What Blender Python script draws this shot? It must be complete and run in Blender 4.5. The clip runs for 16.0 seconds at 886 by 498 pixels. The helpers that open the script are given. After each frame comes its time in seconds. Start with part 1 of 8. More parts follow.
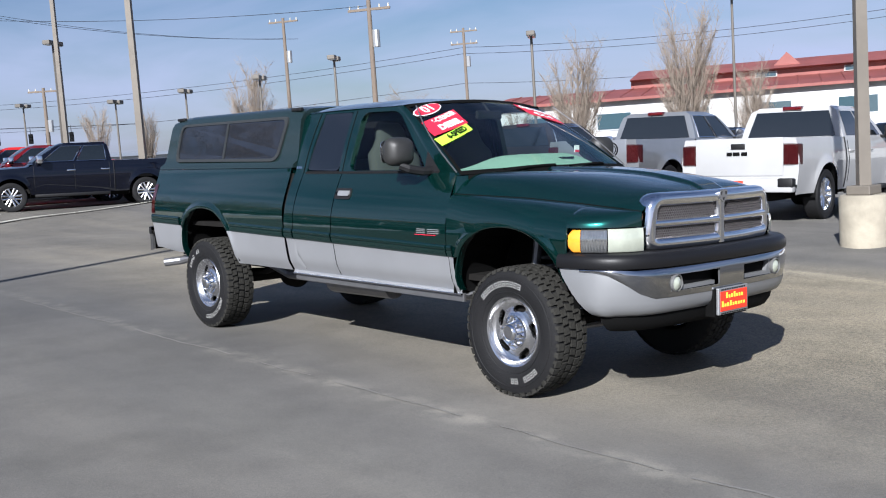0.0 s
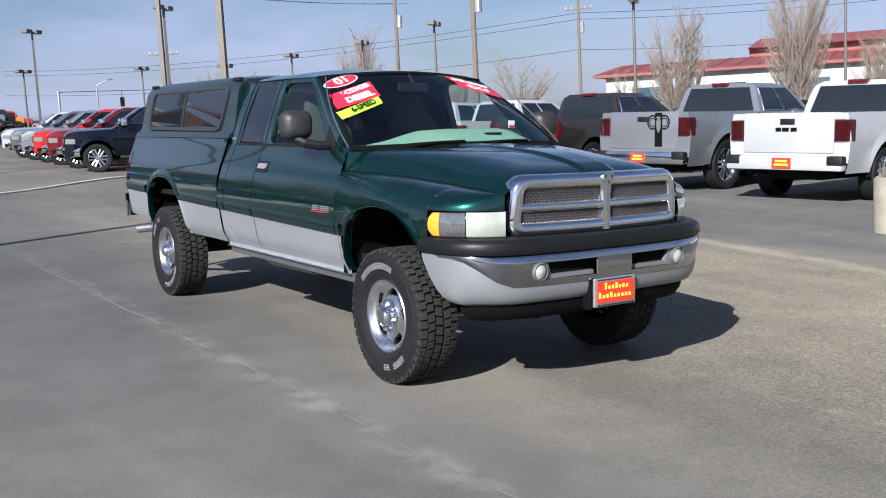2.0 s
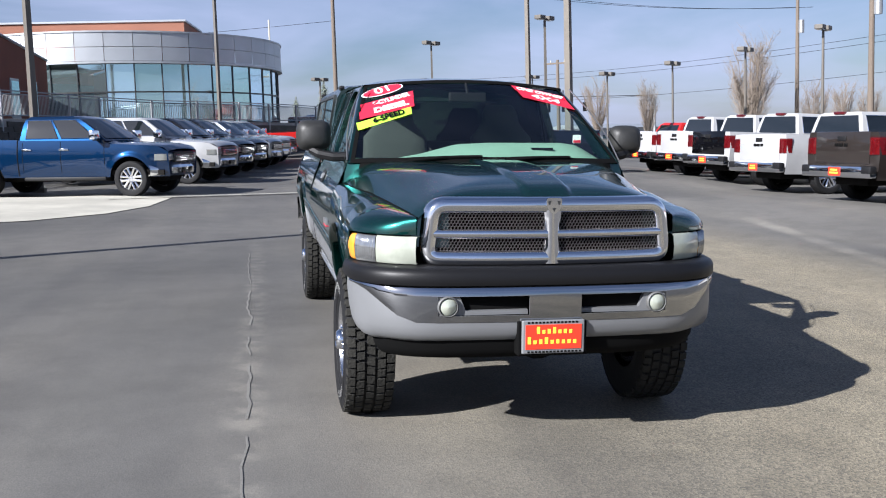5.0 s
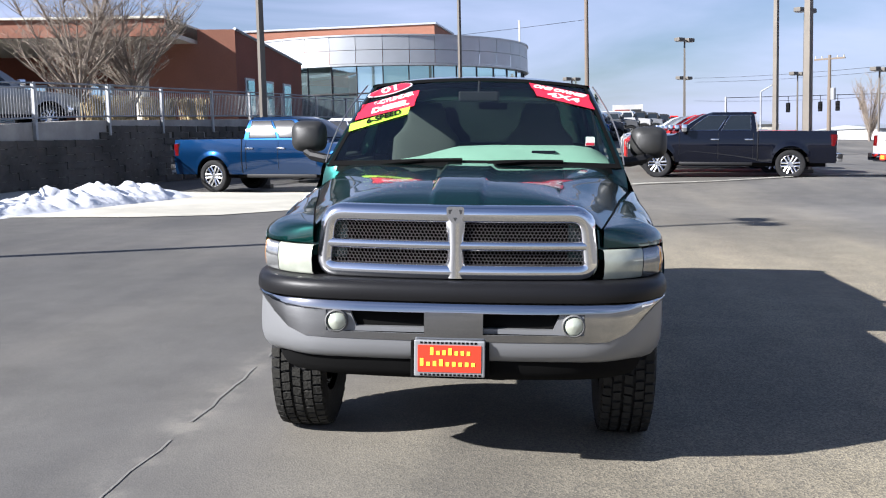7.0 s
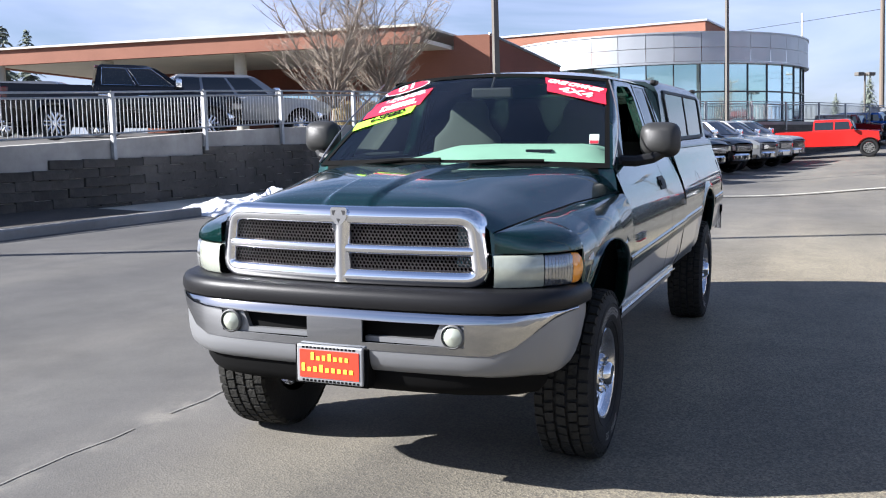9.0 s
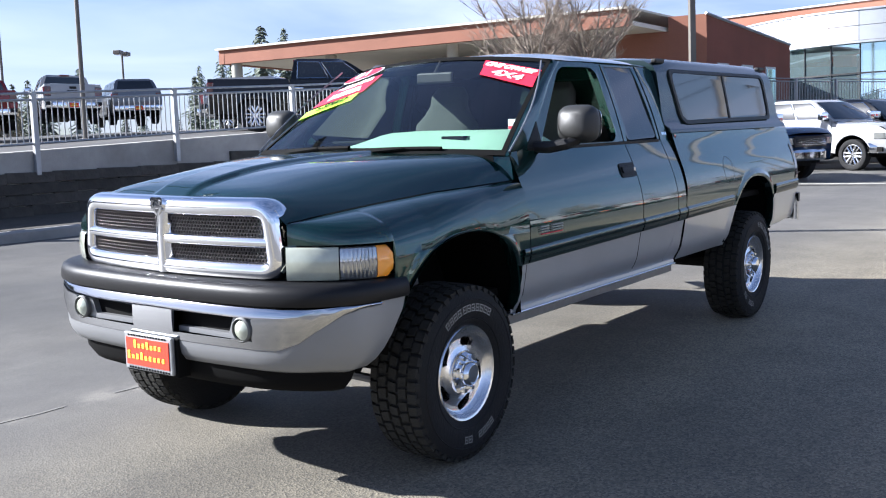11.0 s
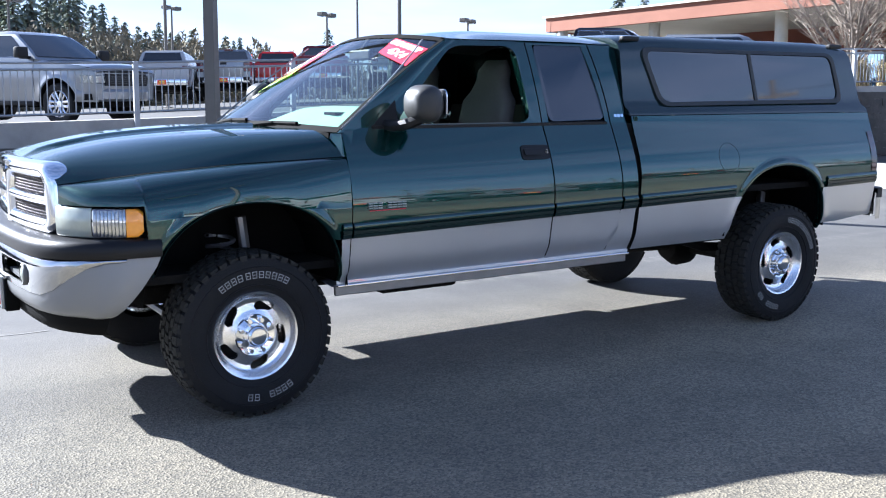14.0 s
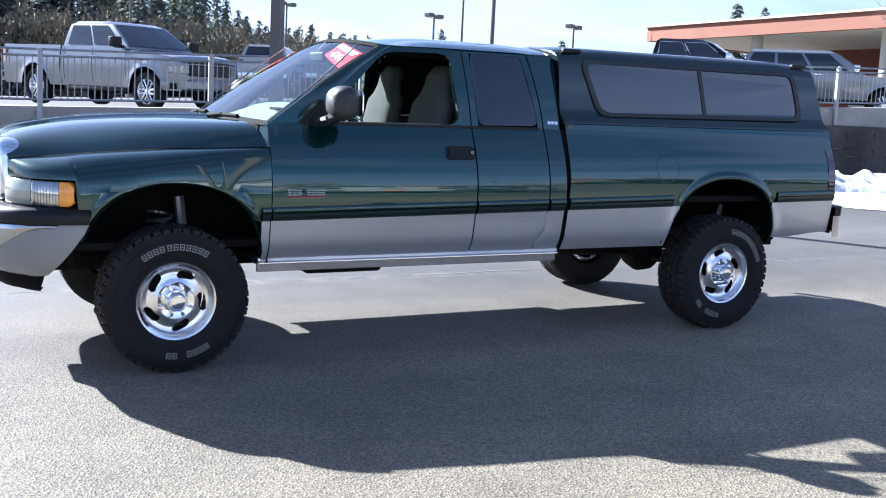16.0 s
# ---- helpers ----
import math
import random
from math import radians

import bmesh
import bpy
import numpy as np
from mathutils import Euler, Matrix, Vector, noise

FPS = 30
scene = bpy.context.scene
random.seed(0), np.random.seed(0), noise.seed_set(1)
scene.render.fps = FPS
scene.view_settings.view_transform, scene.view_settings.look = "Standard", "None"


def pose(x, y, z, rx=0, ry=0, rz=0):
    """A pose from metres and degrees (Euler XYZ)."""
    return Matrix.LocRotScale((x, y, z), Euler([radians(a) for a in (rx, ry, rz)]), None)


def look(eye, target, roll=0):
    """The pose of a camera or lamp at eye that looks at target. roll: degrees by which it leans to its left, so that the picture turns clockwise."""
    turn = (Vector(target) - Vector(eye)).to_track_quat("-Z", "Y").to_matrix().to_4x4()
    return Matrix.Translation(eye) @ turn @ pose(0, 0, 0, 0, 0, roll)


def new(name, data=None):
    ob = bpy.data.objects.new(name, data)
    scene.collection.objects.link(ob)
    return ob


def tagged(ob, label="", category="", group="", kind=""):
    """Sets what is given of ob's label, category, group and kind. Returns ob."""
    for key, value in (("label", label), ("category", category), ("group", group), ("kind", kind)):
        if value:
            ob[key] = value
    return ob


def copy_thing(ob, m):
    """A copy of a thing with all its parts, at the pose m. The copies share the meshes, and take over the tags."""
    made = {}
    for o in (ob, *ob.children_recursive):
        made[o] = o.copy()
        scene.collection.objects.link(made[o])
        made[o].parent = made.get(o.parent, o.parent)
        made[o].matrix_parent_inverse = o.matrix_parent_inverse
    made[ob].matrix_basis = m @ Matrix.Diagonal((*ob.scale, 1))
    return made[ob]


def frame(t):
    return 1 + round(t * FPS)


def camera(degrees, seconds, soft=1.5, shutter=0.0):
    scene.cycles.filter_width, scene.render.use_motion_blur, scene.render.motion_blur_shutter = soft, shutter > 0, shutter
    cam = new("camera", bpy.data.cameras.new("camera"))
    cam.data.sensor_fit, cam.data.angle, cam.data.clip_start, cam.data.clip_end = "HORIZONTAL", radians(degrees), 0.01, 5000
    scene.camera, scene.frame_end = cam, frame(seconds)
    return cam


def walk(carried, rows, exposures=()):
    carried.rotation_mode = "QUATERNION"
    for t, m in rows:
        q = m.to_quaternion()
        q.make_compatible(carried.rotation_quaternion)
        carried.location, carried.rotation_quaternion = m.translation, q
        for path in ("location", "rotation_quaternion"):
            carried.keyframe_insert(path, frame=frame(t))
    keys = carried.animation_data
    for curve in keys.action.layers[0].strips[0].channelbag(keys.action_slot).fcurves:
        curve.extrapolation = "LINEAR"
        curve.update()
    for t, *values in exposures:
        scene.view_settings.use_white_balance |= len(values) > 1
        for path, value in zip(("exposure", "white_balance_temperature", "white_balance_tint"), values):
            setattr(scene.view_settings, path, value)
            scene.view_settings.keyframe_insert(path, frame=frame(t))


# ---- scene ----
cam = camera(47.5, 16.0, soft=1.1)
METRES, EYE, TILT, LEAN, TURN = 13.61, 1.66, 0.0, 0.0, 50.0
ROWS = [
    (0.0, 0.0, 0.0, 0.0, -0.39, -5.89, 3.8),
    (0.5, 0.0266, 0.0043, -0.0006, 2.67, -5.98, 3.58),
    (1.0, 0.0528, 0.0156, 0.0006, 4.16, -6.11, 4.29),
    (1.5, 0.0825, 0.0189, -0.0007, 5.78, -7.0, 3.84),
    (2.0, 0.1092, 0.0257, -0.0023, 6.76, -7.38, 2.9),
    (2.5, 0.1375, 0.0381, -0.0022, 10.46, -7.04, 3.23),
    (3.0, 0.1693, 0.0454, -0.0031, 15.72, -7.17, 3.22),
    (3.5, 0.1947, 0.0647, -0.0053, 19.3, -6.92, 2.89),
    (4.0, 0.2238, 0.0797, -0.0065, 22.82, -6.54, 2.82),
    (4.5, 0.2507, 0.097, -0.0071, 26.26, -6.41, 2.01),
    (5.0, 0.2733, 0.1203, -0.0074, 30.12, -5.99, 1.67),
    (7.5, 0.3772, 0.2456, -0.0112, 49.89, -5.64, 1.82),
    (8.0, 0.3959, 0.2729, -0.0133, 54.56, -5.54, 2.45),
    (8.5, 0.4102, 0.3009, -0.0147, 58.73, -5.29, 2.2),
    (9.0, 0.4201, 0.3326, -0.0142, 62.11, -5.04, 1.55),
    (9.5, 0.4368, 0.3644, -0.0153, 66.1, -5.31, 1.49),
    (10.0, 0.4422, 0.398, -0.0174, 69.06, -5.49, 1.86),
    (12.5, 0.4755, 0.5627, -0.0185, 89.22, -5.33, 1.33),
    (13.0, 0.4763, 0.5962, -0.0177, 92.53, -5.86, 0.97),
    (13.5, 0.4823, 0.6309, -0.0168, 95.21, -6.61, 0.51),
    (14.0, 0.4764, 0.6616, -0.0181, 97.66, -6.74, -0.01),
    (14.5, 0.4783, 0.6897, -0.0175, 101.42, -6.61, -0.0),
    (15.0, 0.4825, 0.7175, -0.0169, 103.81, -6.58, -0.41),
    (15.5, 0.484, 0.7359, -0.0172, 104.35, -6.4, -1.54),
    (16.0, 0.4971, 0.7487, -0.0173, 104.34, -6.76, -2.75),
]
walk(cam, [(t, pose(4.483, -5.136, EYE, TILT, LEAN, TURN) @ pose(METRES * x, METRES * y, METRES * z, 90 + pitch, roll, yaw)) for t, x, y, z, yaw, pitch, roll in ROWS],
     exposures=[(0.0, 0.90, 5900, 11), (5.0, 1.06, 5950, 12), (7.5, 1.45, 6050, 12), (10.0, 1.74, 6000, 12), (12.5, 2.04, 5600, 10), (14.5, 2.30, 5560, 11), (16.0, 2.22, 5560, 12)])

# ---- light ----
SUN_WAY = Vector((0.4636, -0.734, 0.4985)).normalized()      # towards the sun
sun = new("sun", bpy.data.lights.new("sun", "SUN"))
sun.data.energy, sun.data.angle, sun.data.color = 5.2, radians(0.55), (1.0, 0.955, 0.89)
sun.matrix_world = look(SUN_WAY * 60, (0, 0, 0))
tagged(sun, kind="structure")

world = bpy.data.worlds.new("sky")
world.use_nodes = True
scene.world = world
wn, wl = world.node_tree.nodes, world.node_tree.links
wn.clear()
w_out, w_bg = wn.new("ShaderNodeOutputWorld"), wn.new("ShaderNodeBackground")
w_sky = wn.new("ShaderNodeTexSky")
w_sky.sky_type, w_sky.sun_disc = "NISHITA", False
w_sky.sun_elevation = math.asin(SUN_WAY.z)
w_sky.sun_rotation = math.atan2(SUN_WAY.x, SUN_WAY.y)
w_sky.air_density, w_sky.dust_density, w_sky.ozone_density = 1.0, 0.9, 3.0
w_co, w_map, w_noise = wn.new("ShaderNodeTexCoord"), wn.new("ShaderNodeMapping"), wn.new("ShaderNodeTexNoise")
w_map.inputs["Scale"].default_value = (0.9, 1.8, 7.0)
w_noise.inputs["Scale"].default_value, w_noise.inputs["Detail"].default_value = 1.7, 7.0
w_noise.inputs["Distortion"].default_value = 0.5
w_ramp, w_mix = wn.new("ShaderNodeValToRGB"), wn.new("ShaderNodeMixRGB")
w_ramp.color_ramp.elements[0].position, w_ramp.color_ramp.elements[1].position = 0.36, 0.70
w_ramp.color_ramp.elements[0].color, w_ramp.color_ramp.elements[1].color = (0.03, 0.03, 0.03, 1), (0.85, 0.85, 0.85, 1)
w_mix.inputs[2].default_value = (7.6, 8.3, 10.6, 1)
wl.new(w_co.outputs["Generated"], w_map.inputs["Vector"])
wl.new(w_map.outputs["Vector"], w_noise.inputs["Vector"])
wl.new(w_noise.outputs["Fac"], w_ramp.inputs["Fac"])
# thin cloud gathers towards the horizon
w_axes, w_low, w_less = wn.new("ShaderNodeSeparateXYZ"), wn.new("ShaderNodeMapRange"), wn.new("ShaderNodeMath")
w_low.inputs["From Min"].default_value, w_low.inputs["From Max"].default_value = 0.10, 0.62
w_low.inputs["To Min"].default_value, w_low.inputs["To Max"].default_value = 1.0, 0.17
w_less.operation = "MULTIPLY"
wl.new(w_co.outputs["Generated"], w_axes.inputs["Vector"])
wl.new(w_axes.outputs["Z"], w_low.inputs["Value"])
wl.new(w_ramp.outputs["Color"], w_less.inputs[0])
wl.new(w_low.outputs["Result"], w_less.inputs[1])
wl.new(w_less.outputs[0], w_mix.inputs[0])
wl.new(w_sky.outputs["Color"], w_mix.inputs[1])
w_tint = wn.new("ShaderNodeMixRGB")
w_tint.blend_type = "MULTIPLY"
w_tint.inputs[0].default_value = 1.0
w_tint.inputs[2].default_value = (1.0, 0.98, 1.045, 1)
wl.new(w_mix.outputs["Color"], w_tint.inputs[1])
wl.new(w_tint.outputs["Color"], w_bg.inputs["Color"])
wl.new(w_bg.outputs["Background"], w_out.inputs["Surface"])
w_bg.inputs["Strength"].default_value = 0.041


# ---- materials ----
def material(name, color, rough=0.6, metal=0.0, dark=0.75, scale=6.0, bump=0.0, bump_scale=60.0, coat=0.0, spec=0.5,
             stain=0.0, stain_scale=0.6, alpha=1.0, random_tint=0.0, trans=0.0, emit=0.0):
    """A surface with grain at one scale and stains at another."""
    m = bpy.data.materials.new(name)
    m.use_nodes = True
    n, l = m.node_tree.nodes, m.node_tree.links
    b = n["Principled BSDF"]
    co = n.new("ShaderNodeTexCoord")
    noise_a = n.new("ShaderNodeTexNoise")
    noise_a.inputs["Scale"].default_value, noise_a.inputs["Detail"].default_value = scale, 6.0
    l.new(co.outputs["Object"], noise_a.inputs["Vector"])
    mix = n.new("ShaderNodeMixRGB")
    mix.inputs[1].default_value = (*[c * dark for c in color], 1)
    mix.inputs[2].default_value = (*color, 1)
    l.new(noise_a.outputs["Fac"], mix.inputs[0])
    last = mix.outputs["Color"]
    if stain:
        noise_b = n.new("ShaderNodeTexNoise")
        noise_b.inputs["Scale"].default_value, noise_b.inputs["Detail"].default_value = stain_scale, 8.0
        l.new(co.outputs["Object"], noise_b.inputs["Vector"])
        ramp = n.new("ShaderNodeValToRGB")
        ramp.color_ramp.elements[0].position, ramp.color_ramp.elements[1].position = 0.35, 0.65
        ramp.color_ramp.elements[0].color = (1 - stain, 1 - stain, 1 - stain, 1)
        l.new(noise_b.outputs["Fac"], ramp.inputs["Fac"])
        mul = n.new("ShaderNodeMixRGB")
        mul.blend_type = "MULTIPLY"
        mul.inputs[0].default_value = 1.0
        l.new(last, mul.inputs[1])
        l.new(ramp.outputs["Color"], mul.inputs[2])
        last = mul.outputs["Color"]
    if random_tint:
        info = n.new("ShaderNodeObjectInfo")
        hsv = n.new("ShaderNodeHueSaturation")
        rng = n.new("ShaderNodeMapRange")
        rng.inputs["To Min"].default_value, rng.inputs["To Max"].default_value = 1 - random_tint, 1 + random_tint
        l.new(info.outputs["Random"], rng.inputs["Value"])
        l.new(rng.outputs["Result"], hsv.inputs["Value"])
        l.new(last, hsv.inputs["Color"])
        last = hsv.outputs["Color"]
    l.new(last, b.inputs["Base Color"])
    b.inputs["Roughness"].default_value, b.inputs["Metallic"].default_value = rough, metal
    b.inputs["Specular IOR Level"].default_value = spec
    b.inputs["Coat Weight"].default_value, b.inputs["Coat Roughness"].default_value = coat, 0.03
    b.inputs["Alpha"].default_value, b.inputs["Transmission Weight"].default_value = alpha, trans
    if emit:
        b.inputs["Emission Color"].default_value = (*color, 1)
        b.inputs["Emission Strength"].default_value = emit
    if bump:
        noise_c, bp = n.new("ShaderNodeTexNoise"), n.new("ShaderNodeBump")
        noise_c.inputs["Scale"].default_value, noise_c.inputs["Detail"].default_value = bump_scale, 4.0
        bp.inputs["Strength"].default_value, bp.inputs["Distance"].default_value = bump, 0.02
        l.new(co.outputs["Object"], noise_c.inputs["Vector"])
        l.new(noise_c.outputs["Fac"], bp.inputs["Height"])
        l.new(bp.outputs["Normal"], b.inputs["Normal"])
    return m


def glass(name, tint, see=0.35, rough=0.02, ior=1.52):
    """Car and shop glass: a glossy sheet over a tinted see-through one."""
    m = bpy.data.materials.new(name)
    m.use_nodes = True
    n, l = m.node_tree.nodes, m.node_tree.links
    n.clear()
    out, mix, gl, tr, fr = (n.new("ShaderNode" + k) for k in ("OutputMaterial", "MixShader", "BsdfGlossy", "BsdfTransparent", "Fresnel"))
    gl.inputs["Roughness"].default_value = rough
    tr.inputs["Color"].default_value = (*[c * see for c in tint], 1)
    fr.inputs["IOR"].default_value = ior
    l.new(fr.outputs["Fac"], mix.inputs[0])
    l.new(tr.outputs["BSDF"], mix.inputs[1])
    l.new(gl.outputs["BSDF"], mix.inputs[2])
    l.new(mix.outputs["Shader"], out.inputs["Surface"])
    return m


def asphalt():
    m = bpy.data.materials.new("asphalt")
    m.use_nodes = True
    n, l = m.node_tree.nodes, m.node_tree.links
    b = n["Principled BSDF"]
    co = n.new("ShaderNodeTexCoord")

    def noise_at(scale, detail, stretch=(1, 1, 1), turn=0.0):
        mp, t = n.new("ShaderNodeMapping"), n.new("ShaderNodeTexNoise")
        mp.inputs["Scale"].default_value = stretch
        mp.inputs["Rotation"].default_value = (0, 0, turn)
        t.inputs["Scale"].default_value, t.inputs["Detail"].default_value = scale, detail
        l.new(co.outputs["Object"], mp.inputs["Vector"])
        l.new(mp.outputs["Vector"], t.inputs["Vector"])
        return t.outputs["Fac"]

    def ramp(src, a, b2, ca, cb):
        r = n.new("ShaderNodeValToRGB")
        r.color_ramp.elements[0].position, r.color_ramp.elements[1].position = a, b2
        r.color_ramp.elements[0].color, r.color_ramp.elements[1].color = (*ca, 1), (*cb, 1)
        l.new(src, r.inputs["Fac"])
        return r.outputs["Color"]

    def blend(kind, fac, a, c):
        x = n.new("ShaderNodeMixRGB")
        x.blend_type = kind
        x.inputs[0].default_value = fac
        l.new(a, x.inputs[1])
        l.new(c, x.inputs[2])
        return x.outputs["Color"]

    base = ramp(noise_at(0.22, 6), 0.34, 0.68, (0.102, 0.0990, 0.0935), (0.156, 0.150, 0.139))
    worn = ramp(noise_at(0.9, 8, (0.18, 1.0, 1), 0.45), 0.46, 0.72, (1, 1, 1), (1.24, 1.22, 1.18))
    dirt = ramp(noise_at(2.6, 8), 0.3, 0.6, (0.87, 0.87, 0.87), (1.03, 1.03, 1.03))
    streak = ramp(noise_at(1.4, 6, (0.10, 1.0, 1), -0.06), 0.40, 0.62, (0.92, 0.92, 0.93), (1.04, 1.04, 1.03))
    grain = ramp(noise_at(160, 3), 0.30, 0.70, (0.84, 0.84, 0.85), (1.17, 1.16, 1.15))
    stones = n.new("ShaderNodeTexVoronoi")
    stones.inputs["Scale"].default_value = 95
    l.new(co.outputs["Object"], stones.inputs["Vector"])
    split = n.new("ShaderNodeSeparateColor")
    l.new(stones.outputs["Color"], split.inputs["Color"])
    chips = ramp(split.outputs["Red"], 0.0, 1.0, (0.60, 0.60, 0.62), (1.44, 1.40, 1.30))
    # rougher, paler paving beyond the seam; low-sun glare is painted in as extra warm paleness
    place = n.new("ShaderNodeSeparateXYZ")
    l.new(co.outputs["Object"], place.inputs["Vector"])
    sway = n.new("ShaderNodeMath")
    sway.operation = "MULTIPLY_ADD"
    sway.inputs[1].default_value = 1.6
    l.new(noise_at(0.30, 5), sway.inputs[0])
    l.new(place.outputs["Y"], sway.inputs[2])
    span = n.new("ShaderNodeMapRange")
    span.inputs["From Min"].default_value, span.inputs["From Max"].default_value = -0.4, 2.3
    l.new(sway.outputs[0], span.inputs["Value"])
    # past the worn line and far behind, this pale tone fades out again
    past, both = n.new("ShaderNodeMapRange"), n.new("ShaderNodeMath")
    past.inputs["From Min"].default_value, past.inputs["From Max"].default_value = 4.9, 6.2
    past.inputs["To Min"].default_value, past.inputs["To Max"].default_value = 1.0, 0.05
    both.operation = "MULTIPLY"
    l.new(place.outputs["Y"], past.inputs["Value"])
    behind, near = n.new("ShaderNodeMapRange"), n.new("ShaderNodeMath")
    behind.inputs["From Min"].default_value, behind.inputs["From Max"].default_value = -15.0, -5.0
    behind.inputs["To Min"].default_value, behind.inputs["To Max"].default_value = 0.25, 1.0
    near.operation = "MULTIPLY"
    l.new(place.outputs["X"], behind.inputs["Value"])
    l.new(past.outputs["Result"], near.inputs[0])
    l.new(behind.outputs["Result"], near.inputs[1])
    l.new(span.outputs["Result"], both.inputs[0])
    l.new(near.outputs[0], both.inputs[1])
    wear_and_glare = ramp(both.outputs["Value"], 0.0, 1.0, (0.83, 0.835, 0.84), (1.50, 1.41, 1.17))
    base = blend("MULTIPLY", 1, base, wear_and_glare)
    c = blend("MULTIPLY", 1, base, worn)
    c = blend("MULTIPLY", 1, c, dirt)
    c = blend("MULTIPLY", 1, c, streak)
    c = blend("MULTIPLY", 1, c, grain)
    # pale scuffed bands where two pours of paving meet
    for y0, tilt, wide, x0, gain in ((-1.42, 0.0, 0.16, -9.0, 1.42), (0.79, 0.0, 0.10, 0.2, 1.25), (5.08, 0.163, 0.20, -11.0, 1.55)):
        wander = n.new("ShaderNodeMath")
        wander.operation = "MULTIPLY_ADD"
        wander.inputs[1].default_value = 0.16
        l.new(noise_at(2.2, 5), wander.inputs[0])
        lean = n.new("ShaderNodeMath")
        lean.operation = "MULTIPLY_ADD"
        lean.inputs[1].default_value = tilt
        l.new(place.outputs["X"], lean.inputs[0])
        l.new(place.outputs["Y"], lean.inputs[2])
        l.new(lean.outputs[0], wander.inputs[2])
        apart = n.new("ShaderNodeMath")
        apart.operation = "SUBTRACT"
        apart.inputs[1].default_value = y0 + 0.08
        l.new(wander.outputs[0], apart.inputs[0])
        size = n.new("ShaderNodeMath")
        size.operation = "ABSOLUTE"
        l.new(apart.outputs[0], size.inputs[0])
        band = n.new("ShaderNodeMapRange")
        band.interpolation_type = "SMOOTHSTEP"
        band.inputs["From Min"].default_value, band.inputs["From Max"].default_value = wide, wide * 0.15
        l.new(size.outputs[0], band.inputs["Value"])
        reach = n.new("ShaderNodeMapRange")
        reach.inputs["From Min"].default_value, reach.inputs["From Max"].default_value = x0, x0 + 1.5
        l.new(place.outputs["X"], reach.inputs["Value"])
        worn_at = ramp(noise_at(5.0, 9), 0.42, 0.60, (0, 0, 0), (1, 1, 1)) if tilt == 0 else ramp(noise_at(1.6, 6), 0.30, 0.62, (0.25, 0.25, 0.25), (1, 1, 1))
        amount = n.new("ShaderNodeMath")
        amount.operation = "MULTIPLY"
        l.new(band.outputs["Result"], amount.inputs[0])
        l.new(reach.outputs["Result"], amount.inputs[1])
        share = n.new("ShaderNodeMath")
        share.operation = "MULTIPLY"
        l.new(amount.outputs[0], share.inputs[0])
        l.new(worn_at, share.inputs[1])
        paler = n.new("ShaderNodeMixRGB")
        paler.blend_type = "MULTIPLY"
        l.new(share.outputs[0], paler.inputs[0])
        l.new(c, paler.inputs[1])
        paler.inputs[2].default_value = (gain, gain * 0.99, gain * 0.95, 1)
        c = paler.outputs["Color"]
    mixed = n.new("ShaderNodeMixRGB")
    mixed.blend_type = "MULTIPLY"
    l.new(ramp(both.outputs["Value"], 0.1, 0.8, (0.16, 0.16, 0.16), (1, 1, 1)), mixed.inputs[0])
    l.new(c, mixed.inputs[1])
    l.new(chips, mixed.inputs[2])
    l.new(mixed.outputs["Color"], b.inputs["Base Color"])
    b.inputs["Roughness"].default_value = 0.75
    b.inputs["Specular IOR Level"].default_value = 0.28
    b.inputs["Diffuse Roughness"].default_value = 0.25
    bp = n.new("ShaderNodeBump")
    bp.inputs["Distance"].default_value = 0.006
    l.new(ramp(both.outputs["Value"], 0.0, 1.0, (0.12, 0.12, 0.12), (0.6, 0.6, 0.6)), bp.inputs["Strength"])
    l.new(stones.outputs["Distance"], bp.inputs["Height"])
    l.new(bp.outputs["Normal"], b.inputs["Normal"])
    return m


def paint(name, color, metal=0.35, rough=0.28, coat=1.0, ior=1.5):
    m = material(name, color, rough, metal, 0.92, 3.0, coat=coat, spec=0.0, stain=0.06, stain_scale=2.0)
    m.node_tree.nodes["Principled BSDF"].inputs["Coat IOR"].default_value = ior
    return m


ASPHALT = asphalt()
PATCH = material("worn_seam", (0.195, 0.188, 0.172), 0.85, dark=0.8, scale=30, bump=0.3)
LINE_PAINT = material("line_paint", (0.66, 0.64, 0.54), 0.7, dark=0.55, scale=18, stain=0.35, stain_scale=5)
CONCRETE = material("concrete", (0.42, 0.40, 0.37), 0.85, dark=0.78, scale=9, bump=0.25, bump_scale=40, stain=0.3, stain_scale=1.2)
PALE_CONCRETE = material("pale_concrete", (0.60, 0.57, 0.48), 0.85, dark=0.8, scale=5, bump=0.2, stain=0.25, stain_scale=0.7)
KERB = material("kerb_concrete", (0.36, 0.35, 0.33), 0.85, dark=0.75, scale=9, bump=0.2, stain=0.4)
BLOCK = material("split_block", (0.135, 0.122, 0.105), 0.92, dark=0.42, scale=5, bump=0.9, bump_scale=16, stain=0.55, stain_scale=0.7, random_tint=0.25)
BRICK = material("red_brick", (0.235, 0.078, 0.048), 0.85, dark=0.7, scale=22, bump=0.3, bump_scale=30, stain=0.2)
BRICK_LIGHT = material("orange_brick", (0.33, 0.140, 0.088), 0.85, dark=0.75, scale=22, bump=0.3, bump_scale=30, stain=0.15)
SOFFIT = material("soffit_plaster", (0.74, 0.69, 0.58), 0.8, dark=0.9, stain=0.1)
WHITE_WALL = material("white_render", (0.56, 0.56, 0.55), 0.8, dark=0.85, stain=0.2)
PANEL = material("metal_panel", (0.50, 0.52, 0.54), 0.42, 0.55, dark=0.9, scale=2, stain=0.1)
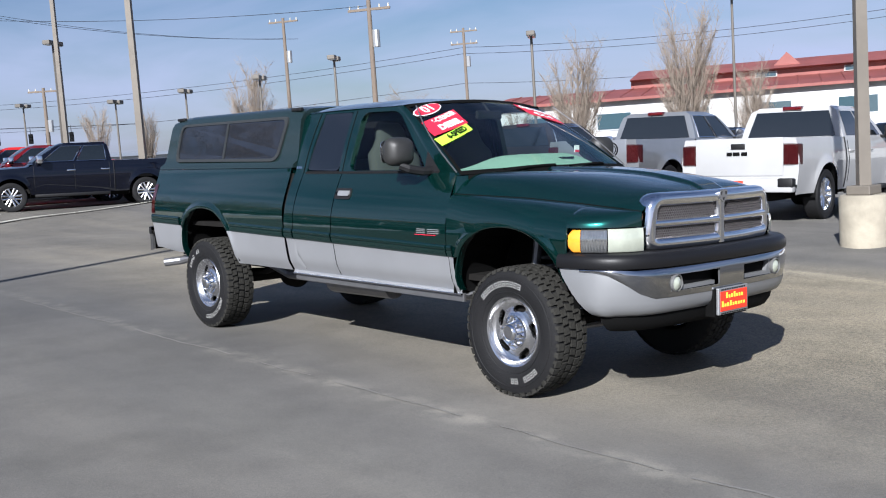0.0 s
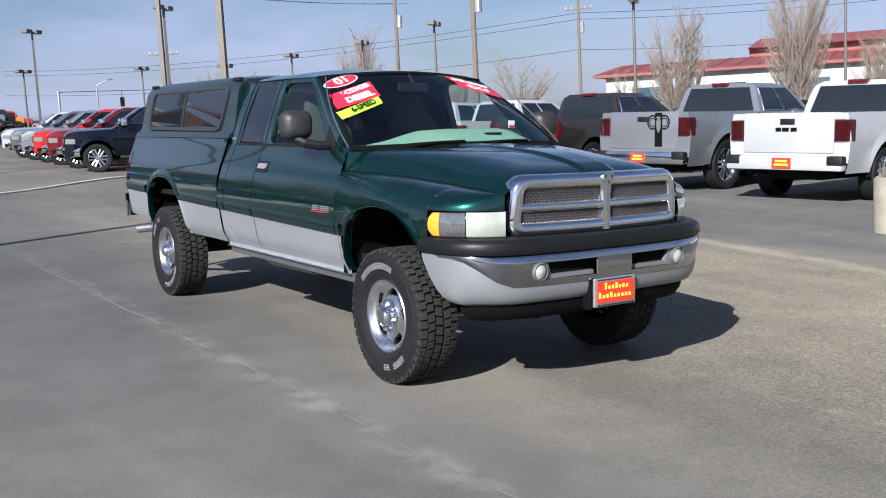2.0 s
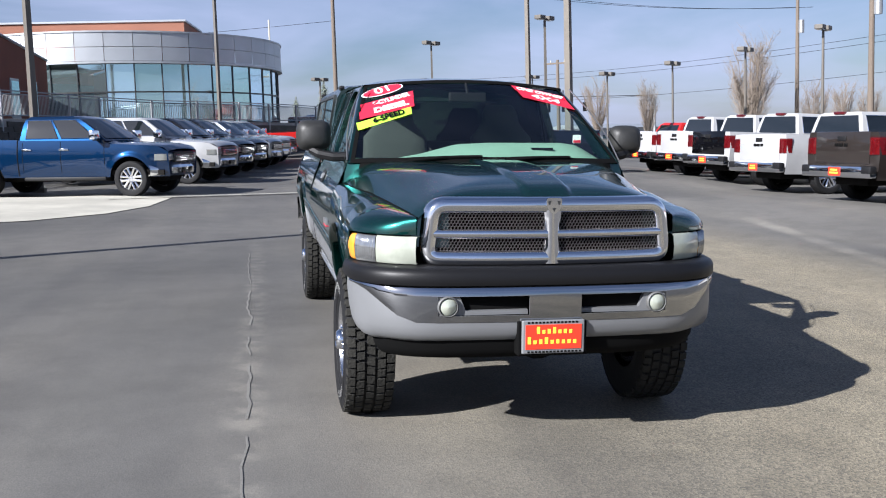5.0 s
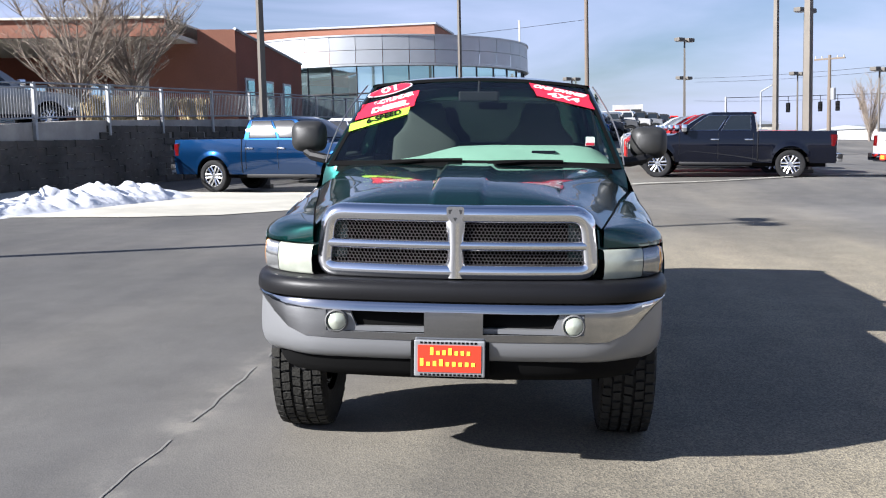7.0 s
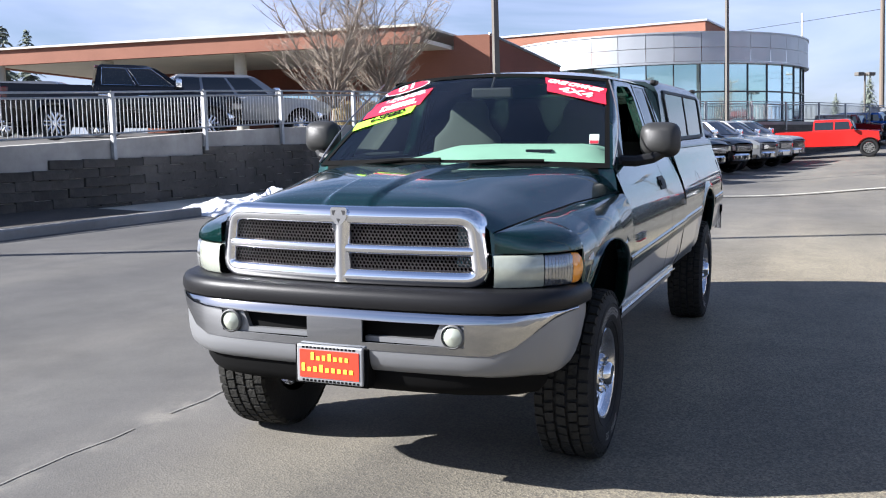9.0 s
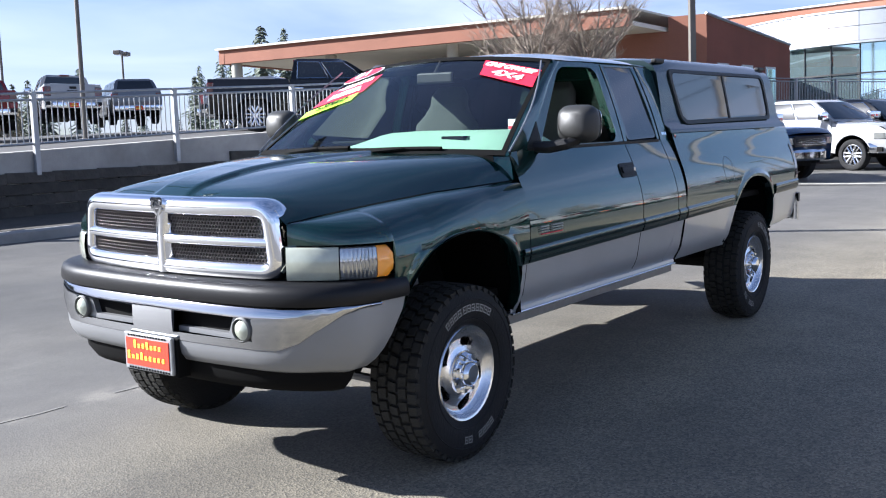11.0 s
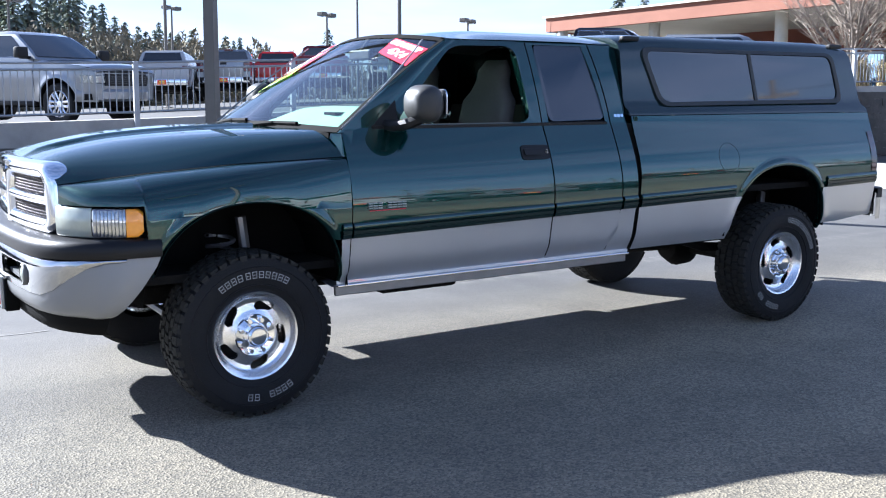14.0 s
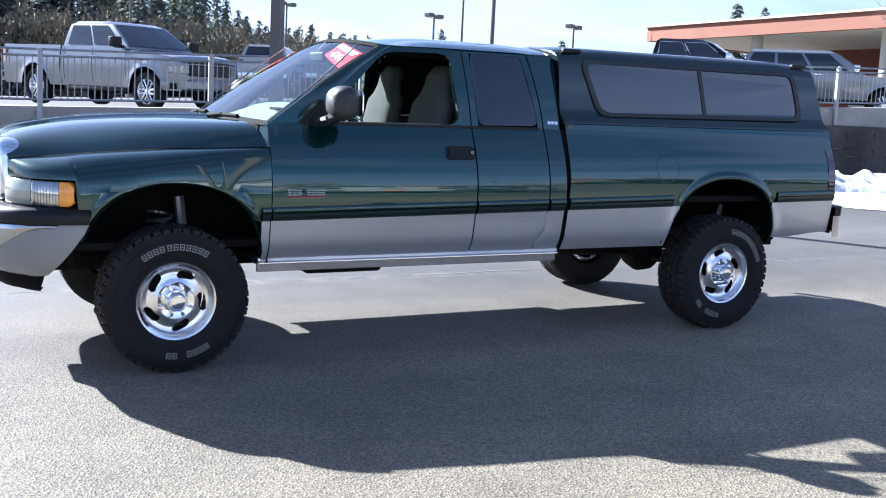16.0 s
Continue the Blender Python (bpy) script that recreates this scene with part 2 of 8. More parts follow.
RED_ROOF = material("red_metal_roof", (0.27, 0.076, 0.062), 0.55, dark=0.8, scale=3, stain=0.25)
STEEL = material("galvanised_steel", (0.42, 0.43, 0.44), 0.5, 0.6, dark=0.8, scale=12, stain=0.2)
POLE_PAINT = material("bronze_pole_paint", (0.15, 0.135, 0.115), 0.55, 0.1, dark=0.8, scale=8, stain=0.2)
POLE_TAN = material("tan_pole_paint", (0.18, 0.158, 0.13), 0.6, 0.1, dark=0.8, scale=8, stain=0.2)
WOOD_POLE = material("weathered_wood", (0.20, 0.16, 0.125), 0.9, dark=0.6, scale=14, bump=0.4)
SNOW = material("old_snow", (0.86, 0.87, 0.90), 0.75, dark=0.75, scale=7, bump=0.6, bump_scale=9, stain=0.12, stain_scale=3)
BARK = material("grey_bark", (0.24, 0.20, 0.165), 0.9, dark=0.6, scale=20, bump=0.5)
TWIG = material("bare_twigs", (0.30, 0.245, 0.195), 0.9, dark=0.6, scale=9)
# needle green paled and greyed: distance haze is mixed into the colour
HAZY_NEEDLE = material("hazy_pine_needles", (0.23, 0.26, 0.21), 0.9, dark=0.55, scale=0.9, spec=0.1, random_tint=0.3)
STRAW = material("dry_grass", (0.52, 0.41, 0.22), 0.9, dark=0.6, scale=9)
WINDOW_DARK = material("window_glass_dark", (0.05, 0.09, 0.11), 0.04, 0.0, dark=0.8, spec=1.0)
CURTAIN_GLASS = material("curtain_wall_glass", (0.60, 0.80, 0.83), 0.03, 0.9, dark=0.92, scale=0.5, spec=1.0)
MULLION = material("bronze_mullion", (0.06, 0.06, 0.062), 0.4, 0.5)
RUBBER = material("tyre_rubber", (0.011, 0.011, 0.012), 0.72, spec=0.3, dark=0.7, scale=18, bump=0.25, bump_scale=90, stain=0.25, stain_scale=4)
TREAD = material("dusty_tread_rubber", (0.036, 0.035, 0.031), 0.9, spec=0.2, dark=0.5, scale=24, bump=0.35, bump_scale=70)
BLACK = material("black_plastic", (0.010, 0.010, 0.011), 0.55, spec=0.3, dark=0.8, scale=30, bump=0.1, bump_scale=160)
GREY_PLASTIC = material("grey_plastic", (0.11, 0.11, 0.108), 0.55, dark=0.85, scale=20)
CHROME = material("chrome", (0.86, 0.87, 0.89), 0.07, 1.0, dark=0.96)
ALLOY = material("polished_alloy", (0.86, 0.86, 0.87), 0.24, 1.0, dark=0.9, scale=10)
DULL_METAL = material("dull_metal", (0.30, 0.30, 0.31), 0.4, 0.8, dark=0.7, scale=15)
UNDERSIDE = material("dirty_chassis", (0.014, 0.013, 0.012), 0.9, spec=0.15, dark=0.5, scale=10, bump=0.3)
SMOKED_LENS = material("smoked_red_lens", (0.055, 0.008, 0.009), 0.08, dark=0.35, scale=9, coat=1.0)
RED_LENS = material("red_lens", (0.13, 0.005, 0.007), 0.10, dark=0.35, scale=9, coat=1.0)
AMBER = material("amber_lens", (0.95, 0.36, 0.03), 0.18, dark=0.8, scale=30, coat=1.0)
LAMP_LENS = material("lamp_lens", (0.34, 0.35, 0.33), 0.10, 0.35, dark=0.7, scale=16, coat=1.0)
TINT_GLASS = glass("tinted_glass", (0.5, 0.55, 0.56), 0.14)
DARK_GLASS = material("dark_tinted_glass", (0.009, 0.012, 0.014), 0.03, spec=1.0)
CLEAR_GLASS = glass("clear_glass", (0.84, 0.95, 0.90), 0.8)
SCREEN_GLASS = glass("windshield_glass", (0.80, 0.94, 0.90), 0.85, ior=1.85)
WHITE = paint("white_paint", (0.40, 0.40, 0.40), 0.0, 0.35)
RED_PLATE = material("orange_red_plate", (0.80, 0.045, 0.018), 0.4, dark=0.95)
YELLOW_INK = material("yellow_ink", (0.95, 0.72, 0.06), 0.45, dark=0.97)
# near-black for print and trim; in the wheel wells it stands for deep shade
INK_AND_SHADE = material("ink_and_shade_black", (0.005, 0.005, 0.005), 0.8, spec=0.08)


# ---- mesh helpers ----
def part(name, bm, mat, parent=None, label="", smooth=False, facing=None):
    """Links a bmesh as one mesh object, under a thing or a part; facing turns an open sheet outward."""
    bmesh.ops.recalc_face_normals(bm, faces=bm.faces)
    if facing is not None and sum(f.normal.dot(Vector(facing)) for f in bm.faces) < 0:
        bmesh.ops.reverse_faces(bm, faces=bm.faces)
    me = bpy.data.meshes.new(name)
    bm.to_mesh(me)
    bm.free()
    mats = mat if isinstance(mat, (list, tuple)) else [mat]
    for x in mats:
        me.materials.append(x)
    if smooth:
        me.polygons.foreach_set("use_smooth", [True] * len(me.polygons))
        me.set_sharp_from_angle(angle=radians(smooth if smooth is not True else 40))
    ob = new(name, me)
    if parent is not None:
        ob.parent = parent
    if label:
        tagged(ob, label=label)
    return ob


def thing(name, label, category, group="", m=None):
    ob = tagged(new(name), label, category, group)
    ob.empty_display_size = 0.2
    if m is not None:
        ob.matrix_world = m
    return ob


def box(bm, x0, x1, y0, y1, z0, z1, bevel=0.0):
    v = [bm.verts.new((x, y, z)) for x in (x0, x1) for y in (y0, y1) for z in (z0, z1)]
    fs = [bm.faces.new([v[i] for i in f]) for f in ((0, 1, 3, 2), (4, 6, 7, 5), (0, 4, 5, 1), (2, 3, 7, 6), (0, 2, 6, 4), (1, 5, 7, 3))]
    if bevel:
        es = list({e for f in fs for e in f.edges})
        bmesh.ops.bevel(bm, geom=es, offset=bevel, segments=2, affect="EDGES", profile=0.5)
    return bm


def boxed(*a, **k):
    return box(bmesh.new(), *a, **k)


def rod(bm, p, q, r, r2=None, seg=8, caps=True):
    p, q = Vector(p), Vector(q)
    r2 = r if r2 is None else r2
    way = (q - p).normalized()
    side = way.cross((0, 0, 1) if abs(way.z) < 0.9 else (1, 0, 0)).normalized()
    up = side.cross(way)
    a, b = [], []
    for i in range(seg):
        t = math.tau * i / seg
        d = side * math.cos(t) + up * math.sin(t)
        a.append(bm.verts.new(p + d * r))
        b.append(bm.verts.new(q + d * r2))
    for i in range(seg):
        j = (i + 1) % seg
        bm.faces.new((a[i], a[j], b[j], b[i]))
    if caps:
        bm.faces.new(a[::-1])
        bm.faces.new(b)
    return bm


def sheet(bm, rows, close=False):
    """Faces between rows of points of equal length."""
    vs = [[bm.verts.new(p) for p in row] for row in rows]
    for r0, r1 in zip(vs, vs[1:]):
        k = len(r0)
        for i in range(k if close else k - 1):
            j = (i + 1) % k
            try:
                bm.faces.new((r0[i], r0[j], r1[j], r1[i]))
            except ValueError:
                pass
    return vs


def prism(bm, outline, axis, a, b):
    """An outline in the plane across an axis, pulled from a to b."""
    def at(u, v, w):
        return {"x": (w, u, v), "y": (u, w, v), "z": (u, v, w)}[axis]
    f = [bm.verts.new(at(u, v, a)) for u, v in outline]
    g = [bm.verts.new(at(u, v, b)) for u, v in outline]
    n = len(outline)
    bm.faces.new(f[::-1])
    bm.faces.new(g)
    for i in range(n):
        j = (i + 1) % n
        bm.faces.new((f[i], f[j], g[j], g[i]))
    return bm


def turn_profile(bm, profile, axis="y", seg=32, at=(0, 0, 0)):
    """A profile of (radius, along) turned round an axis."""
    rows = []
    for r, w in profile:
        row = []
        for i in range(seg):
            t = math.tau * i / seg
            c, s = r * math.cos(t), r * math.sin(t)
            p = {"y": (c, w, s), "x": (w, c, s), "z": (c, s, w)}[axis]
            row.append(Vector(at) + Vector(p))
        rows.append(row)
    return sheet(bm, rows, close=True)


def smoothstep(t):
    t = max(0.0, min(1.0, t))
    return t * t * (3 - 2 * t)


def lerp_table(table, v):
    """A value between the entries of a table of pairs."""
    if v <= table[0][0]:
        return table[0][1]
    for (a, fa), (b, fb) in zip(table, table[1:]):
        if v <= b:
            return fa + (fb - fa) * (v - a) / (b - a)
    return table[-1][1]


def smooth_table(table, v):
    """The same with eased tangents (Catmull-Rom)."""
    if v <= table[0][0]:
        return table[0][1]
    for i in range(len(table) - 1):
        a, fa = table[i]
        b, fb = table[i + 1]
        if v <= b:
            ma = (fb - table[i - 1][1]) / (b - table[i - 1][0]) if i else (fb - fa) / (b - a)
            mb = (table[i + 2][1] - fa) / (table[i + 2][0] - a) if i + 2 < len(table) else (fb - fa) / (b - a)
            h, t = b - a, (v - a) / (b - a)
            return ((2 * t**3 - 3 * t**2 + 1) * fa + (t**3 - 2 * t**2 + t) * h * ma + (3 * t**2 - 2 * t**3) * fb + (t**3 - t**2) * h * mb)
    return table[-1][1]


# ---- the ground: a lot that slopes gently ----
YAW = radians(0.8)


def flat(x, y):
    """From the lot's own axes (along the green pickup) to the world."""
    return (-0.03 + x * math.cos(YAW) - y * math.sin(YAW), 0.075 + x * math.sin(YAW) + y * math.cos(YAW))


def lot_axes(x, y):
    """From the world to the lot's own axes."""
    c, n = math.cos(YAW), math.sin(YAW)
    return ((x + 0.03) * c + (y - 0.075) * n, -(x + 0.03) * n + (y - 0.075) * c)


def height(x, y):
    cx, cy = max(-70.0, min(60.0, x)), max(-30.0, min(75.0, y))
    z = 0.038 - 0.019 * cx - 0.033 * cy
    z += 0.25 * smoothstep((y - 4.2) / 5.0) * (1 - 0.55 * smoothstep((-10 - x) / 12)) * (1 - smoothstep((x - 2) / 8))
    z += 0.2 * smoothstep((-17 - x) / 5) * smoothstep((y + 0.5) / 4) * (1 - smoothstep((y - 9) / 8))
    if x < -40:
        z += 0.85 * min(1.05, ((-40 - x) / 26) ** 1.3)
    z -= 0.14 * smoothstep((-18 - x) / 3) * smoothstep((-3.2 - y) / 4) * (1 - smoothstep((-30 - x) / 8))
    return z


def stand(x, y, heading=0.0, lot=True):
    """A pose on the ground, leaning with it."""
    wx, wy = flat(x, y) if lot else (x, y)
    e = 1.2
    n = Vector(((height(wx - e, wy) - height(wx + e, wy)) / (2 * e), (height(wx, wy - e) - height(wx, wy + e)) / (2 * e), 1)).normalized()
    a = radians(heading) + (YAW if lot else 0)
    f = Vector((math.cos(a), math.sin(a), 0))
    f = (f - n * f.dot(n)).normalized()
    l = n.cross(f)
    m = Matrix((f, l, n)).transposed().to_4x4()
    m.translation = (wx, wy, height(wx, wy))
    return m


def build_ground():
    bm = bmesh.new()
    xs = sorted({*np.arange(-16, 10.1, 0.5), *np.arange(-72, -16, 1.0), *np.arange(10, 60, 5.0), *(-1500, -700, -350, -200, -140, -110, -95, -85, -78), *(60, 90, 150, 300, 700, 1500)})
    ys = sorted({*np.arange(-14, 14.1, 0.5), *np.arange(-60, -14, 3.0), *np.arange(14, 76, 3.0), *(-1500, -700, -350, -180, -100), *(76, 90, 120, 180, 350, 700, 1500)})
    sheet(bm, [[(float(x), float(y), height(float(x), float(y))) for y in ys] for x in xs])
    ob = part("ground", bm, ASPHALT, smooth=True)
    tagged(ob, "worn grey asphalt of a sloping car sales lot", "ground", kind="structure")


build_ground()


def ribbon(name, points, width, mat, label, category, lift=0.014):
    """A painted or poured strip along the ground."""
    bm = bmesh.new()
    fine = []
    for (x0, y0), (x1, y1) in zip(points, points[1:]):
        k = max(1, int(math.hypot(x1 - x0, y1 - y0) / 0.5))
        fine += [(x0 + (x1 - x0) * i / k, y0 + (y1 - y0) * i / k) for i in range(k)]
    fine.append(points[-1])
    rows = []
    for i, (x, y) in enumerate(fine):
        xa, ya = fine[max(0, i - 1)]
        xb, yb = fine[min(len(fine) - 1, i + 1)]
        n = Vector((-(yb - ya), xb - xa)).normalized() * width * 0.5
        a, b = flat(x + n.x, y + n.y), flat(x - n.x, y - n.y)
        rows.append([(*a, height(*a) + lift), (*b, height(*b) + lift)])
    sheet(bm, rows)
    return tagged(part(name, bm, mat), label, category, kind="structure")


ribbon("road_line", [(-17.6, -4.6), (-18.3, -3.0), (-19.25, -0.7), (-20.1, 1.2), (-21.0, 3.0), (-22.0, 4.75), (-24.1, 8.05), (-26.5, 12)], 0.17, LINE_PAINT, "faded cream painted line across the asphalt", "line", 0.035)
def crack_line(x0, x1, y0, wander, step=0.16):
    rng = random.Random(17)
    out, y = [], y0
    for k in range(int((x0 - x1) / step)):
        y += rng.uniform(-wander, wander) + (y0 - y) * 0.12
        out.append((x0 - k * step, y))
    return out


seam = crack_line(3.0, -7.6, -1.50, 0.018)
for a, b, w in ((0, 9, 0.022), (9, 17, 0.013), (18, 27, 0.018), (28, 33, 0.012), (35, 47, 0.017), (49, 66, 0.012)):
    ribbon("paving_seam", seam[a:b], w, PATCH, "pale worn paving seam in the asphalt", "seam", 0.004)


# ---- the raised lot behind its retaining wall ----
WALL_LINE = [lot_axes(x, y) for x, y in ((18.6, -12.84), (-0.3, -12.46), (-9.15, -12.28), (-15.45, -12.15), (-18.6, -11.95), (-22.07, -11.58), (-25.21, -11.24), (-28.3, -10.66), (-34.0, -9.7), (-40.0, -8.3), (-44.4, -6.6), (-47.3, -2.6), (-51.6, 0.4), (-58.0, 2.9), (-66.0, 4.4))]
WALL_TOP = [(-60, 1.95), (-34, 1.9), (-21, 1.72), (-16, 1.56), (-13, 1.43), (-4, 1.11), (0, 1.03), (16, 0.88)]


def lot_point(x, y, z):
    """A place at height z over the plane of the lot."""
    wx, wy = flat(x, y)
    return Vector((wx, wy, 0.038 - 0.019 * max(-95.0, wx) - 0.033 * max(-30.0, wy) + z))


def along(line, step):
    out = []
    for (x0, y0), (x1, y1) in zip(line, line[1:]):
        n = math.hypot(x1 - x0, y1 - y0)
        k = max(1, round(n / step))
        out += [(x0 + (x1 - x0) * i / k, y0 + (y1 - y0) * i / k) for i in range(k)]
    return out + [line[-1]]


def build_wall():
    pts = along(WALL_LINE, 0.90)
    bm = bmesh.new()
    front, top, back, low = [], [], [], []
    for x, y in pts:
        z = lerp_table(WALL_TOP, x)
        low.append(lot_point(x, y, -0.6))
        front.append(lot_point(x, y, z))
        top.append(lot_point(x, y - 0.3, z))
        back.append(lot_point(x, y - 0.3, -0.6))
    sheet(bm, [low, front, top, back])
    wall = tagged(part("wall_retaining", bm, CONCRETE), "concrete-capped retaining wall of dark split-faced block", "wall", kind="structure")
    # courses of split block on its face, their top edge stepping with the slope
    mesh = boxed(-0.447, 0.447, 0.0, 0.07, 0.003, 0.187, 0.014)
    data = bpy.data.meshes.new("wall_block")
    mesh.to_mesh(data)
    mesh.free()
    data.materials.append(BLOCK)
    rest = bmesh.new()
    for i, ((x0, y0), (x1, y1)) in enumerate(zip(pts, pts[1:])):
        cap = lerp_table(WALL_TOP, (x0 + x1) / 2)
        course_top = math.floor((cap - 0.20) / 0.19) * 0.19 if x0 > -22 else cap - 0.1
        k = 0
        z = -0.12
        while z + 0.19 <= course_top + 0.02:
            s = 0.5 if k % 2 else 0.0
            x, y = x0 + (x1 - x0) * (0.5 + s), y0 + (y1 - y0) * (0.5 + s)
            a = math.atan2(y0 - y1, x0 - x1) + YAW
            m = Matrix.Translation(lot_point(x, y, z) + Vector((0, random.uniform(-0.022, 0.022), 0))) @ Matrix.Rotation(a, 4, "Z")
            if -13.0 < x < -3.2:
                ob = new("block", data)
                ob.parent, ob.matrix_basis = wall, m
            else:
                vs = box(bmesh.new(), -0.447, 0.447, 0, 0.07, 0.003, 0.187)
                vs.transform(m)
                tmp = bpy.data.meshes.new("tmp")
                vs.to_mesh(tmp)
                vs.free()
                rest.from_mesh(tmp)
                bpy.data.meshes.remove(tmp)
            z += 0.19
            k += 1
    tagged(part("far_block", rest, BLOCK, wall), kind="stuff")


def upper_drop(x):
    """How far the raised lot lies below the top of its wall."""
    return 0.33 - 0.13 * smoothstep((x + 12) / 6)


def build_upper_ground():
    bm = bmesh.new()
    rows = []
    for x, y in along(WALL_LINE, 1.5):
        z = lerp_table(WALL_TOP, x) - 0.06
        rows.append([lot_point(x, y - 0.28, z), lot_point(x - 0.2, y - 1.6, z + 0.05 - upper_drop(x)), lot_point(x - 1, y - 12, z + 0.04 - upper_drop(x)), lot_point(x - 2, -46, z), lot_point(x * 1.6 - 4, -120, z - 0.5)])
    sheet(bm, rows)
    tagged(part("upper_ground", bm, ASPHALT, smooth=True), "grey asphalt of the raised upper lot", "ground", kind="structure")


def build_fence():
    fence = thing("railing", "grey painted steel picket railing on the retaining wall", "railing")
    pts = along(WALL_LINE, 3.15)
    post = boxed(-0.045, 0.045, -0.045, 0.045, -0.42, 1.0, 0.006)
    post_me = bpy.data.meshes.new("post")
    post.to_mesh(post_me)
    post.free()
    pick = rod(bmesh.new(), (0, 0, 0.13), (0, 0, 0.88), 0.011, seg=5)
    pick_me = bpy.data.meshes.new("picket")
    pick.to_mesh(pick_me)
    pick.free()
    for me in (post_me, pick_me):
        me.materials.append(STEEL)
    joined = bmesh.new()
    for (x0, y0), (x1, y1) in zip(pts, pts[1:]):
        p, q = lot_point(x0, y0 + 0.06, lerp_table(WALL_TOP, x0)), lot_point(x1, y1 + 0.06, lerp_table(WALL_TOP, x1))
        ob = new("post", post_me)
        ob.parent, ob.matrix_basis = fence, Matrix.Translation(p) @ Matrix.Rotation(math.atan2(q.y - p.y, q.x - p.x), 4, "Z")
        for h in (0.98, 0.87, 0.12):
            part("rail", rod(bmesh.new(), p + Vector((0, 0, h)), q + Vector((0, 0, h)), 0.024, seg=6), STEEL, fence)
        k = 26
        for i in range(1, k):
            c = p.lerp(q, i / k)
            if -15.5 < c.x < 1.5:
                ob = new("picket", pick_me)
                ob.parent, ob.matrix_basis = fence, Matrix.Translation(c)
            else:
                rod(joined, c + Vector((0, 0, 0.13)), c + Vector((0, 0, 0.88)), 0.011, seg=4, caps=False)
    tagged(part("far_picket", joined, STEEL, fence), kind="stuff")


build_wall()
build_upper_ground()
build_fence()


def build_kerb():
    """The kerb below the wall, the strip behind it and the pale apron."""
    line = [(12, -9.6), (-2.0, -9.5), (-6.5, -9.35), (-11.2, -9.1)]
    bm = bmesh.new()
    rows = []
    for x, y in along(line, 1.0):
        rows.append([lot_point(x, y, -0.1), lot_point(x, y, 0.13), lot_point(x, y - 0.03, 0.155), lot_point(x, y - 0.16, 0.155), lot_point(x, y - 0.16, 0.02)])
    sheet(bm, rows)
    tagged(part("kerb", bm, KERB), "grey concrete kerb along the foot of the wall", "kerb", kind="structure")
    bm = bmesh.new()
    sheet(bm, [[lot_point(x, y - 0.15, 0.03), lot_point(x, -12.75, 0.10)] for x, y in along(line, 1.0)])
    tagged(part("planting_strip", bm, material("dark_soil", (0.07, 0.062, 0.052), 0.95, dark=0.5, scale=6, bump=0.8, bump_scale=12)), "bare dark soil strip between kerb and wall", "soil strip", kind="structure")
    bm = bmesh.new()
    edge = [(-11.2, -12.3), (-11.2, -9.0), (-11.7, -6.6), (-12.4, -5.2), (-13.8, -4.1), (-15.6, -3.5), (-18.2, -3.25)]
    back = [(-20.5, -11.9), (-20.5, -11.0), (-20.5, -9.0), (-20.3, -8.0), (-20.0, -6.5), (-19.6, -5.0), (-18.4, -3.3)]
    sheet(bm, [[Vector((*flat(x, y), height(*flat(x, y)) + 0.012)) for x, y in ((a[0] + (b[0] - a[0]) * i / 12, a[1] + (b[1] - a[1]) * i / 12) for i in range(13))] for a, b in zip(edge, back)])
    tagged(part("apron", bm, PALE_CONCRETE), "pale concrete apron at the end of the parking row", "pavement", kind="structure")
    # old ploughed snow
    bm = bmesh.new()
    rows = []
    for i in range(111):
        u = i / 110
        x, y = -11.3 - 6.6 * u, -9.5 + 1.7 * u
        ridge = 0.40 * math.sin(math.pi * min(1, u * 1.02)) ** 0.5 * (0.75 + 0.5 * noise.noise((u * 6, 3, 0))) + 0.02
        row = []
        for j in range(25):
            v = j / 24 - 0.5
            px, py = x + v * 0.6, y + v * 1.9
            h = ridge * max(0, 1 - (2 * v) ** 2) * (1 + 0.55 * noise.noise((u * 16, v * 5, 1)) + 0.35 * noise.noise((u * 37, v * 13, 4))) - 0.02
            w = flat(px, py)
            row.append((*w, height(*w) + h))
        rows.append(row)
    sheet(bm, rows)
    tagged(part("snow_bank", bm, SNOW, smooth=80), "melting bank of old ploughed snow by the wall", "snow")


build_kerb()


# ---- lamp posts, utility poles and wires ----
FOOTING = material("footing_concrete", (0.40, 0.36, 0.28), 0.9, dark=0.75, scale=8, bump=0.3, stain=0.25, stain_scale=2)


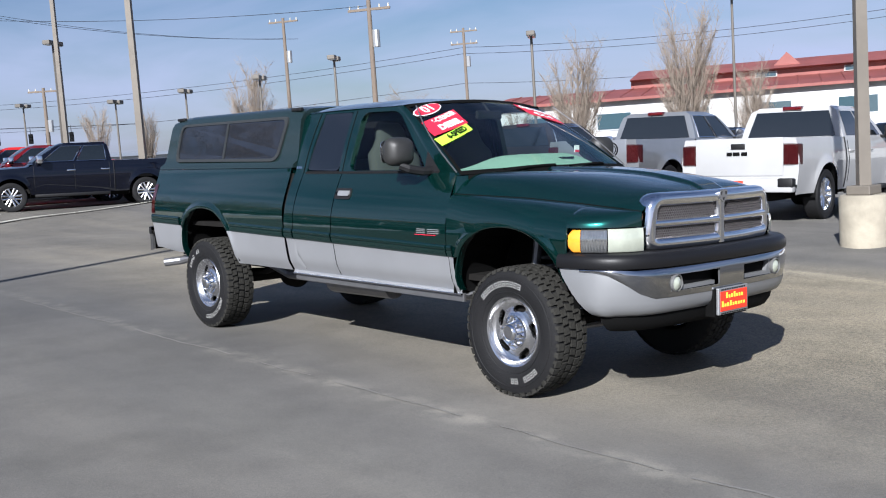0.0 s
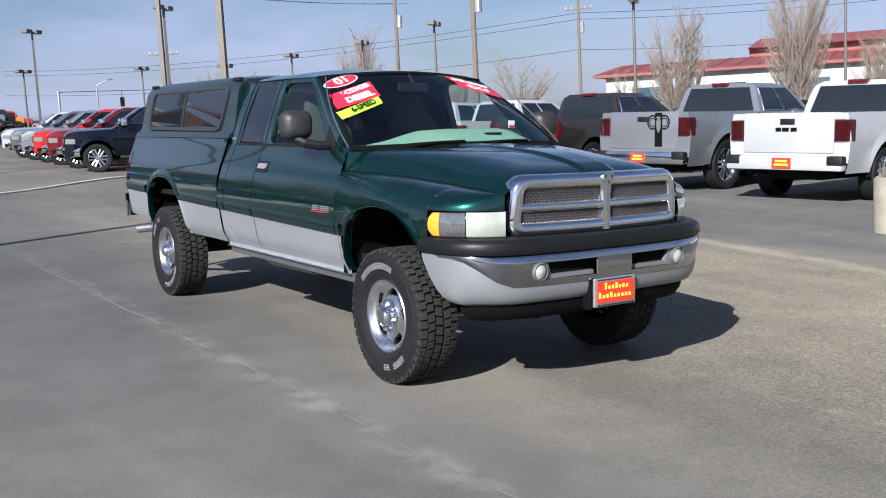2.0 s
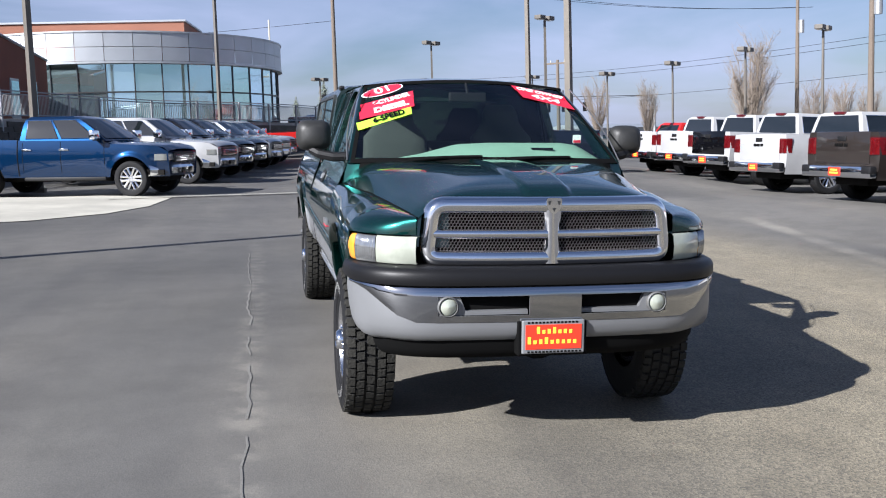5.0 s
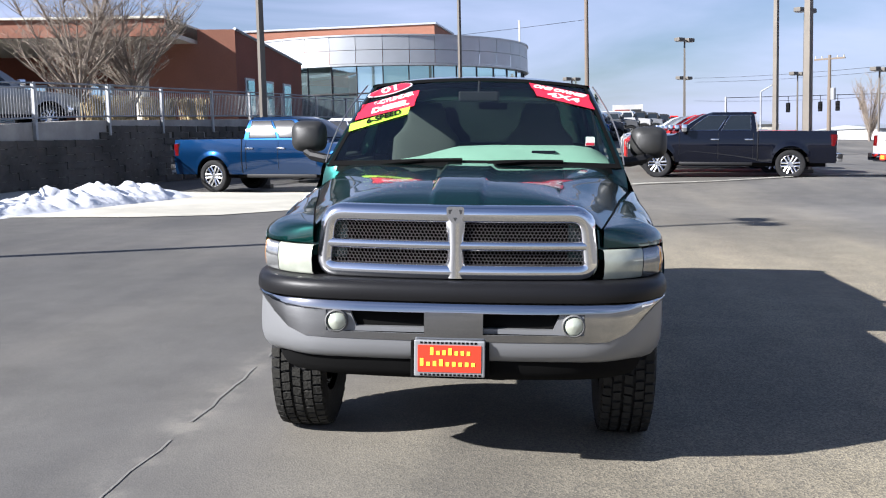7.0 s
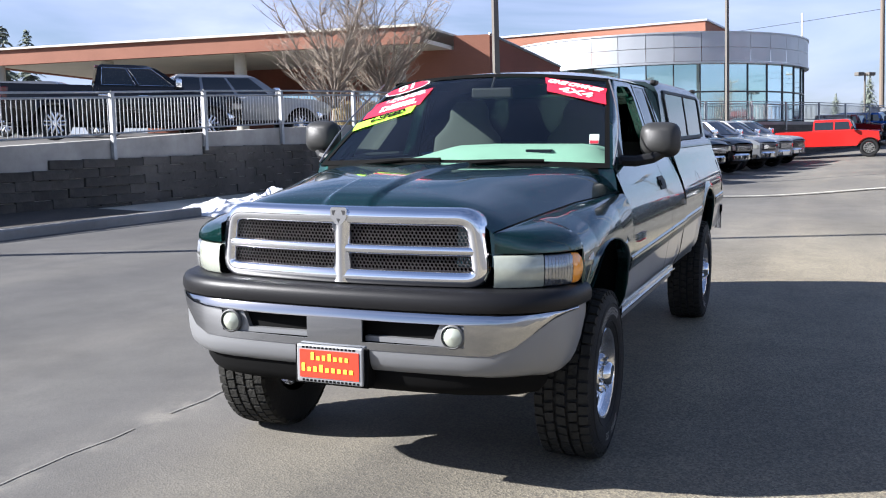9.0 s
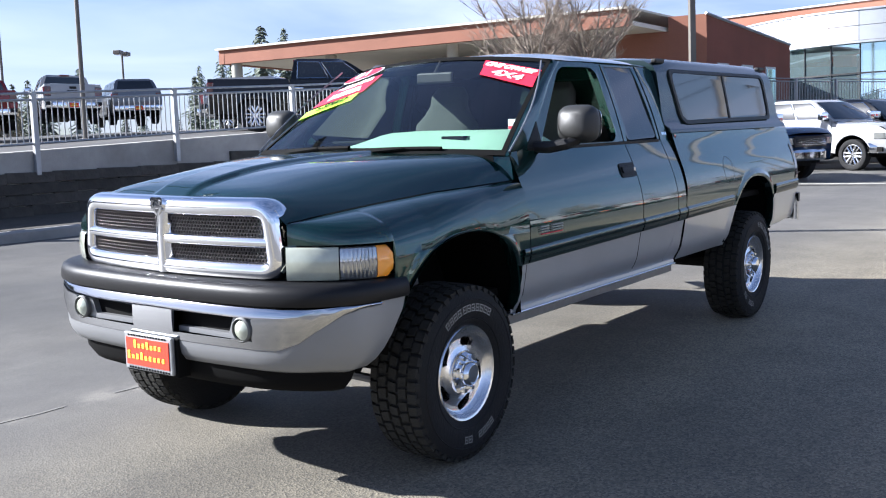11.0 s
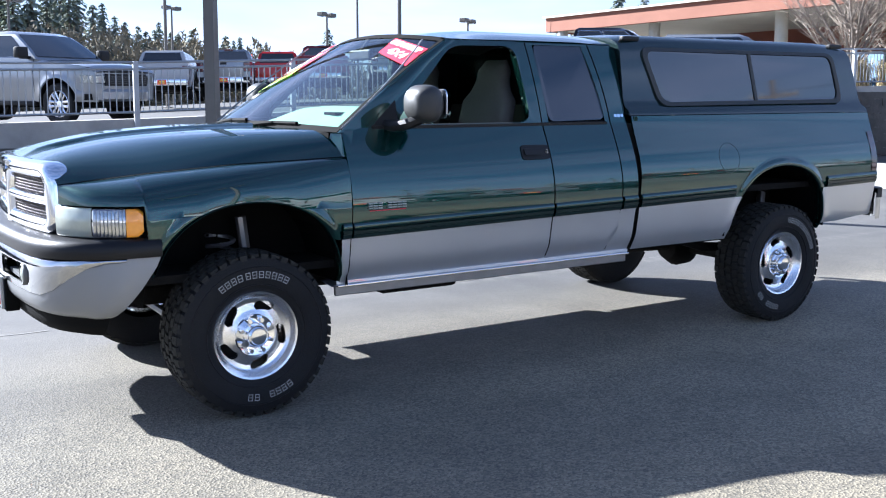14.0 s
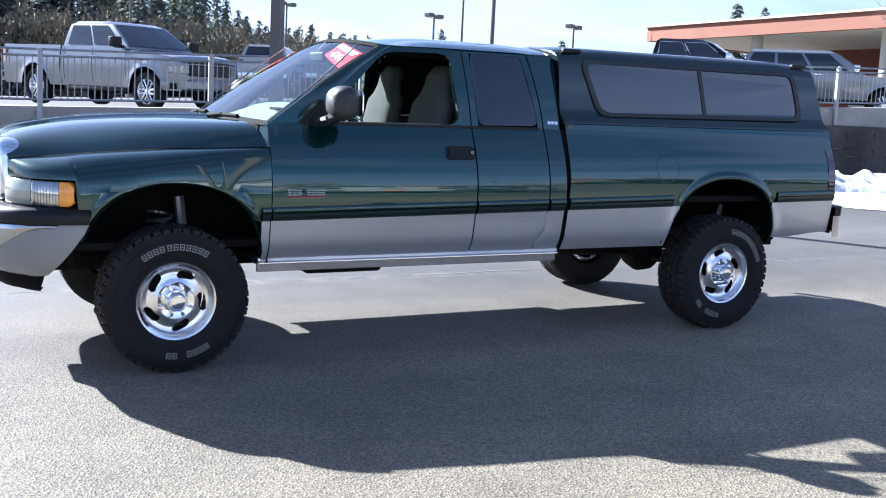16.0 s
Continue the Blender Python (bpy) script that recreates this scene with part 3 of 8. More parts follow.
def lamp_post(x, y, tall, base_z=None, heads=2, turn=0.0, thick=0.075, mat=None, footing=0.0, label="tall bronze parking-lot lamp post with box heads"):
    mat = mat or POLE_PAINT
    wx, wy = x, y
    z = height(wx, wy) if base_z is None else base_z
    post = thing("lamp_post", label, "lamp post", "lot lamp posts", Matrix.Translation((wx, wy, z)) @ Matrix.Rotation(turn, 4, "Z"))
    if footing:
        bm = bmesh.new()
        turn_profile(bm, [(0.0, -0.3), (0.30, -0.3), (0.31, 0.0), (0.31, footing - 0.03), (0.285, footing), (0, footing)], "z", 24)
        part("footing", bm, FOOTING, post, "rounded concrete footing", smooth=True)
    part("base_plate", boxed(-0.16, 0.16, -0.16, 0.16, footing, footing + 0.12, 0.015), mat, post)
    part("pole", rod(bmesh.new(), (0, 0, footing + 0.1), (0, 0, tall), thick, thick * 0.72, 4 if thick > 0.09 else 10), mat, post)
    for s in ((-1, 1) if heads == 2 else (1,)):
        part("arm", rod(bmesh.new(), (0, 0, tall - 0.1), (s * 0.3, 0, tall - 0.06), 0.03, seg=6), mat, post)
        head = part("lamp_head", boxed(min(s * 0.18, s * 0.72), max(s * 0.18, s * 0.72), -0.2, 0.2, tall - 0.16, tall + 0.06, 0.03), mat, post)
        part("lens", boxed(min(s * 0.24, s * 0.66), max(s * 0.24, s * 0.66), -0.15, 0.15, tall - 0.185, tall - 0.158), LAMP_LENS, head, "pale glass lens")
    return post


lamp_post(-1.95, 7.42, 8.6, heads=2, thick=0.105, mat=POLE_TAN, footing=0.66, label="tan square lamp post on a round concrete footing")
lamp_post(-3.82, -10.05, 9.5, heads=2, thick=0.13, label="dark square lamp post at the kerb below the wall")
lamp_post(-22.65, -7.25, 10.5, heads=2, thick=0.12)
lamp_post(-44.8, -3.4, 11, heads=2, thick=0.11)
lamp_post(-26.7, 8.65, 11.5, heads=2, thick=0.15, mat=POLE_TAN)
lamp_post(-37.0, 10.0, 11.8, heads=2, thick=0.13, mat=POLE_TAN)
for lx, ly, lz, lt in ((-20.45, 32.6, 7.3, 0.07), (-29.9, 30.1, 6.7, 0.085), (-39.6, 25.3, 6.6, 0.085), (-45.6, 24.3, 6.15, 0.08), (-51.2, 22.5, 5.9, 0.075), (-55.6, 20.0, 5.65, 0.07), (-66.6, 18.1, 6.25, 0.07),
                       (-48.45, 14.0, 8.25, 0.11), (-58.8, 9.4, 8.0, 0.10), (-70.9, 11.05, 6.45, 0.08), (-69.1, 2.8, 6.5, 0.08)):
    lamp_post(lx, ly, lz - height(lx, ly), turn=2.3, thick=lt)
for lx, ly, lz, heads in ((-32.1, -45.1, 7.9, 2), (-24.1, -43.9, 8.85, 1), (-24.6, -48.7, 8.15, 2), (-18.7, -59.1, 9.2, 2), (-7.0, -47.2, 7.7, 2), (-16.2, -25.6, 12.0, 2), (-11.84, -38.3, 13.0, 2)):
    lamp_post(lx, ly, lz - 2.3, base_z=2.3, heads=heads, turn=0.5, thick=0.08)


def utility_pole(x, y, tall, arms=2, turn=0.0, mat=None):
    w = (x, y)
    pole = thing("utility_pole", "weathered wooden utility pole with crossarms", "utility pole", "utility poles", Matrix.Translation((*w, height(*w))) @ Matrix.Rotation(turn, 4, "Z"))
    part("mast", rod(bmesh.new(), (0, 0, -0.3), (0, 0, tall), 0.17, 0.11, 10), mat or WOOD_POLE, pole)
    for i in range(arms):
        z = tall - 0.35 - 1.1 * i
        part("crossarm", boxed(-1.2, 1.2, -0.06, 0.06, z, z + 0.13), WOOD_POLE, pole)
        for k in (-1.1, -0.6, 0.6, 1.1):
            part("insulator", rod(bmesh.new(), (k, 0, z + 0.13), (k, 0, z + 0.32), 0.05, 0.03, 6), PALE_CONCRETE, pole)
    part("transformer", rod(bmesh.new(), (0.3, 0, tall - 3.4), (0.3, 0, tall - 2.5), 0.2, seg=10), STEEL, pole)
    return pole


utility_pole(-67.1, 3.8, 15, 1)
utility_pole(-40.0, 28.1, 10.6, 2, 0.6)
utility_pole(-63.0, 55.5, 11.6, 2, 0.7)
utility_pole(-63.0, 37.0, 11.3, 1, 0.6)
utility_pole(-75.3, 22.6, 8.1 - height(-75.3, 22.6), 1, 0.9)
utility_pole(-30.0, 72.0, 12.0, 2, 0.5)


def wire(a, b, sag, thick=0.018):
    """A slack cable between two places."""
    cu = bpy.data.curves.new("overhead_wire", "CURVE")
    cu.dimensions, cu.bevel_depth, cu.bevel_resolution = "3D", thick, 0
    sp = cu.splines.new("POLY")
    sp.points.add(16)
    a, b = Vector(a), Vector(b)
    for i, p in enumerate(sp.points):
        t = i / 16
        c = a.lerp(b, t)
        p.co = (c.x, c.y, c.z - sag * 4 * t * (1 - t), 1)
    cu.materials.append(BLACK)
    tagged(new("overhead_wire", cu), "thin black overhead cable sagging between poles", "wire", "overhead wires")


for dz in (0.0, 0.55, -2.6):
    wire((-140.0, 22.0, 10.2 + dz), (-63.0, 55.5, 9.6 + dz), 1.2)
    wire((-63.0, 55.5, 9.6 + dz), (-30.0, 72.0, 9.2 + dz), 0.6)
    wire((-30.0, 72.0, 9.2 + dz), (25.0, 99.0, 9.0 + dz), 1.2)
for dy in (0.0, 1.2):
    wire((-67.1, 3.8 + dy, 14.6), (-63.0, 37.0 + dy, 10.6), 1.2, 0.014)
wire((-67.1, 3.8, 12.5), (-40.0, 28.1, 9.4), 0.9, 0.014)
wire((-67.1, 3.8, 10.4), (-75.0, -60.0, 10.0), 1.2, 0.014)


# ---- buildings ----
def brick_face(parent, p, q, z0, z1, mat, thick=0.1):
    """A wall between two plan points, with thickness."""
    p, q = Vector((*p, 0)), Vector((*q, 0))
    n = Vector((-(q - p).y, (q - p).x, 0)).normalized() * thick
    bm = bmesh.new()
    ring = [p, q, q + n, p + n]
    lo = [bm.verts.new((v.x, v.y, z0)) for v in ring]
    hi = [bm.verts.new((v.x, v.y, z1)) for v in ring]
    bm.faces.new(lo)
    bm.faces.new(hi)
    for i in range(4):
        bm.faces.new((lo[i], lo[(i + 1) % 4], hi[(i + 1) % 4], hi[i]))
    return part("wall", bm, mat, parent)


def showroom():
    b = thing("showroom_building", "low brick dealership with a deep canopy and curved glass front", "building")
    zb = 2.35      # floor of the upper lot there
    # canopy: fascia, coping, soffit, columns
    near, far, back_near, back_far = (-27.63, -31.9), (-30.67, -13.0), (-36.6, -33.0), (-40.6, -13.2)
    brick_face(b, near, far, 5.90, 6.52, BRICK_LIGHT, 0.3)
    brick_face(b, back_near, near, 5.90, 6.52, BRICK_LIGHT, 0.3)
    bm = bmesh.new()
    prism(bm, [(-27.5, -32.0), (-30.55, -13.0), back_far, (-36.6, -33.1)], "z", 6.52, 6.60)
    part("coping", bm, SOFFIT, b, "pale metal coping")
    bm = bmesh.new()
    prism(bm, [(-27.95, -31.7), (-31.0, -13.0), back_far, (-36.6, -32.8)], "z", 5.94, 6.1)
    part("soffit", bm, SOFFIT, b, "cream plaster soffit")
    for cx, cy in ((-28.05, -31.2), (-29.4, -26.65), (-30.6, -20.95), (-32.0, -14.5)):
        bm = bmesh.new()
        turn_profile(bm, [(0.27, zb - 0.3), (0.25, zb), (0.25, 5.95)], "z", 20, (cx, cy, 0))
        part("column", bm, PALE_CONCRETE, b, "round white canopy column", smooth=True)
    # brick wall under the canopy and its openings
    p0, p1 = Vector((-35.4, -29.5, 0)), Vector((-39.4, -11.0, 0))
    brick_face(b, p0.xy, p1.xy, zb - 0.5, 5.95, BRICK, 0.3)
    brick_face(b, (-40.5, -30.2), p0.xy, zb - 0.5, 5.95, BRICK, 0.3)
    way = (p1 - p0).normalized()
    side = Matrix((way, Vector((-way.y, way.x, 0)), Vector((0, 0, 1)))).transposed().to_4x4()
    for at, ww, zz in ((2.2, 1.6, 1.0), (6.6, 2.2, 0.8), (10.6, 1.0, 0.0), (13.0, 2.4, 0.7), (16.4, 1.2, 0.4)):
        win = part("window", boxed(0, ww, -0.12, 0, zb + zz, zb + 2.4), PANEL, b)
        win.matrix_basis = Matrix.Translation(p0 + way * at) @ side
        part("pane", boxed(0.08, ww / 2 - 0.03, -0.15, -0.1, zb + zz + 0.08, zb + 2.32), CURTAIN_GLASS, win)
        part("pane", boxed(ww / 2 + 0.03, ww - 0.08, -0.15, -0.1, zb + zz + 0.08, zb + 2.32), CURTAIN_GLASS, win)
    # brick end of the building beside the canopy; its roof edge falls towards the back
    c0, c1, c2 = (-33.35, -15.6), (-34.4, -11.55), (-41.5, -10.6)
    brick_face(b, c0, c1, zb - 0.5, 5.94, BRICK_LIGHT, 0.28)
    brick_face(b, (-34.03, -12.97), c1, 5.94, 6.50, BRICK_LIGHT, 0.28)
    brick_face(b, c1, c2, zb - 0.5, 5.60, BRICK, 0.28)
    bm = bmesh.new()
    rows = [[(*p, z) for p in (c1, (c1[0] - 0.1, c1[1] - 0.28), (c2[0], c2[1] - 0.28), c2)] for z in (5.60,)]
    low = [bm.verts.new(q) for q in rows[0]]
    high = [bm.verts.new((q[0], q[1], 6.50 if k < 2 else 5.66)) for k, q in enumerate(rows[0])]
    bm.faces.new(high)
    for k in range(4):
        bm.faces.new((low[k], low[(k + 1) % 4], high[(k + 1) % 4], high[k]))
    part("gable", bm, BRICK, b, "brick parapet with a falling edge")
    part("coping", rod(bmesh.new(), (c1[0] + 0.1, c1[1] + 0.03, 6.52), (c2[0], c2[1] + 0.03, 5.68), 0.06, seg=4), PANEL, b)
    for k in range(3):
        win = part("window", boxed(-0.45, 0.45, -0.02, 0.05, zb + 0.7, zb + 2.3), PANEL, b)
        win.matrix_basis = Matrix.Translation((-35.6 - 2.0 * k, -11.39 + 0.268 * k, 0)) @ Matrix.Rotation(-0.133, 4, "Z")
        part("pane", boxed(-0.38, 0.38, 0.04, 0.07, zb + 0.8, zb + 2.2), CURTAIN_GLASS, win)
    # brick penthouse
    brick_face(b, (-54.3, -23.0), (-52.8, -5.45), 6.4, 8.7, BRICK_LIGHT, 0.3)
    brick_face(b, (-52.8, -5.45), (-58.5, -4.9), 6.4, 8.7, BRICK_LIGHT, 0.3)
    bm = bmesh.new()
    prism(bm, [(-54.2, -23.1), (-52.7, -5.35), (-58.5, -4.8), (-61, -23.0)], "z", 8.7, 8.8)
    part("coping", bm, PANEL, b)
    part("mast", rod(bmesh.new(), (-59.8, -0.75, 7.0), (-59.8, -0.75, 9.6), 0.05, seg=6), PALE_CONCRETE, b, "thin white roof mast")
    # curved front: panel band, glass bays, mullions
    cx, cy, R = -54.3, -8.9, 8.45
    zg0, zg1, zt = 3.0, 5.97, 7.35
    a0, a1, k = radians(-62), radians(118), 20
    def arc(a, r):
        return (cx + r * math.cos(a), cy + r * math.sin(a))
    for i in range(k):
        aa, ab = a0 + (a1 - a0) * i / k, a0 + (a1 - a0) * (i + 1) / k
        for zlo, zhi in ((zg1 + 0.02, (zg1 + zt) / 2 - 0.012), ((zg1 + zt) / 2 + 0.012, zt)):
            bm = bmesh.new()
            gap = 0.0015
            rows = [[(*arc(aa + gap + (ab - aa - 2 * gap) * j / 3, R + 0.25), z) for j in range(4)] for z in (zlo, zhi)]
            sheet(bm, rows)
            part("panel", bm, PANEL, b, smooth=True)
        bm = bmesh.new()
        sheet(bm, [[(*arc(aa + (ab - aa) * j, R), z) for j in (0, 1)] for z in (zg0, zg1)])
        part("pane", bm, CURTAIN_GLASS, b)
        bm = bmesh.new()
        p = arc(aa, R + 0.03)
        rod(bm, (*p, zg0), (*p, zg1), 0.032, seg=4)
        part("mullion", bm, MULLION, b)
    for z in (zg0, 4.5, zg1):
        bm = bmesh.new()
        sheet(bm, [[(*arc(a0 + (a1 - a0) * i / 40, R + 0.05), zz) for i in range(41)] for zz in (z - 0.035, z + 0.035)])
        part("transom", bm, MULLION, b)
    bm = bmesh.new()
    outline = [arc(a0 + (a1 - a0) * i / 40, R + 0.3) for i in range(41)]
    prism(bm, outline, "z", zt, zt + 0.08)
    prism(bm, outline, "z", zg1 - 0.1, zg1)
    prism(bm, [arc(a0 + (a1 - a0) * i / 40, R - 1.2) for i in range(41)], "z", -1, zg1 - 0.2)
    part("roof", bm, PANEL, b)
    # link between the wing and the curve
    brick_face(b, (-41.5, -10.6), (-48.0, -14.0), zb - 0.5, 5.1, MULLION, 0.3)
    return b


showroom()


def red_roof_store():
    b = thing("store_building", "long white store with a red standing-seam metal roof", "building")
    p, d = Vector((-50.4, 47.0, 0)), Vector((0.86, 0.51, 0))
    back = Vector((-0.51, 0.86, 0))
    L = 70
    m = Matrix((d, back, Vector((0, 0, 1)))).transposed().to_4x4()
    m.translation = p
    b.matrix_world = m
    part("wall", boxed(0, L, 0, 30, -4, 4.05), WHITE_WALL, b)
    bm = bmesh.new()
    prism(bm, [(-0.6, 3.95), (-0.6, 4.15), (7.0, 5.05), (7.0, 3.95)], "x", -0.8, L + 0.8)
    part("roof", bm, RED_ROOF, b, "red metal lower roof")
    bm = bmesh.new()
    prism(bm, [(6.9, 3.2), (6.9, 5.55), (6.2, 5.65), (12, 6.6), (24, 3.2)], "x", 9.0, L)
    part("roof", bm, RED_ROOF, b, "red metal upper roof")
    for k in range(46):
        x = 0.2 + k * 1.5
        bm = bmesh.new()
        rod(bm, (x, -0.6, 4.17), (x, 7.0, 5.07), 0.05, seg=4)
        part("seam", bm, RED_ROOF, b)
    for k in range(9):
        x = 12 + k * 6.2
        win = part("window", boxed(x, x + 1.6, 6.78, 6.95, 5.08, 5.5), WHITE_WALL, b)
        part("pane", boxed(x + 0.1, x + 1.5, 6.74, 6.8, 5.14, 5.46), WINDOW_DARK, win)
    for k in range(12):
        x = 2.0 + k * 5.4
        win = part("window", boxed(x, x + 2.6, -0.06, 0.05, 1.9, 3.2), PANEL, b)
        part("pane", boxed(x + 0.1, x + 2.5, -0.09, -0.05, 2.0, 3.1), WINDOW_DARK, win)
    bm = bmesh.new()
    prism(bm, [(19.2, 5.6), (20.5, 6.9), (21.8, 5.6)], "y", 8.0, 14)
    part("gable", bm, RED_ROOF, b, "small red roof gable")


red_roof_store()


def far_shed(x, y, w, d, h, mat, turn, label):
    b = thing("warehouse", label, "building", "distant buildings", Matrix.Translation((x, y, height(x, y))) @ Matrix.Rotation(turn, 4, "Z"))
    part("wall", boxed(-w / 2, w / 2, -d / 2, d / 2, -2, h), mat, b)
    bm = bmesh.new()
    prism(bm, [(-d / 2 - 0.4, h), (0, h + d * 0.05), (d / 2 + 0.4, h)], "x", -w / 2 - 0.3, w / 2 + 0.3)
    part("roof", bm, PANEL, b)
    for k in range(int(w / 6)):
        xx = -w / 2 + 2 + 6 * k
        win = part("window", boxed(xx, xx + 2.4, -d / 2 - 0.06, -d / 2 + 0.02, h * 0.3, h * 0.7), PANEL, b)
        part("pane", boxed(xx + 0.1, xx + 2.3, -d / 2 - 0.09, -d / 2 - 0.05, h * 0.3 + 0.1, h * 0.7 - 0.1), WINDOW_DARK, win)


far_shed(-170, 75, 60, 14, 3.4, WHITE_WALL, 2.0, "long low white warehouse in the distance")
far_shed(-190, 20, 46, 16, 3.2, PALE_CONCRETE, 1.7, "pale low warehouse in the distance")
far_shed(-120, 88, 40, 14, 2.6, WHITE_WALL, 2.3, "long low white warehouse in the distance")
far_shed(-200, -30, 40, 18, 4.0, SOFFIT, 1.6, "cream low warehouse in the distance")


# ---- the street beyond: traffic signals, a street light, a billboard ----
def signal_span():
    (ax, ay), (bx, by) = (-87.5, 17.0), (-83.0, 34.0)
    span = thing("signal_span", "span wire between two grey poles with black traffic signals", "traffic lights", "", Matrix.Translation((ax, ay, height(ax, ay))))
    dx, dy, top = bx - ax, by - ay, 5.7 - height(ax, ay)
    part("pole", rod(bmesh.new(), (0, 0, -0.2), (0, 0, top), 0.14, 0.10, 10), STEEL, span)
    part("pole", rod(bmesh.new(), (dx, dy, -1.5), (dx, dy, top - 0.2), 0.14, 0.10, 10), STEEL, span)
    part("span_wire", rod(bmesh.new(), (0, 0, top - 0.1), (dx, dy, top - 0.3), 0.03, seg=5), BLACK, span)
    for t in (0.30, 0.45, 0.53, 0.64):
        x, y, z = dx * t, dy * t, top - 1.15
        sig = part("traffic_signal", boxed(x - 0.16, x + 0.16, y - 0.16, y + 0.16, z - 0.42, z + 0.42, 0.04), INK_AND_SHADE, span, "black three-lens traffic signal")
        part("hanger", rod(bmesh.new(), (x, y, z + 0.40), (x, y, top - 0.15), 0.03, seg=6), BLACK, sig)
        for k in range(3):
            part("visor", rod(bmesh.new(), (x + 0.14, y - 0.04, z + 0.26 - 0.26 * k), (x + 0.30, y - 0.06, z + 0.25 - 0.26 * k), 0.10, seg=10), BLACK, sig)


signal_span()
lamp = thing("street_light", "slender grey street light with a curved arm", "street light", "street poles", Matrix.Translation((-82.1, 18.9, height(-82.1, 18.9))))
top = 6.3 - height(-82.1, 18.9)
part("mast", rod(bmesh.new(), (0, 0, 0), (0, 0, top - 0.5), 0.09, 0.07, 8), STEEL, lamp)
part("arm", rod(bmesh.new(), (0, 0, top - 0.5), (0.25, 0.9, top), 0.05, 0.04, 6), STEEL, lamp)
part("lamp_head", boxed(0.15, 0.4, 0.8, 1.3, top - 0.05, top + 0.08, 0.02), STEEL, lamp)

board = thing("billboard", "distant white billboard with a red and dark picture band", "billboard", "", Matrix.Translation((-104.6, 9.8, 5.1)) @ Matrix.Rotation(0.08, 4, "Z"))
part("panel", boxed(-0.1, 0.1, -1.6, 1.6, -0.7, 0.8, 0.01), WHITE_WALL, board)
part("picture_bar", boxed(0.1, 0.13, -1.4, 0.2, -0.45, 0.3), RED_ROOF, board)
part("picture_bar", boxed(0.1, 0.13, 0.35, 1.4, -0.45, 0.3), MULLION, board)
for py in (-1.0, 1.0):
    part("post", rod(bmesh.new(), (0, py, -0.7), (0, py, -3.4), 0.09, seg=8), STEEL, board)


# ---- parked vehicles: shared meshes, each with its own paint ----
MESHES = {}


def tube_path(bm, pts, r, seg=6, closed=False, flat_y=1.0):
    """A tube along a path; round section."""
    pts = [Vector(p) for p in pts]
    rows = []
    n = len(pts)
    for i, p in enumerate(pts):
        a = pts[(i - 1) % n] if closed else pts[max(0, i - 1)]
        b = pts[(i + 1) % n] if closed else pts[min(n - 1, i + 1)]
        way = (b - a).normalized()
        side = way.cross((0, 0, 1) if abs(way.z) < 0.9 else (1, 0, 0)).normalized()
        up = side.cross(way)
        rows.append([p + side * math.cos(math.tau * k / seg) * r + up * math.sin(math.tau * k / seg) * r * flat_y for k in range(seg)])
    if closed:
        rows.append(rows[0])
    sheet(bm, rows, close=True)
    return bm


def shared(key, make, smooth=True):
    if key not in MESHES:
        bm = make()
        bmesh.ops.recalc_face_normals(bm, faces=bm.faces)
        me = bpy.data.meshes.new(key[-1] if isinstance(key, tuple) else key)
        bm.to_mesh(me)
        bm.free()
        me.materials.append(BLACK)
        if smooth:
            me.polygons.foreach_set("use_smooth", [True] * len(me.polygons))
            me.set_sharp_from_angle(angle=radians(35))
        MESHES[key] = me
    return MESHES[key]


def piece(name, me, mat, parent, m=None, label=""):
    ob = new(name, me)
    ob.material_slots[0].link = "OBJECT"
    ob.material_slots[0].material = mat
    ob.parent = parent
    if m is not None:
        ob.matrix_basis = m
    if label:
        tagged(ob, label=label)
    return ob


def arch_bottom(x, sill, arches):
    z = sill
    for ax, ar, az in arches:
        u = ar * ar - (x - ax) ** 2
        if u > 0:
            z = max(z, az + math.sqrt(u))
    return z


def column_xs(x0, x1, arches, step=0.22):
    """Stations along a flank, close together round the wheel arches."""
    xs = {x0, x1}
    for i in range(1, max(2, int(abs(x1 - x0) / step))):
        xs.add(x0 + (x1 - x0) * i / max(2, int(abs(x1 - x0) / step)))
    for ax, ar, _ in arches:
        for i in range(25):
            x = ax - ar * math.cos(math.pi * i / 24) * 0.9999
            if min(x0, x1) < x < max(x0, x1):
                xs.add(x)
    xs = sorted(xs)
    out = [xs[0]]
    for x in xs[1:]:
        if x - out[-1] > 0.004:
            out.append(x)
    return out


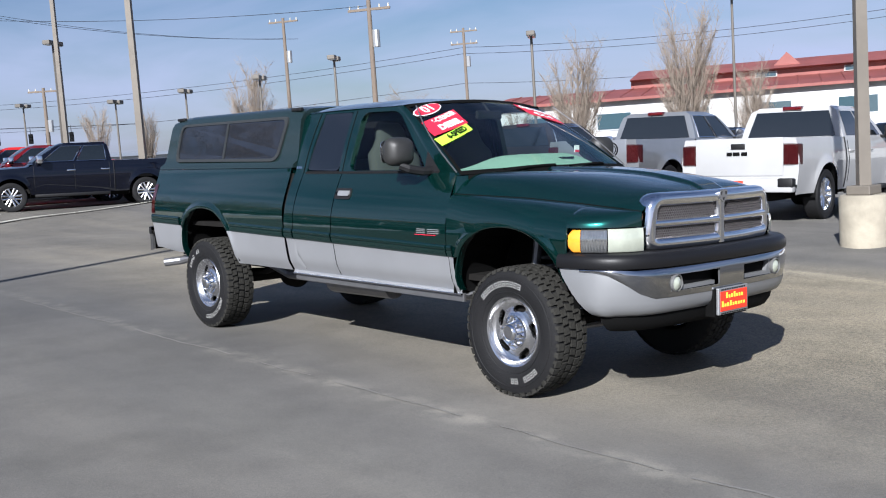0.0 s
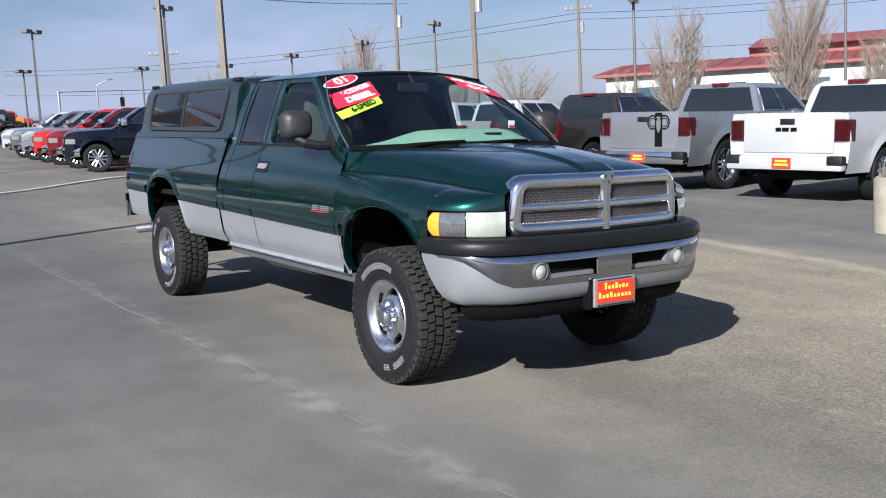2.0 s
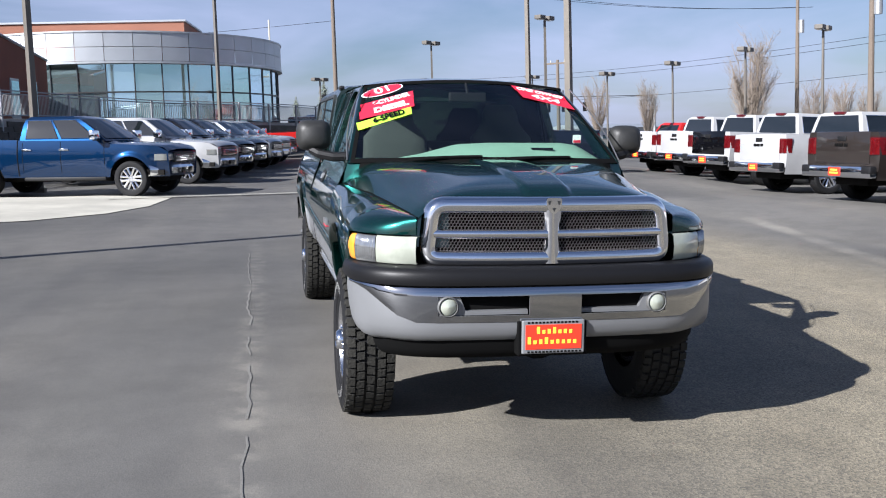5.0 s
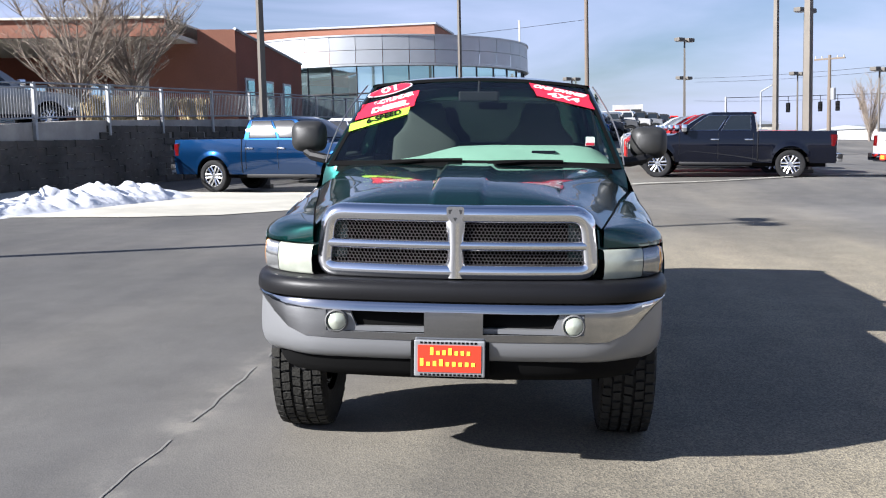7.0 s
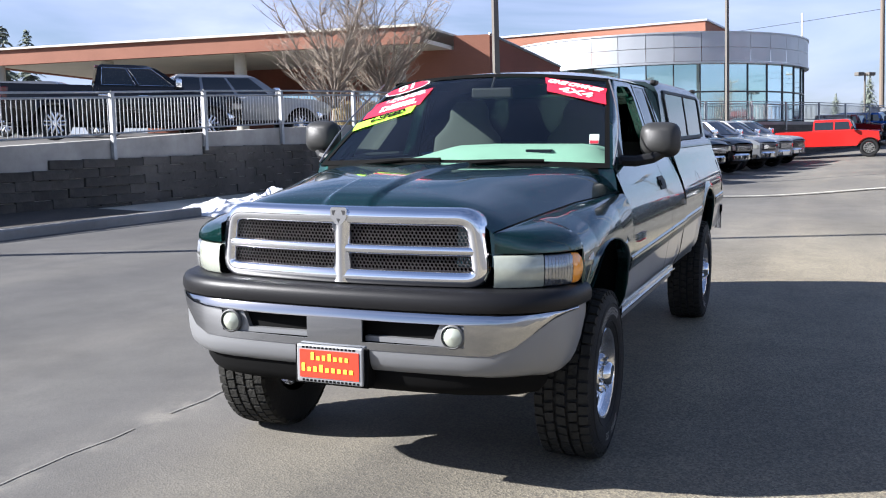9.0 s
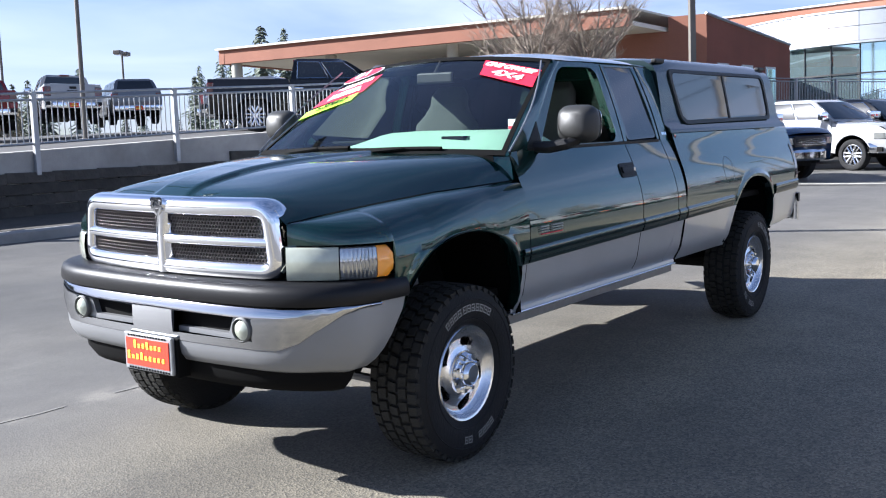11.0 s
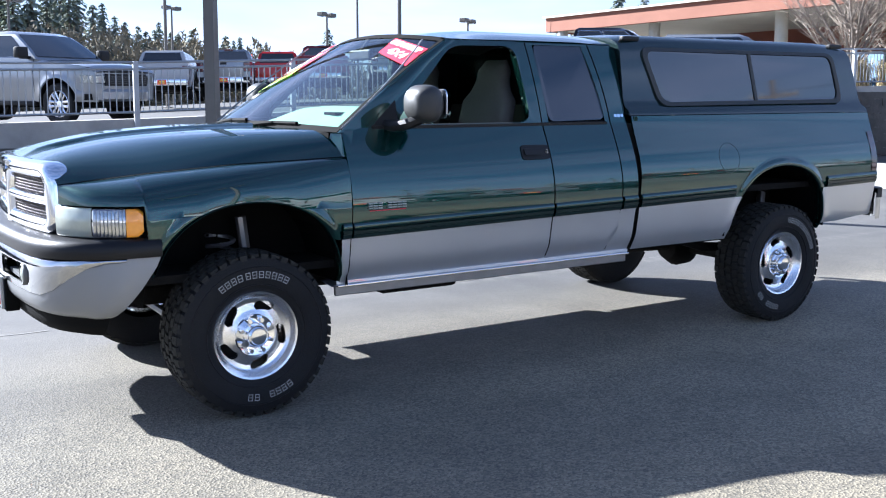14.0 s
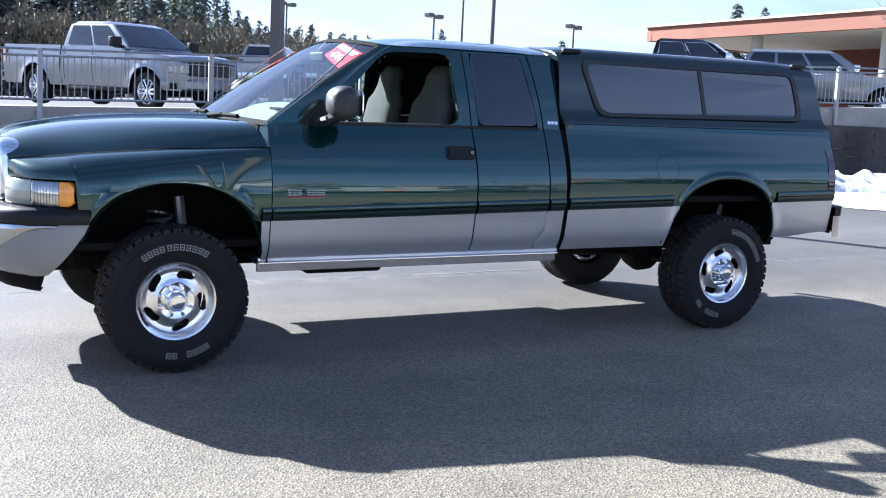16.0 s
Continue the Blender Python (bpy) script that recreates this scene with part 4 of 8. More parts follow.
def wheel_parts(parent, x, y, r, width, rim_r, side, rim_mat, spokes=5):
    w = new("wheel")
    w.parent, w.empty_display_size = parent, 0.1
    w.matrix_basis = Matrix.Translation((x, y, r)) @ (Matrix.Identity(4) if side > 0 else Matrix.Rotation(math.pi, 4, "Z"))
    def tyre():
        bm = bmesh.new()
        h = width / 2
        turn_profile(bm, [(rim_r, h * 0.7), (rim_r + 0.02, h * 0.92), (r * 0.86, h), (r * 0.955, h * 0.93), (r, h * 0.74), (r, -h * 0.74), (r * 0.955, -h * 0.93), (r * 0.86, -h), (rim_r, -h * 0.7)], "y", 28)
        return bm
    def rim():
        bm = bmesh.new()
        h = width / 2
        turn_profile(bm, [(rim_r + 0.006, h * 0.72), (rim_r - 0.012, h * 0.80), (rim_r - 0.03, h * 0.62), (rim_r - 0.04, -h * 0.4)], "y", 28)
        turn_profile(bm, [(0.0, h * 0.62), (0.07, h * 0.6), (0.085, h * 0.45), (0.085, 0.0)], "y", 16)
        for i in range(spokes):
            a = math.tau * i / spokes
            c, s = math.cos(a), math.sin(a)
            for o in (-0.022, 0.022):
                p = Vector((c * 0.06 - s * o * 1.6, h * 0.5, s * 0.06 + c * o * 1.6))
                q = Vector((c * (rim_r - 0.02) - s * o * 2.4, h * 0.62, s * (rim_r - 0.02) + c * o * 2.4))
                rod(bm, p, q, 0.026, 0.030, 6)
        return bm
    piece("tyre", shared(("bg", r, width, "tyre"), tyre), RUBBER, w)
    piece("rim", shared(("bg", r, width, rim_r, spokes, "rim"), rim), rim_mat, w)
    def disc():
        bm = bmesh.new()
        turn_profile(bm, [(0.0, 0.0), (rim_r - 0.03, 0.0)], "y", 20)
        return bm
    piece("brake_disc", shared(("bg", rim_r, "brake_disc"), disc), UNDERSIDE, w)
    return w


STYLES = {
    # wheelbase, tail, cab rear, bed rail, belt, roof, half width, hood
    "crew": dict(wb=3.72, tail=-4.92, cab=-2.78, rail=1.36, belt=1.34, roof=1.905, half=1.01, hood=1.24, r=0.415),
    "lifted": dict(wb=3.72, tail=-4.92, cab=-2.55, rail=1.42, belt=1.40, roof=1.97, half=1.02, hood=1.30, r=0.46),
    "suv": dict(wb=2.95, tail=-3.95, cab=-3.85, rail=1.30, belt=1.18, roof=1.78, half=0.97, hood=1.10, r=0.37),
}


def vehicle(style, m, color, name, label, rim_mat=None, group="parked pickups", trim=None, cap=None, gate=None, plate=True, sill=0.46, spokes=6, tail_lens=None):
    s = STYLES[style]
    car = thing(name, label, "pickup truck" if style != "suv" else "car", group, m)
    wb, tail, cab, rail, belt, roof, half, hood, r = (s[k] for k in ("wb", "tail", "cab", "rail", "belt", "roof", "half", "hood", "r"))
    trim = trim or CHROME
    rim_mat = rim_mat or ALLOY
    arches = [(0.0, r + 0.09, r + 0.02), (-wb, r + 0.09, r + 0.02)]
    nose = 0.90
    is_bed = style != "suv"

    def width(x, z):
        y = half * smooth_table([(0.35, 0.90), (0.6, 0.955), (0.85, 0.985), (1.0, 0.99), (1.2, 0.965), (1.45, 0.92)], z)
        if x > 0.1:
            y -= 0.15 * ((x - 0.1) / 0.8) ** 2.2
        for ax, ar, az in arches:
            d = math.hypot(x - ax, z - az)
            y += 0.035 * smoothstep(1 - abs(d - ar) / 0.13)
        return y

    def top(x):
        return lerp_table([(tail, rail), (cab - 0.03, rail), (cab, belt), (-0.55, belt - 0.02), (-0.5, hood), (0.55, hood - 0.05), (0.8, hood - 0.10), (nose, hood - 0.2)], x)

    def body():
        bm = bmesh.new()
        xs = column_xs(tail, nose, arches)
        for sd in (1, -1):
            sheet(bm, [[(x, sd * width(x, z), z) for z in (lo + (top(x) - lo) * (k / 9) for k in range(10))] for x in xs for lo in (arch_bottom(x, sill, arches),)])
        hx = [x for x in np.linspace(-0.52, nose, 14)]
        sheet(bm, [[(x, width(x, top(x)) * k, top(x) + 0.055 * (1 - k * k) ** 0.7) for k in np.linspace(1, -1, 13)] for x in hx])
        if is_bed:
            f = 0.93 * half
            sheet(bm, [[(x, width(x, rail), rail), (x, f - 0.09, rail + 0.004), (x, f - 0.10, 0.85), (x, -f + 0.10, 0.85), (x, -f + 0.09, rail + 0.004), (x, -width(x, rail), rail)] for x in (tail, cab - 0.06)])
            for xx in (tail, tail + 0.09):
                sheet(bm, [[(xx, width(tail, z) * k, z) for z in (0.62, 0.8, 1.0, 1.2, rail)] for k in (1, 0.5, 0, -0.5, -1)])
            sheet(bm, [[(xx, yy, rail) for yy in (-0.92 * half, 0.92 * half)] for xx in (tail, tail + 0.09)])
        else:
            sheet(bm, [[(tail - 0.06 * math.sin(math.pi * j / 4), width(tail, z) * k, z) for j, z in enumerate((0.5, 0.7, 0.9, 1.05, rail))] for k in (1, 0.5, 0, -0.5, -1)])
        sheet(bm, [[(nose - 0.01, width(nose, z) * k, z) for z in (0.5, 0.8, top(nose))] for k in (1, 0, -1)])
        return bm

    def wells():
        bm = bmesh.new()
        ax, ar, az = arches[0]
        arc = [((ar - 0.004) * math.cos(a), az + (ar - 0.004) * math.sin(a)) for a in np.linspace(-0.1, math.pi + 0.1, 15)]
        sheet(bm, [[(x, yy, z) for x, z in arc] for yy in (half * 0.985, half * 0.58)])
        bm.faces.new([bm.verts.new((x, half * 0.58, z)) for x, z in arc])
        return bm

    def chassis():
        bm = boxed(tail + 0.25, nose - 0.25, -half * 0.45, half * 0.45, 0.34, 0.50, 0.02)
        box(bm, tail + 0.02, nose - 0.1, -half * 0.9, half * 0.9, 0.50, 0.62)
        for x in (0.0, -wb):
            rod(bm, (x, -half * 0.8, r), (x, half * 0.8, r), 0.06, seg=8)
        return bm

    ws0, ws1, rr = -0.58, -1.42, cab + (0.10 if is_bed else 0.32)
    yb, yr = half * 0.925, half * 0.735

    def shell():
        bm = bmesh.new()
        rows = []
        for t in (0.0, 0.35, 0.7, 0.88, 0.96, 1.0):
            z = belt - 0.03 + (roof - belt + 0.03) * t
            b = t ** 1.15
            y = yb + (yr - yb) * b - 0.10 * smoothstep((t - 0.85) / 0.15)
            xf = ws0 + (ws1 - ws0) * b - 0.10 * smoothstep((t - 0.85) / 0.15)
            xb = cab + (rr - cab) * b + 0.06 * smoothstep((t - 0.85) / 0.15)
            row = []
            for kx, ky in ((0, 0), (0, 0.5), (0, 1), (0.25, 1), (0.5, 1), (0.75, 1), (1, 1), (1, 0.5), (1, 0), (1, -0.5), (1, -1), (0.75, -1), (0.5, -1), (0.25, -1), (0, -1), (0, -0.5)):
                bow = 0.09 * (1 - ky * ky) if kx == 0 else 0.0
                row.append((xf + (xb - xf) * kx + bow, y * ky, z))
            rows.append(row)
        vs = sheet(bm, rows, close=True)
        bm.faces.new(vs[-1])
        return bm

    def on_side(xa, t, out=0.006):
        """A place on the side glass: share along the cab, share up."""
        z = belt - 0.03 + (roof - belt + 0.03) * t
        b = t ** 1.15
        y = yb + (yr - yb) * b + out
        xf, xb = ws0 + (ws1 - ws0) * b, cab + (rr - cab) * b
        return (xf + (xb - xf) * xa, y, z)

    def side_glass(a, b, sd):
        def make():
            bm = bmesh.new()
            rows = []
            for t in (0.12, 0.4, 0.65, 0.84):
                rows.append([tuple(Vector(on_side(x, t)) * Vector((1, sd, 1))) for x in (a, (a + b) / 2, b)])
            sheet(bm, rows)
            return bm
        return make

    def screen():
        bm = bmesh.new()
        rows = []
        for t in (0.10, 0.5, 0.88):
            b = t ** 1.15
            y = yb + (yr - yb) * b - 0.07
            rows.append([(ws0 + (ws1 - ws0) * b + 0.09 * (1 - k * k) + 0.012, y * k, belt - 0.03 + (roof - belt + 0.03) * t + 0.006) for k in (-1, -0.5, 0, 0.5, 1)])
        sheet(bm, rows)
        return bm

    def back_glass():
        bm = bmesh.new()
        sheet(bm, [[(cab + (rr - cab) * t ** 1.15 - 0.012, (yb + (yr - yb) * t - 0.12) * k, belt - 0.03 + (roof - belt + 0.03) * t) for k in (-1, 0, 1)] for t in (0.12, 0.5, 0.86)])
        return bm

    K = (style,)
    piece("body", shared(K + ("body",), body), color, car)
    # wells in near-black: their shade is put into the colour
    for x in (0.0, -wb):
        for sd in (1, -1):
            piece("wheel_well", shared(K + ("wheel_well",), wells), INK_AND_SHADE, car, Matrix.Translation((x, 0, 0)) @ Matrix.Rotation(0.0 if sd > 0 else math.pi, 4, "Z"))
    piece("chassis", shared(K + ("chassis",), chassis), UNDERSIDE, car)
    piece("cab", shared(K + ("cab",), shell), color, car)
    piece("windshield", shared(K + ("windshield",), screen), DARK_GLASS, car)
    piece("rear_window", shared(K + ("rear_window",), back_glass), DARK_GLASS, car)
    cuts = ((0.10, 0.50), (0.54, 0.93)) if is_bed else ((0.10, 0.38), (0.41, 0.68), (0.71, 0.95))
    for a, b in cuts:
        for sd in (1, -1):
            piece("window", shared(K + (a, sd, "window"), side_glass(a, b, sd)), DARK_GLASS, car)
            if trim is CHROME and is_bed:
                piece("window_trim", shared(K + (a, sd, "window_trim"), lambda a=a, b=b, sd=sd: tube_path(bmesh.new(), [Vector(on_side(x, t, 0.008)) * Vector((1, sd, 1)) for x, t in ((a, 0.12), (a, 0.5), (a, 0.84), ((a + b) / 2, 0.84), (b, 0.84), (b, 0.5), (b, 0.12), ((a + b) / 2, 0.12))], 0.012, 4, closed=True)), CHROME, car)
            piece("door_handle", shared(K + ("door_handle",), lambda: boxed(-0.12, 0.12, -0.02, 0.02, -0.02, 0.02, 0.008)), trim, car,
                  Matrix.Translation((ws0 + (cab - ws0) * b + 0.05, sd * (width(-1.5, 1.12) + 0.012), 1.12)))
    def gap(sd, x, low, high, r):
        def make():
            bm = bmesh.new()
            tube_path(bm, [Vector((x, sd * (width(x, z) + 0.001), z)) for z in np.linspace(low, high, 8)], r, 4)
            return bm
        return make
    for sd in (1, -1):
        for a in (0.02, cuts[0][1] + 0.02, cuts[1][1] + 0.03):
            piece("door_seam", shared(K + (sd, a, "door_seam"), gap(sd, ws0 + (cab - ws0) * a, sill + 0.12, belt - 0.04, 0.007)), BLACK, car)
        if is_bed:
            piece("bed_gap", shared(K + (sd, "bed_gap"), gap(sd, cab - 0.04, sill + 0.04, rail - 0.01, 0.016)), BLACK, car)
        piece("side_step", shared(K + (sd, "side_step"), lambda: boxed(cab + 0.1, -0.62, min(sd * (half - 0.12), sd * (half - 0.03)), max(sd * (half - 0.12), sd * (half - 0.03)), sill - 0.08, sill + 0.01, 0.02)), BLACK, car)
    # front
    piece("grille", shared(K + ("grille",), lambda: prism(bmesh.new(), [(-0.56, hood - 0.22), (-0.62, hood - 0.30), (-0.58, 0.78), (0.58, 0.78), (0.62, hood - 0.30), (0.56, hood - 0.22)], "x", nose - 0.06, nose + 0.035)), BLACK, car)
    for k in range(4):
        z = 0.83 + k * (hood - 1.1) / 3.2
        piece("grille_bar", shared(K + ("grille_bar",), lambda: boxed(-0.02, 0.02, -0.55, 0.55, -0.012, 0.012)), trim if trim is CHROME else MULLION, car, Matrix.Translation((nose + 0.035, 0, z)))
    for sd in (1, -1):
        piece("headlight", shared(K + (sd, "headlight"), lambda: lamp_block([(nose + 0.020, 0.60 * sd), (nose + 0.010, 0.80 * sd), *[(nose - d, (width(nose - d, hood - 0.33) + 0.010) * sd) for d in (0.05, 0.12, 0.22, 0.30)]], hood - 0.42, hood - 0.24)), LAMP_LENS, car)
        piece("tail_light", shared(K + (sd, "tail_light"), lambda: lamp_block([(tail - 0.030, 0.755 * half * sd), (tail - 0.030, 0.915 * half * sd), (tail - 0.012, 0.972 * half * sd), (tail + 0.03, 0.990 * half * sd), (tail + 0.13, 0.996 * half * sd)], rail - 0.44, rail - 0.09)), tail_lens or RED_LENS, car)
        mir = piece("mirror", shared(K + ("mirror",), lambda: boxed(-0.08, 0.08, -0.13, 0.13, -0.10, 0.12, 0.03)), trim if trim is CHROME else BLACK, car, Matrix.Translation((-0.78, sd * (half + 0.12), belt + 0.10)))
        piece("mirror_arm", shared(K + ("mirror_arm",), lambda: boxed(-0.04, 0.04, -0.14, 0.14, -0.03, 0.03, 0.01)), BLACK, mir, Matrix.Translation((0.0, -sd * 0.12, -0.09)))
    piece("front_bumper", shared(K + ("front_bumper",), lambda: bumper(nose + 0.08, half * 0.93, 0.47, 0.72)), trim, car)
    piece("rear_bumper", shared(K + ("rear_bumper",), lambda: boxed(tail - 0.17, tail - 0.01, -half * 0.95, half * 0.95, 0.50, 0.72, 0.03)), trim, car)
    if is_bed:
        for sd in (1, -1):
            piece("step_pad", shared(K + (sd, "step_pad"), lambda: boxed(tail - 0.176, tail - 0.02, min(sd * half * 0.70, sd * half * 0.955), max(sd * half * 0.70, sd * half * 0.955), 0.57, 0.724, 0.03)), BLACK, car)
        piece("brake_light", shared(K + ("brake_light",), lambda: boxed(rr - 0.05, rr + 0.10, -0.17, 0.17, roof - 0.055, roof + 0.012, 0.015)), RED_LENS, car)
        gp = piece("tailgate", shared(K + ("tailgate",), lambda: boxed(tail - 0.018, tail + 0.01, -0.74 * half, 0.74 * half, 0.76, rail + 0.01, 0.012)), gate or color, car)
        piece("gate_handle", shared(K + ("gate_handle",), lambda: boxed(tail - 0.035, tail - 0.012, -0.12, 0.12, rail - 0.17, rail - 0.08, 0.008)), BLACK, gp)
        for k, w in () if style == "lifted" else ((-0.155, 0.10), (-0.025, 0.115), (0.105, 0.09)):
            piece("badge_bar", shared(K + (w, "badge_bar"), lambda w=w: boxed(tail - 0.030, tail - 0.014, 0, w, rail - 0.275, rail - 0.215, 0.004)), INK_AND_SHADE if color is not JET else CHROME, gp, Matrix.Translation((0, k, 0)))
    if plate:
        piece("plate", shared(K + ("plate",), lambda: boxed(tail - 0.185, tail - 0.165, -0.155, 0.155, 0.53, 0.69)), RED_PLATE, car, label="orange dealer plate")
        for k, (w, z) in enumerate(((0.19, 0.625), (0.23, 0.570))):
            piece("plate_bar", shared(K + (k, "plate_bar"), lambda w=w, z=z: boxed(tail - 0.188, tail - 0.184, -w / 2, w / 2, z, z + 0.030)), YELLOW_INK, car)
    for x in (0.0, -wb):
        for sd in (1, -1):
            wheel_parts(car, x, sd * (half - 0.145), r, 0.27, r * 0.665, sd, rim_mat, spokes)
    if cap is not None:
        def capper():
            bm = bmesh.new()
            sheet(bm, [[(x, y * k, z) for k in (1, -1)] for x, y, z in ((tail, 0.92 * half, rail), (tail + 0.2, 0.74 * half, roof - 0.02), (cab - 0.05, 0.74 * half, roof), (cab - 0.05, 0.92 * half, rail))])
            for sd in (1, -1):
                bm.faces.new([bm.verts.new((x, y * sd, z)) for x, y, z in ((tail, 0.92 * half, rail), (tail + 0.2, 0.74 * half, roof - 0.02), (cab - 0.05, 0.74 * half, roof), (cab - 0.05, 0.92 * half, rail))])
            return bm
        piece("bed_cap", shared(K + ("bed_cap",), capper), cap, car, label="dark bed cap")
    return car


def lamp_block(line, z0, z1):
    """A closed lamp body round a corner, 6 cm deep, its rim rounded."""
    back = [(x + (0.06 if line[0][0] < 0 else -0.06), y * 0.93) for x, y in line]
    mid = [((x + p) / 2, (y + q) / 2) for (x, y), (p, q) in zip(line, back)]
    bm = bmesh.new()
    sheet(bm, [[(*p, z0) for p in back], [(*p, z0) for p in mid], [(*p, z0 + 0.02) for p in line], [(*p, (z0 + z1) / 2) for p in line], [(*p, z1 - 0.02) for p in line], [(*p, z1) for p in mid], [(*p, z1) for p in back]])
    for k in (0, -1):
        bm.faces.new([bm.verts.new((*p, z)) for p, z in ((back[k], z0), (line[k], z0 + 0.02), (line[k], z1 - 0.02), (back[k], z1))])
    return bm


def bumper(x, half, z0, z1):
    bm = bmesh.new()
    rows = []
    for z, o in ((z0, 0.06), (z0 + 0.05, 0.0), (z1 - 0.06, 0.0), (z1, 0.05), (z1, 0.2)):
        rows.append([(x - o - 0.42 * abs(k) ** 5 - 0.06 * k * k, half * k * 1.06, z) for k in np.linspace(-1, 1, 17)])
    sheet(bm, rows)
    return bm


BLUE = paint("blue_paint", (0.003, 0.020, 0.062))
NAVY = paint("black_blue_paint", (0.003, 0.004, 0.009), 0.1)
JET = paint("black_paint", (0.003, 0.003, 0.004), 0.0)
SILVER = paint("silver_paint", (0.27, 0.28, 0.295), 0.55)
GREY = paint("grey_paint", (0.16, 0.165, 0.175), 0.6)
RED = paint("red_paint", (0.50, 0.020, 0.017), 0.1)
MAROON = paint("maroon_paint", (0.16, 0.010, 0.014), 0.4)
BROWN = paint("brown_paint", (0.040, 0.033, 0.030), 0.4)
ORANGE = paint("orange_paint", (0.75, 0.22, 0.02), 0.1)


def west_row():
    cars = [(BLUE, "blue crew-cab pickup with chrome bumpers", None), (WHITE, "white crew-cab pickup, nose to the aisle", None), (JET, "black crew-cab pickup, nose to the aisle", None),
            (JET, "black crew-cab pickup, nose to the aisle", None), (SILVER, "silver crew-cab pickup, nose to the aisle", None), (WHITE, "white crew-cab pickup, nose to the aisle", None), (WHITE, "white crew-cab pickup, nose to the aisle", None)]
    for i, (c, label, trim) in enumerate(cars):
        x, y = (-19.93, -25.2, -28.9, -32.3, -35.9, -39.0, -41.9)[i], (-3.91, -2.95, -2.45, -1.95, -1.3, -0.85, -0.45)[i]
        vehicle("crew", stand(x, y, 71), c, "pickup_truck", label, trim=trim)


def north_row():
    cars = [(NAVY, "dark navy crew-cab pickup, nose to the aisle"), (MAROON, "maroon crew-cab pickup, nose to the aisle"), (RED, "red crew-cab pickup, nose to the aisle"), (SILVER, "silver crew-cab pickup, nose to the aisle"),
            (GREY, "grey crew-cab pickup, nose to the aisle"), (WHITE, "white crew-cab pickup, nose to the aisle")]
    for i, (c, label) in enumerate(cars):
        vehicle("crew", stand(-25.85 - 3.15 * i, 4.42 + 0.25 * i, -104), c, "pickup_truck", label)


def east_row():
    rows = [("crew", -4.8, 9.1, WHITE, "white crew-cab pickup parked tail out", dict(trim=WHITE, tail_lens=SMOKED_LENS)),
            ("lifted", -8.15, 9.4, SILVER, "lifted silver pickup with a black decal on the tailgate", dict(tail_lens=SMOKED_LENS)),
            ("crew", -12.1, 9.74, BROWN, "dark brown crew-cab pickup parked tail out", dict()),
            ("crew", -16.2, 10.2, WHITE, "white crew-cab pickup with red tail lights parked tail out", dict()),
            ("crew", -19.6, 10.5, WHITE, "white pickup with a black tailgate", dict(gate=JET)),
            ("crew", -22.5, 10.8, WHITE, "white pickup with chrome bumper parked tail out", dict()),
            ("crew", -25.9, 11.1, WHITE, "white pickup parked tail out", dict()),
            ("suv", -29.4, 12.4, RED, "red sport utility car parked tail out", dict())]
    for style, x, dy, c, label, kw in rows:
        car = vehicle(style, stand(x - 0.68, dy + 4.87, 98), c, "pickup_truck" if style != "suv" else "parked_car", label, **kw)
        if style == "lifted":
            tailgate_decal(car)
    # second file of cars, nose to nose behind
    for x, c, st in ((-9.0, JET, "suv"), (-12.0, GREY, "suv"), (-15.5, JET, "crew"), (-19.5, SILVER, "suv"), (-23.5, NAVY, "crew"), (-28.0, WHITE, "suv"), (-32.0, RED, "suv"), (-36.0, WHITE, "crew")):
        vehicle(st, stand(x, 22.6, -88), c, "parked_car" if st == "suv" else "pickup_truck", {JET: "black", GREY: "grey", SILVER: "silver", NAVY: "dark navy", WHITE: "white", RED: "red"}[c] + " vehicle parked behind the pickups")


def raised(x, y, heading, dz=0.0):
    p = lot_point(x, y, lerp_table(WALL_TOP, x) - upper_drop(x) + dz)
    m = stand(x, y, heading)
    m.translation = p
    return m


def tailgate_decal(car):
    """A black stripe with a plain rounded figure on the tailgate of the lifted pickup."""
    tail, rail = STYLES["lifted"]["tail"], STYLES["lifted"]["rail"]
    bm = bmesh.new()
    prism(bm, [(-0.42, 0.80), (-0.26, 0.80), (-0.26, rail - 0.01), (-0.42, rail - 0.01)], "x", tail - 0.022, tail - 0.0185)
    d = part("tailgate_decal", bm, INK_AND_SHADE, car, "black tailgate stripe with a plain curled figure")
    for y0, s in ((-0.47, 1), (-0.21, -1)):
        for big in (1.0, 0.62):
            bm = bmesh.new()
            tube_path(bm, [(tail - 0.022, y0 + s * 0.10 * big * math.cos(a), rail - 0.18 + 0.12 * big * math.sin(a)) for a in np.linspace(0.3, 5.4, 16)], 0.014 * big, 5)
            part("decal_curl", bm, INK_AND_SHADE, d)
    bm = bmesh.new()
    prism(bm, [(-0.40, rail - 0.08), (-0.28, rail - 0.08), (-0.30, rail - 0.30), (-0.34, rail - 0.38), (-0.38, rail - 0.30)], "x", tail - 0.024, tail - 0.0225)
    part("decal_figure", bm, SILVER, d)


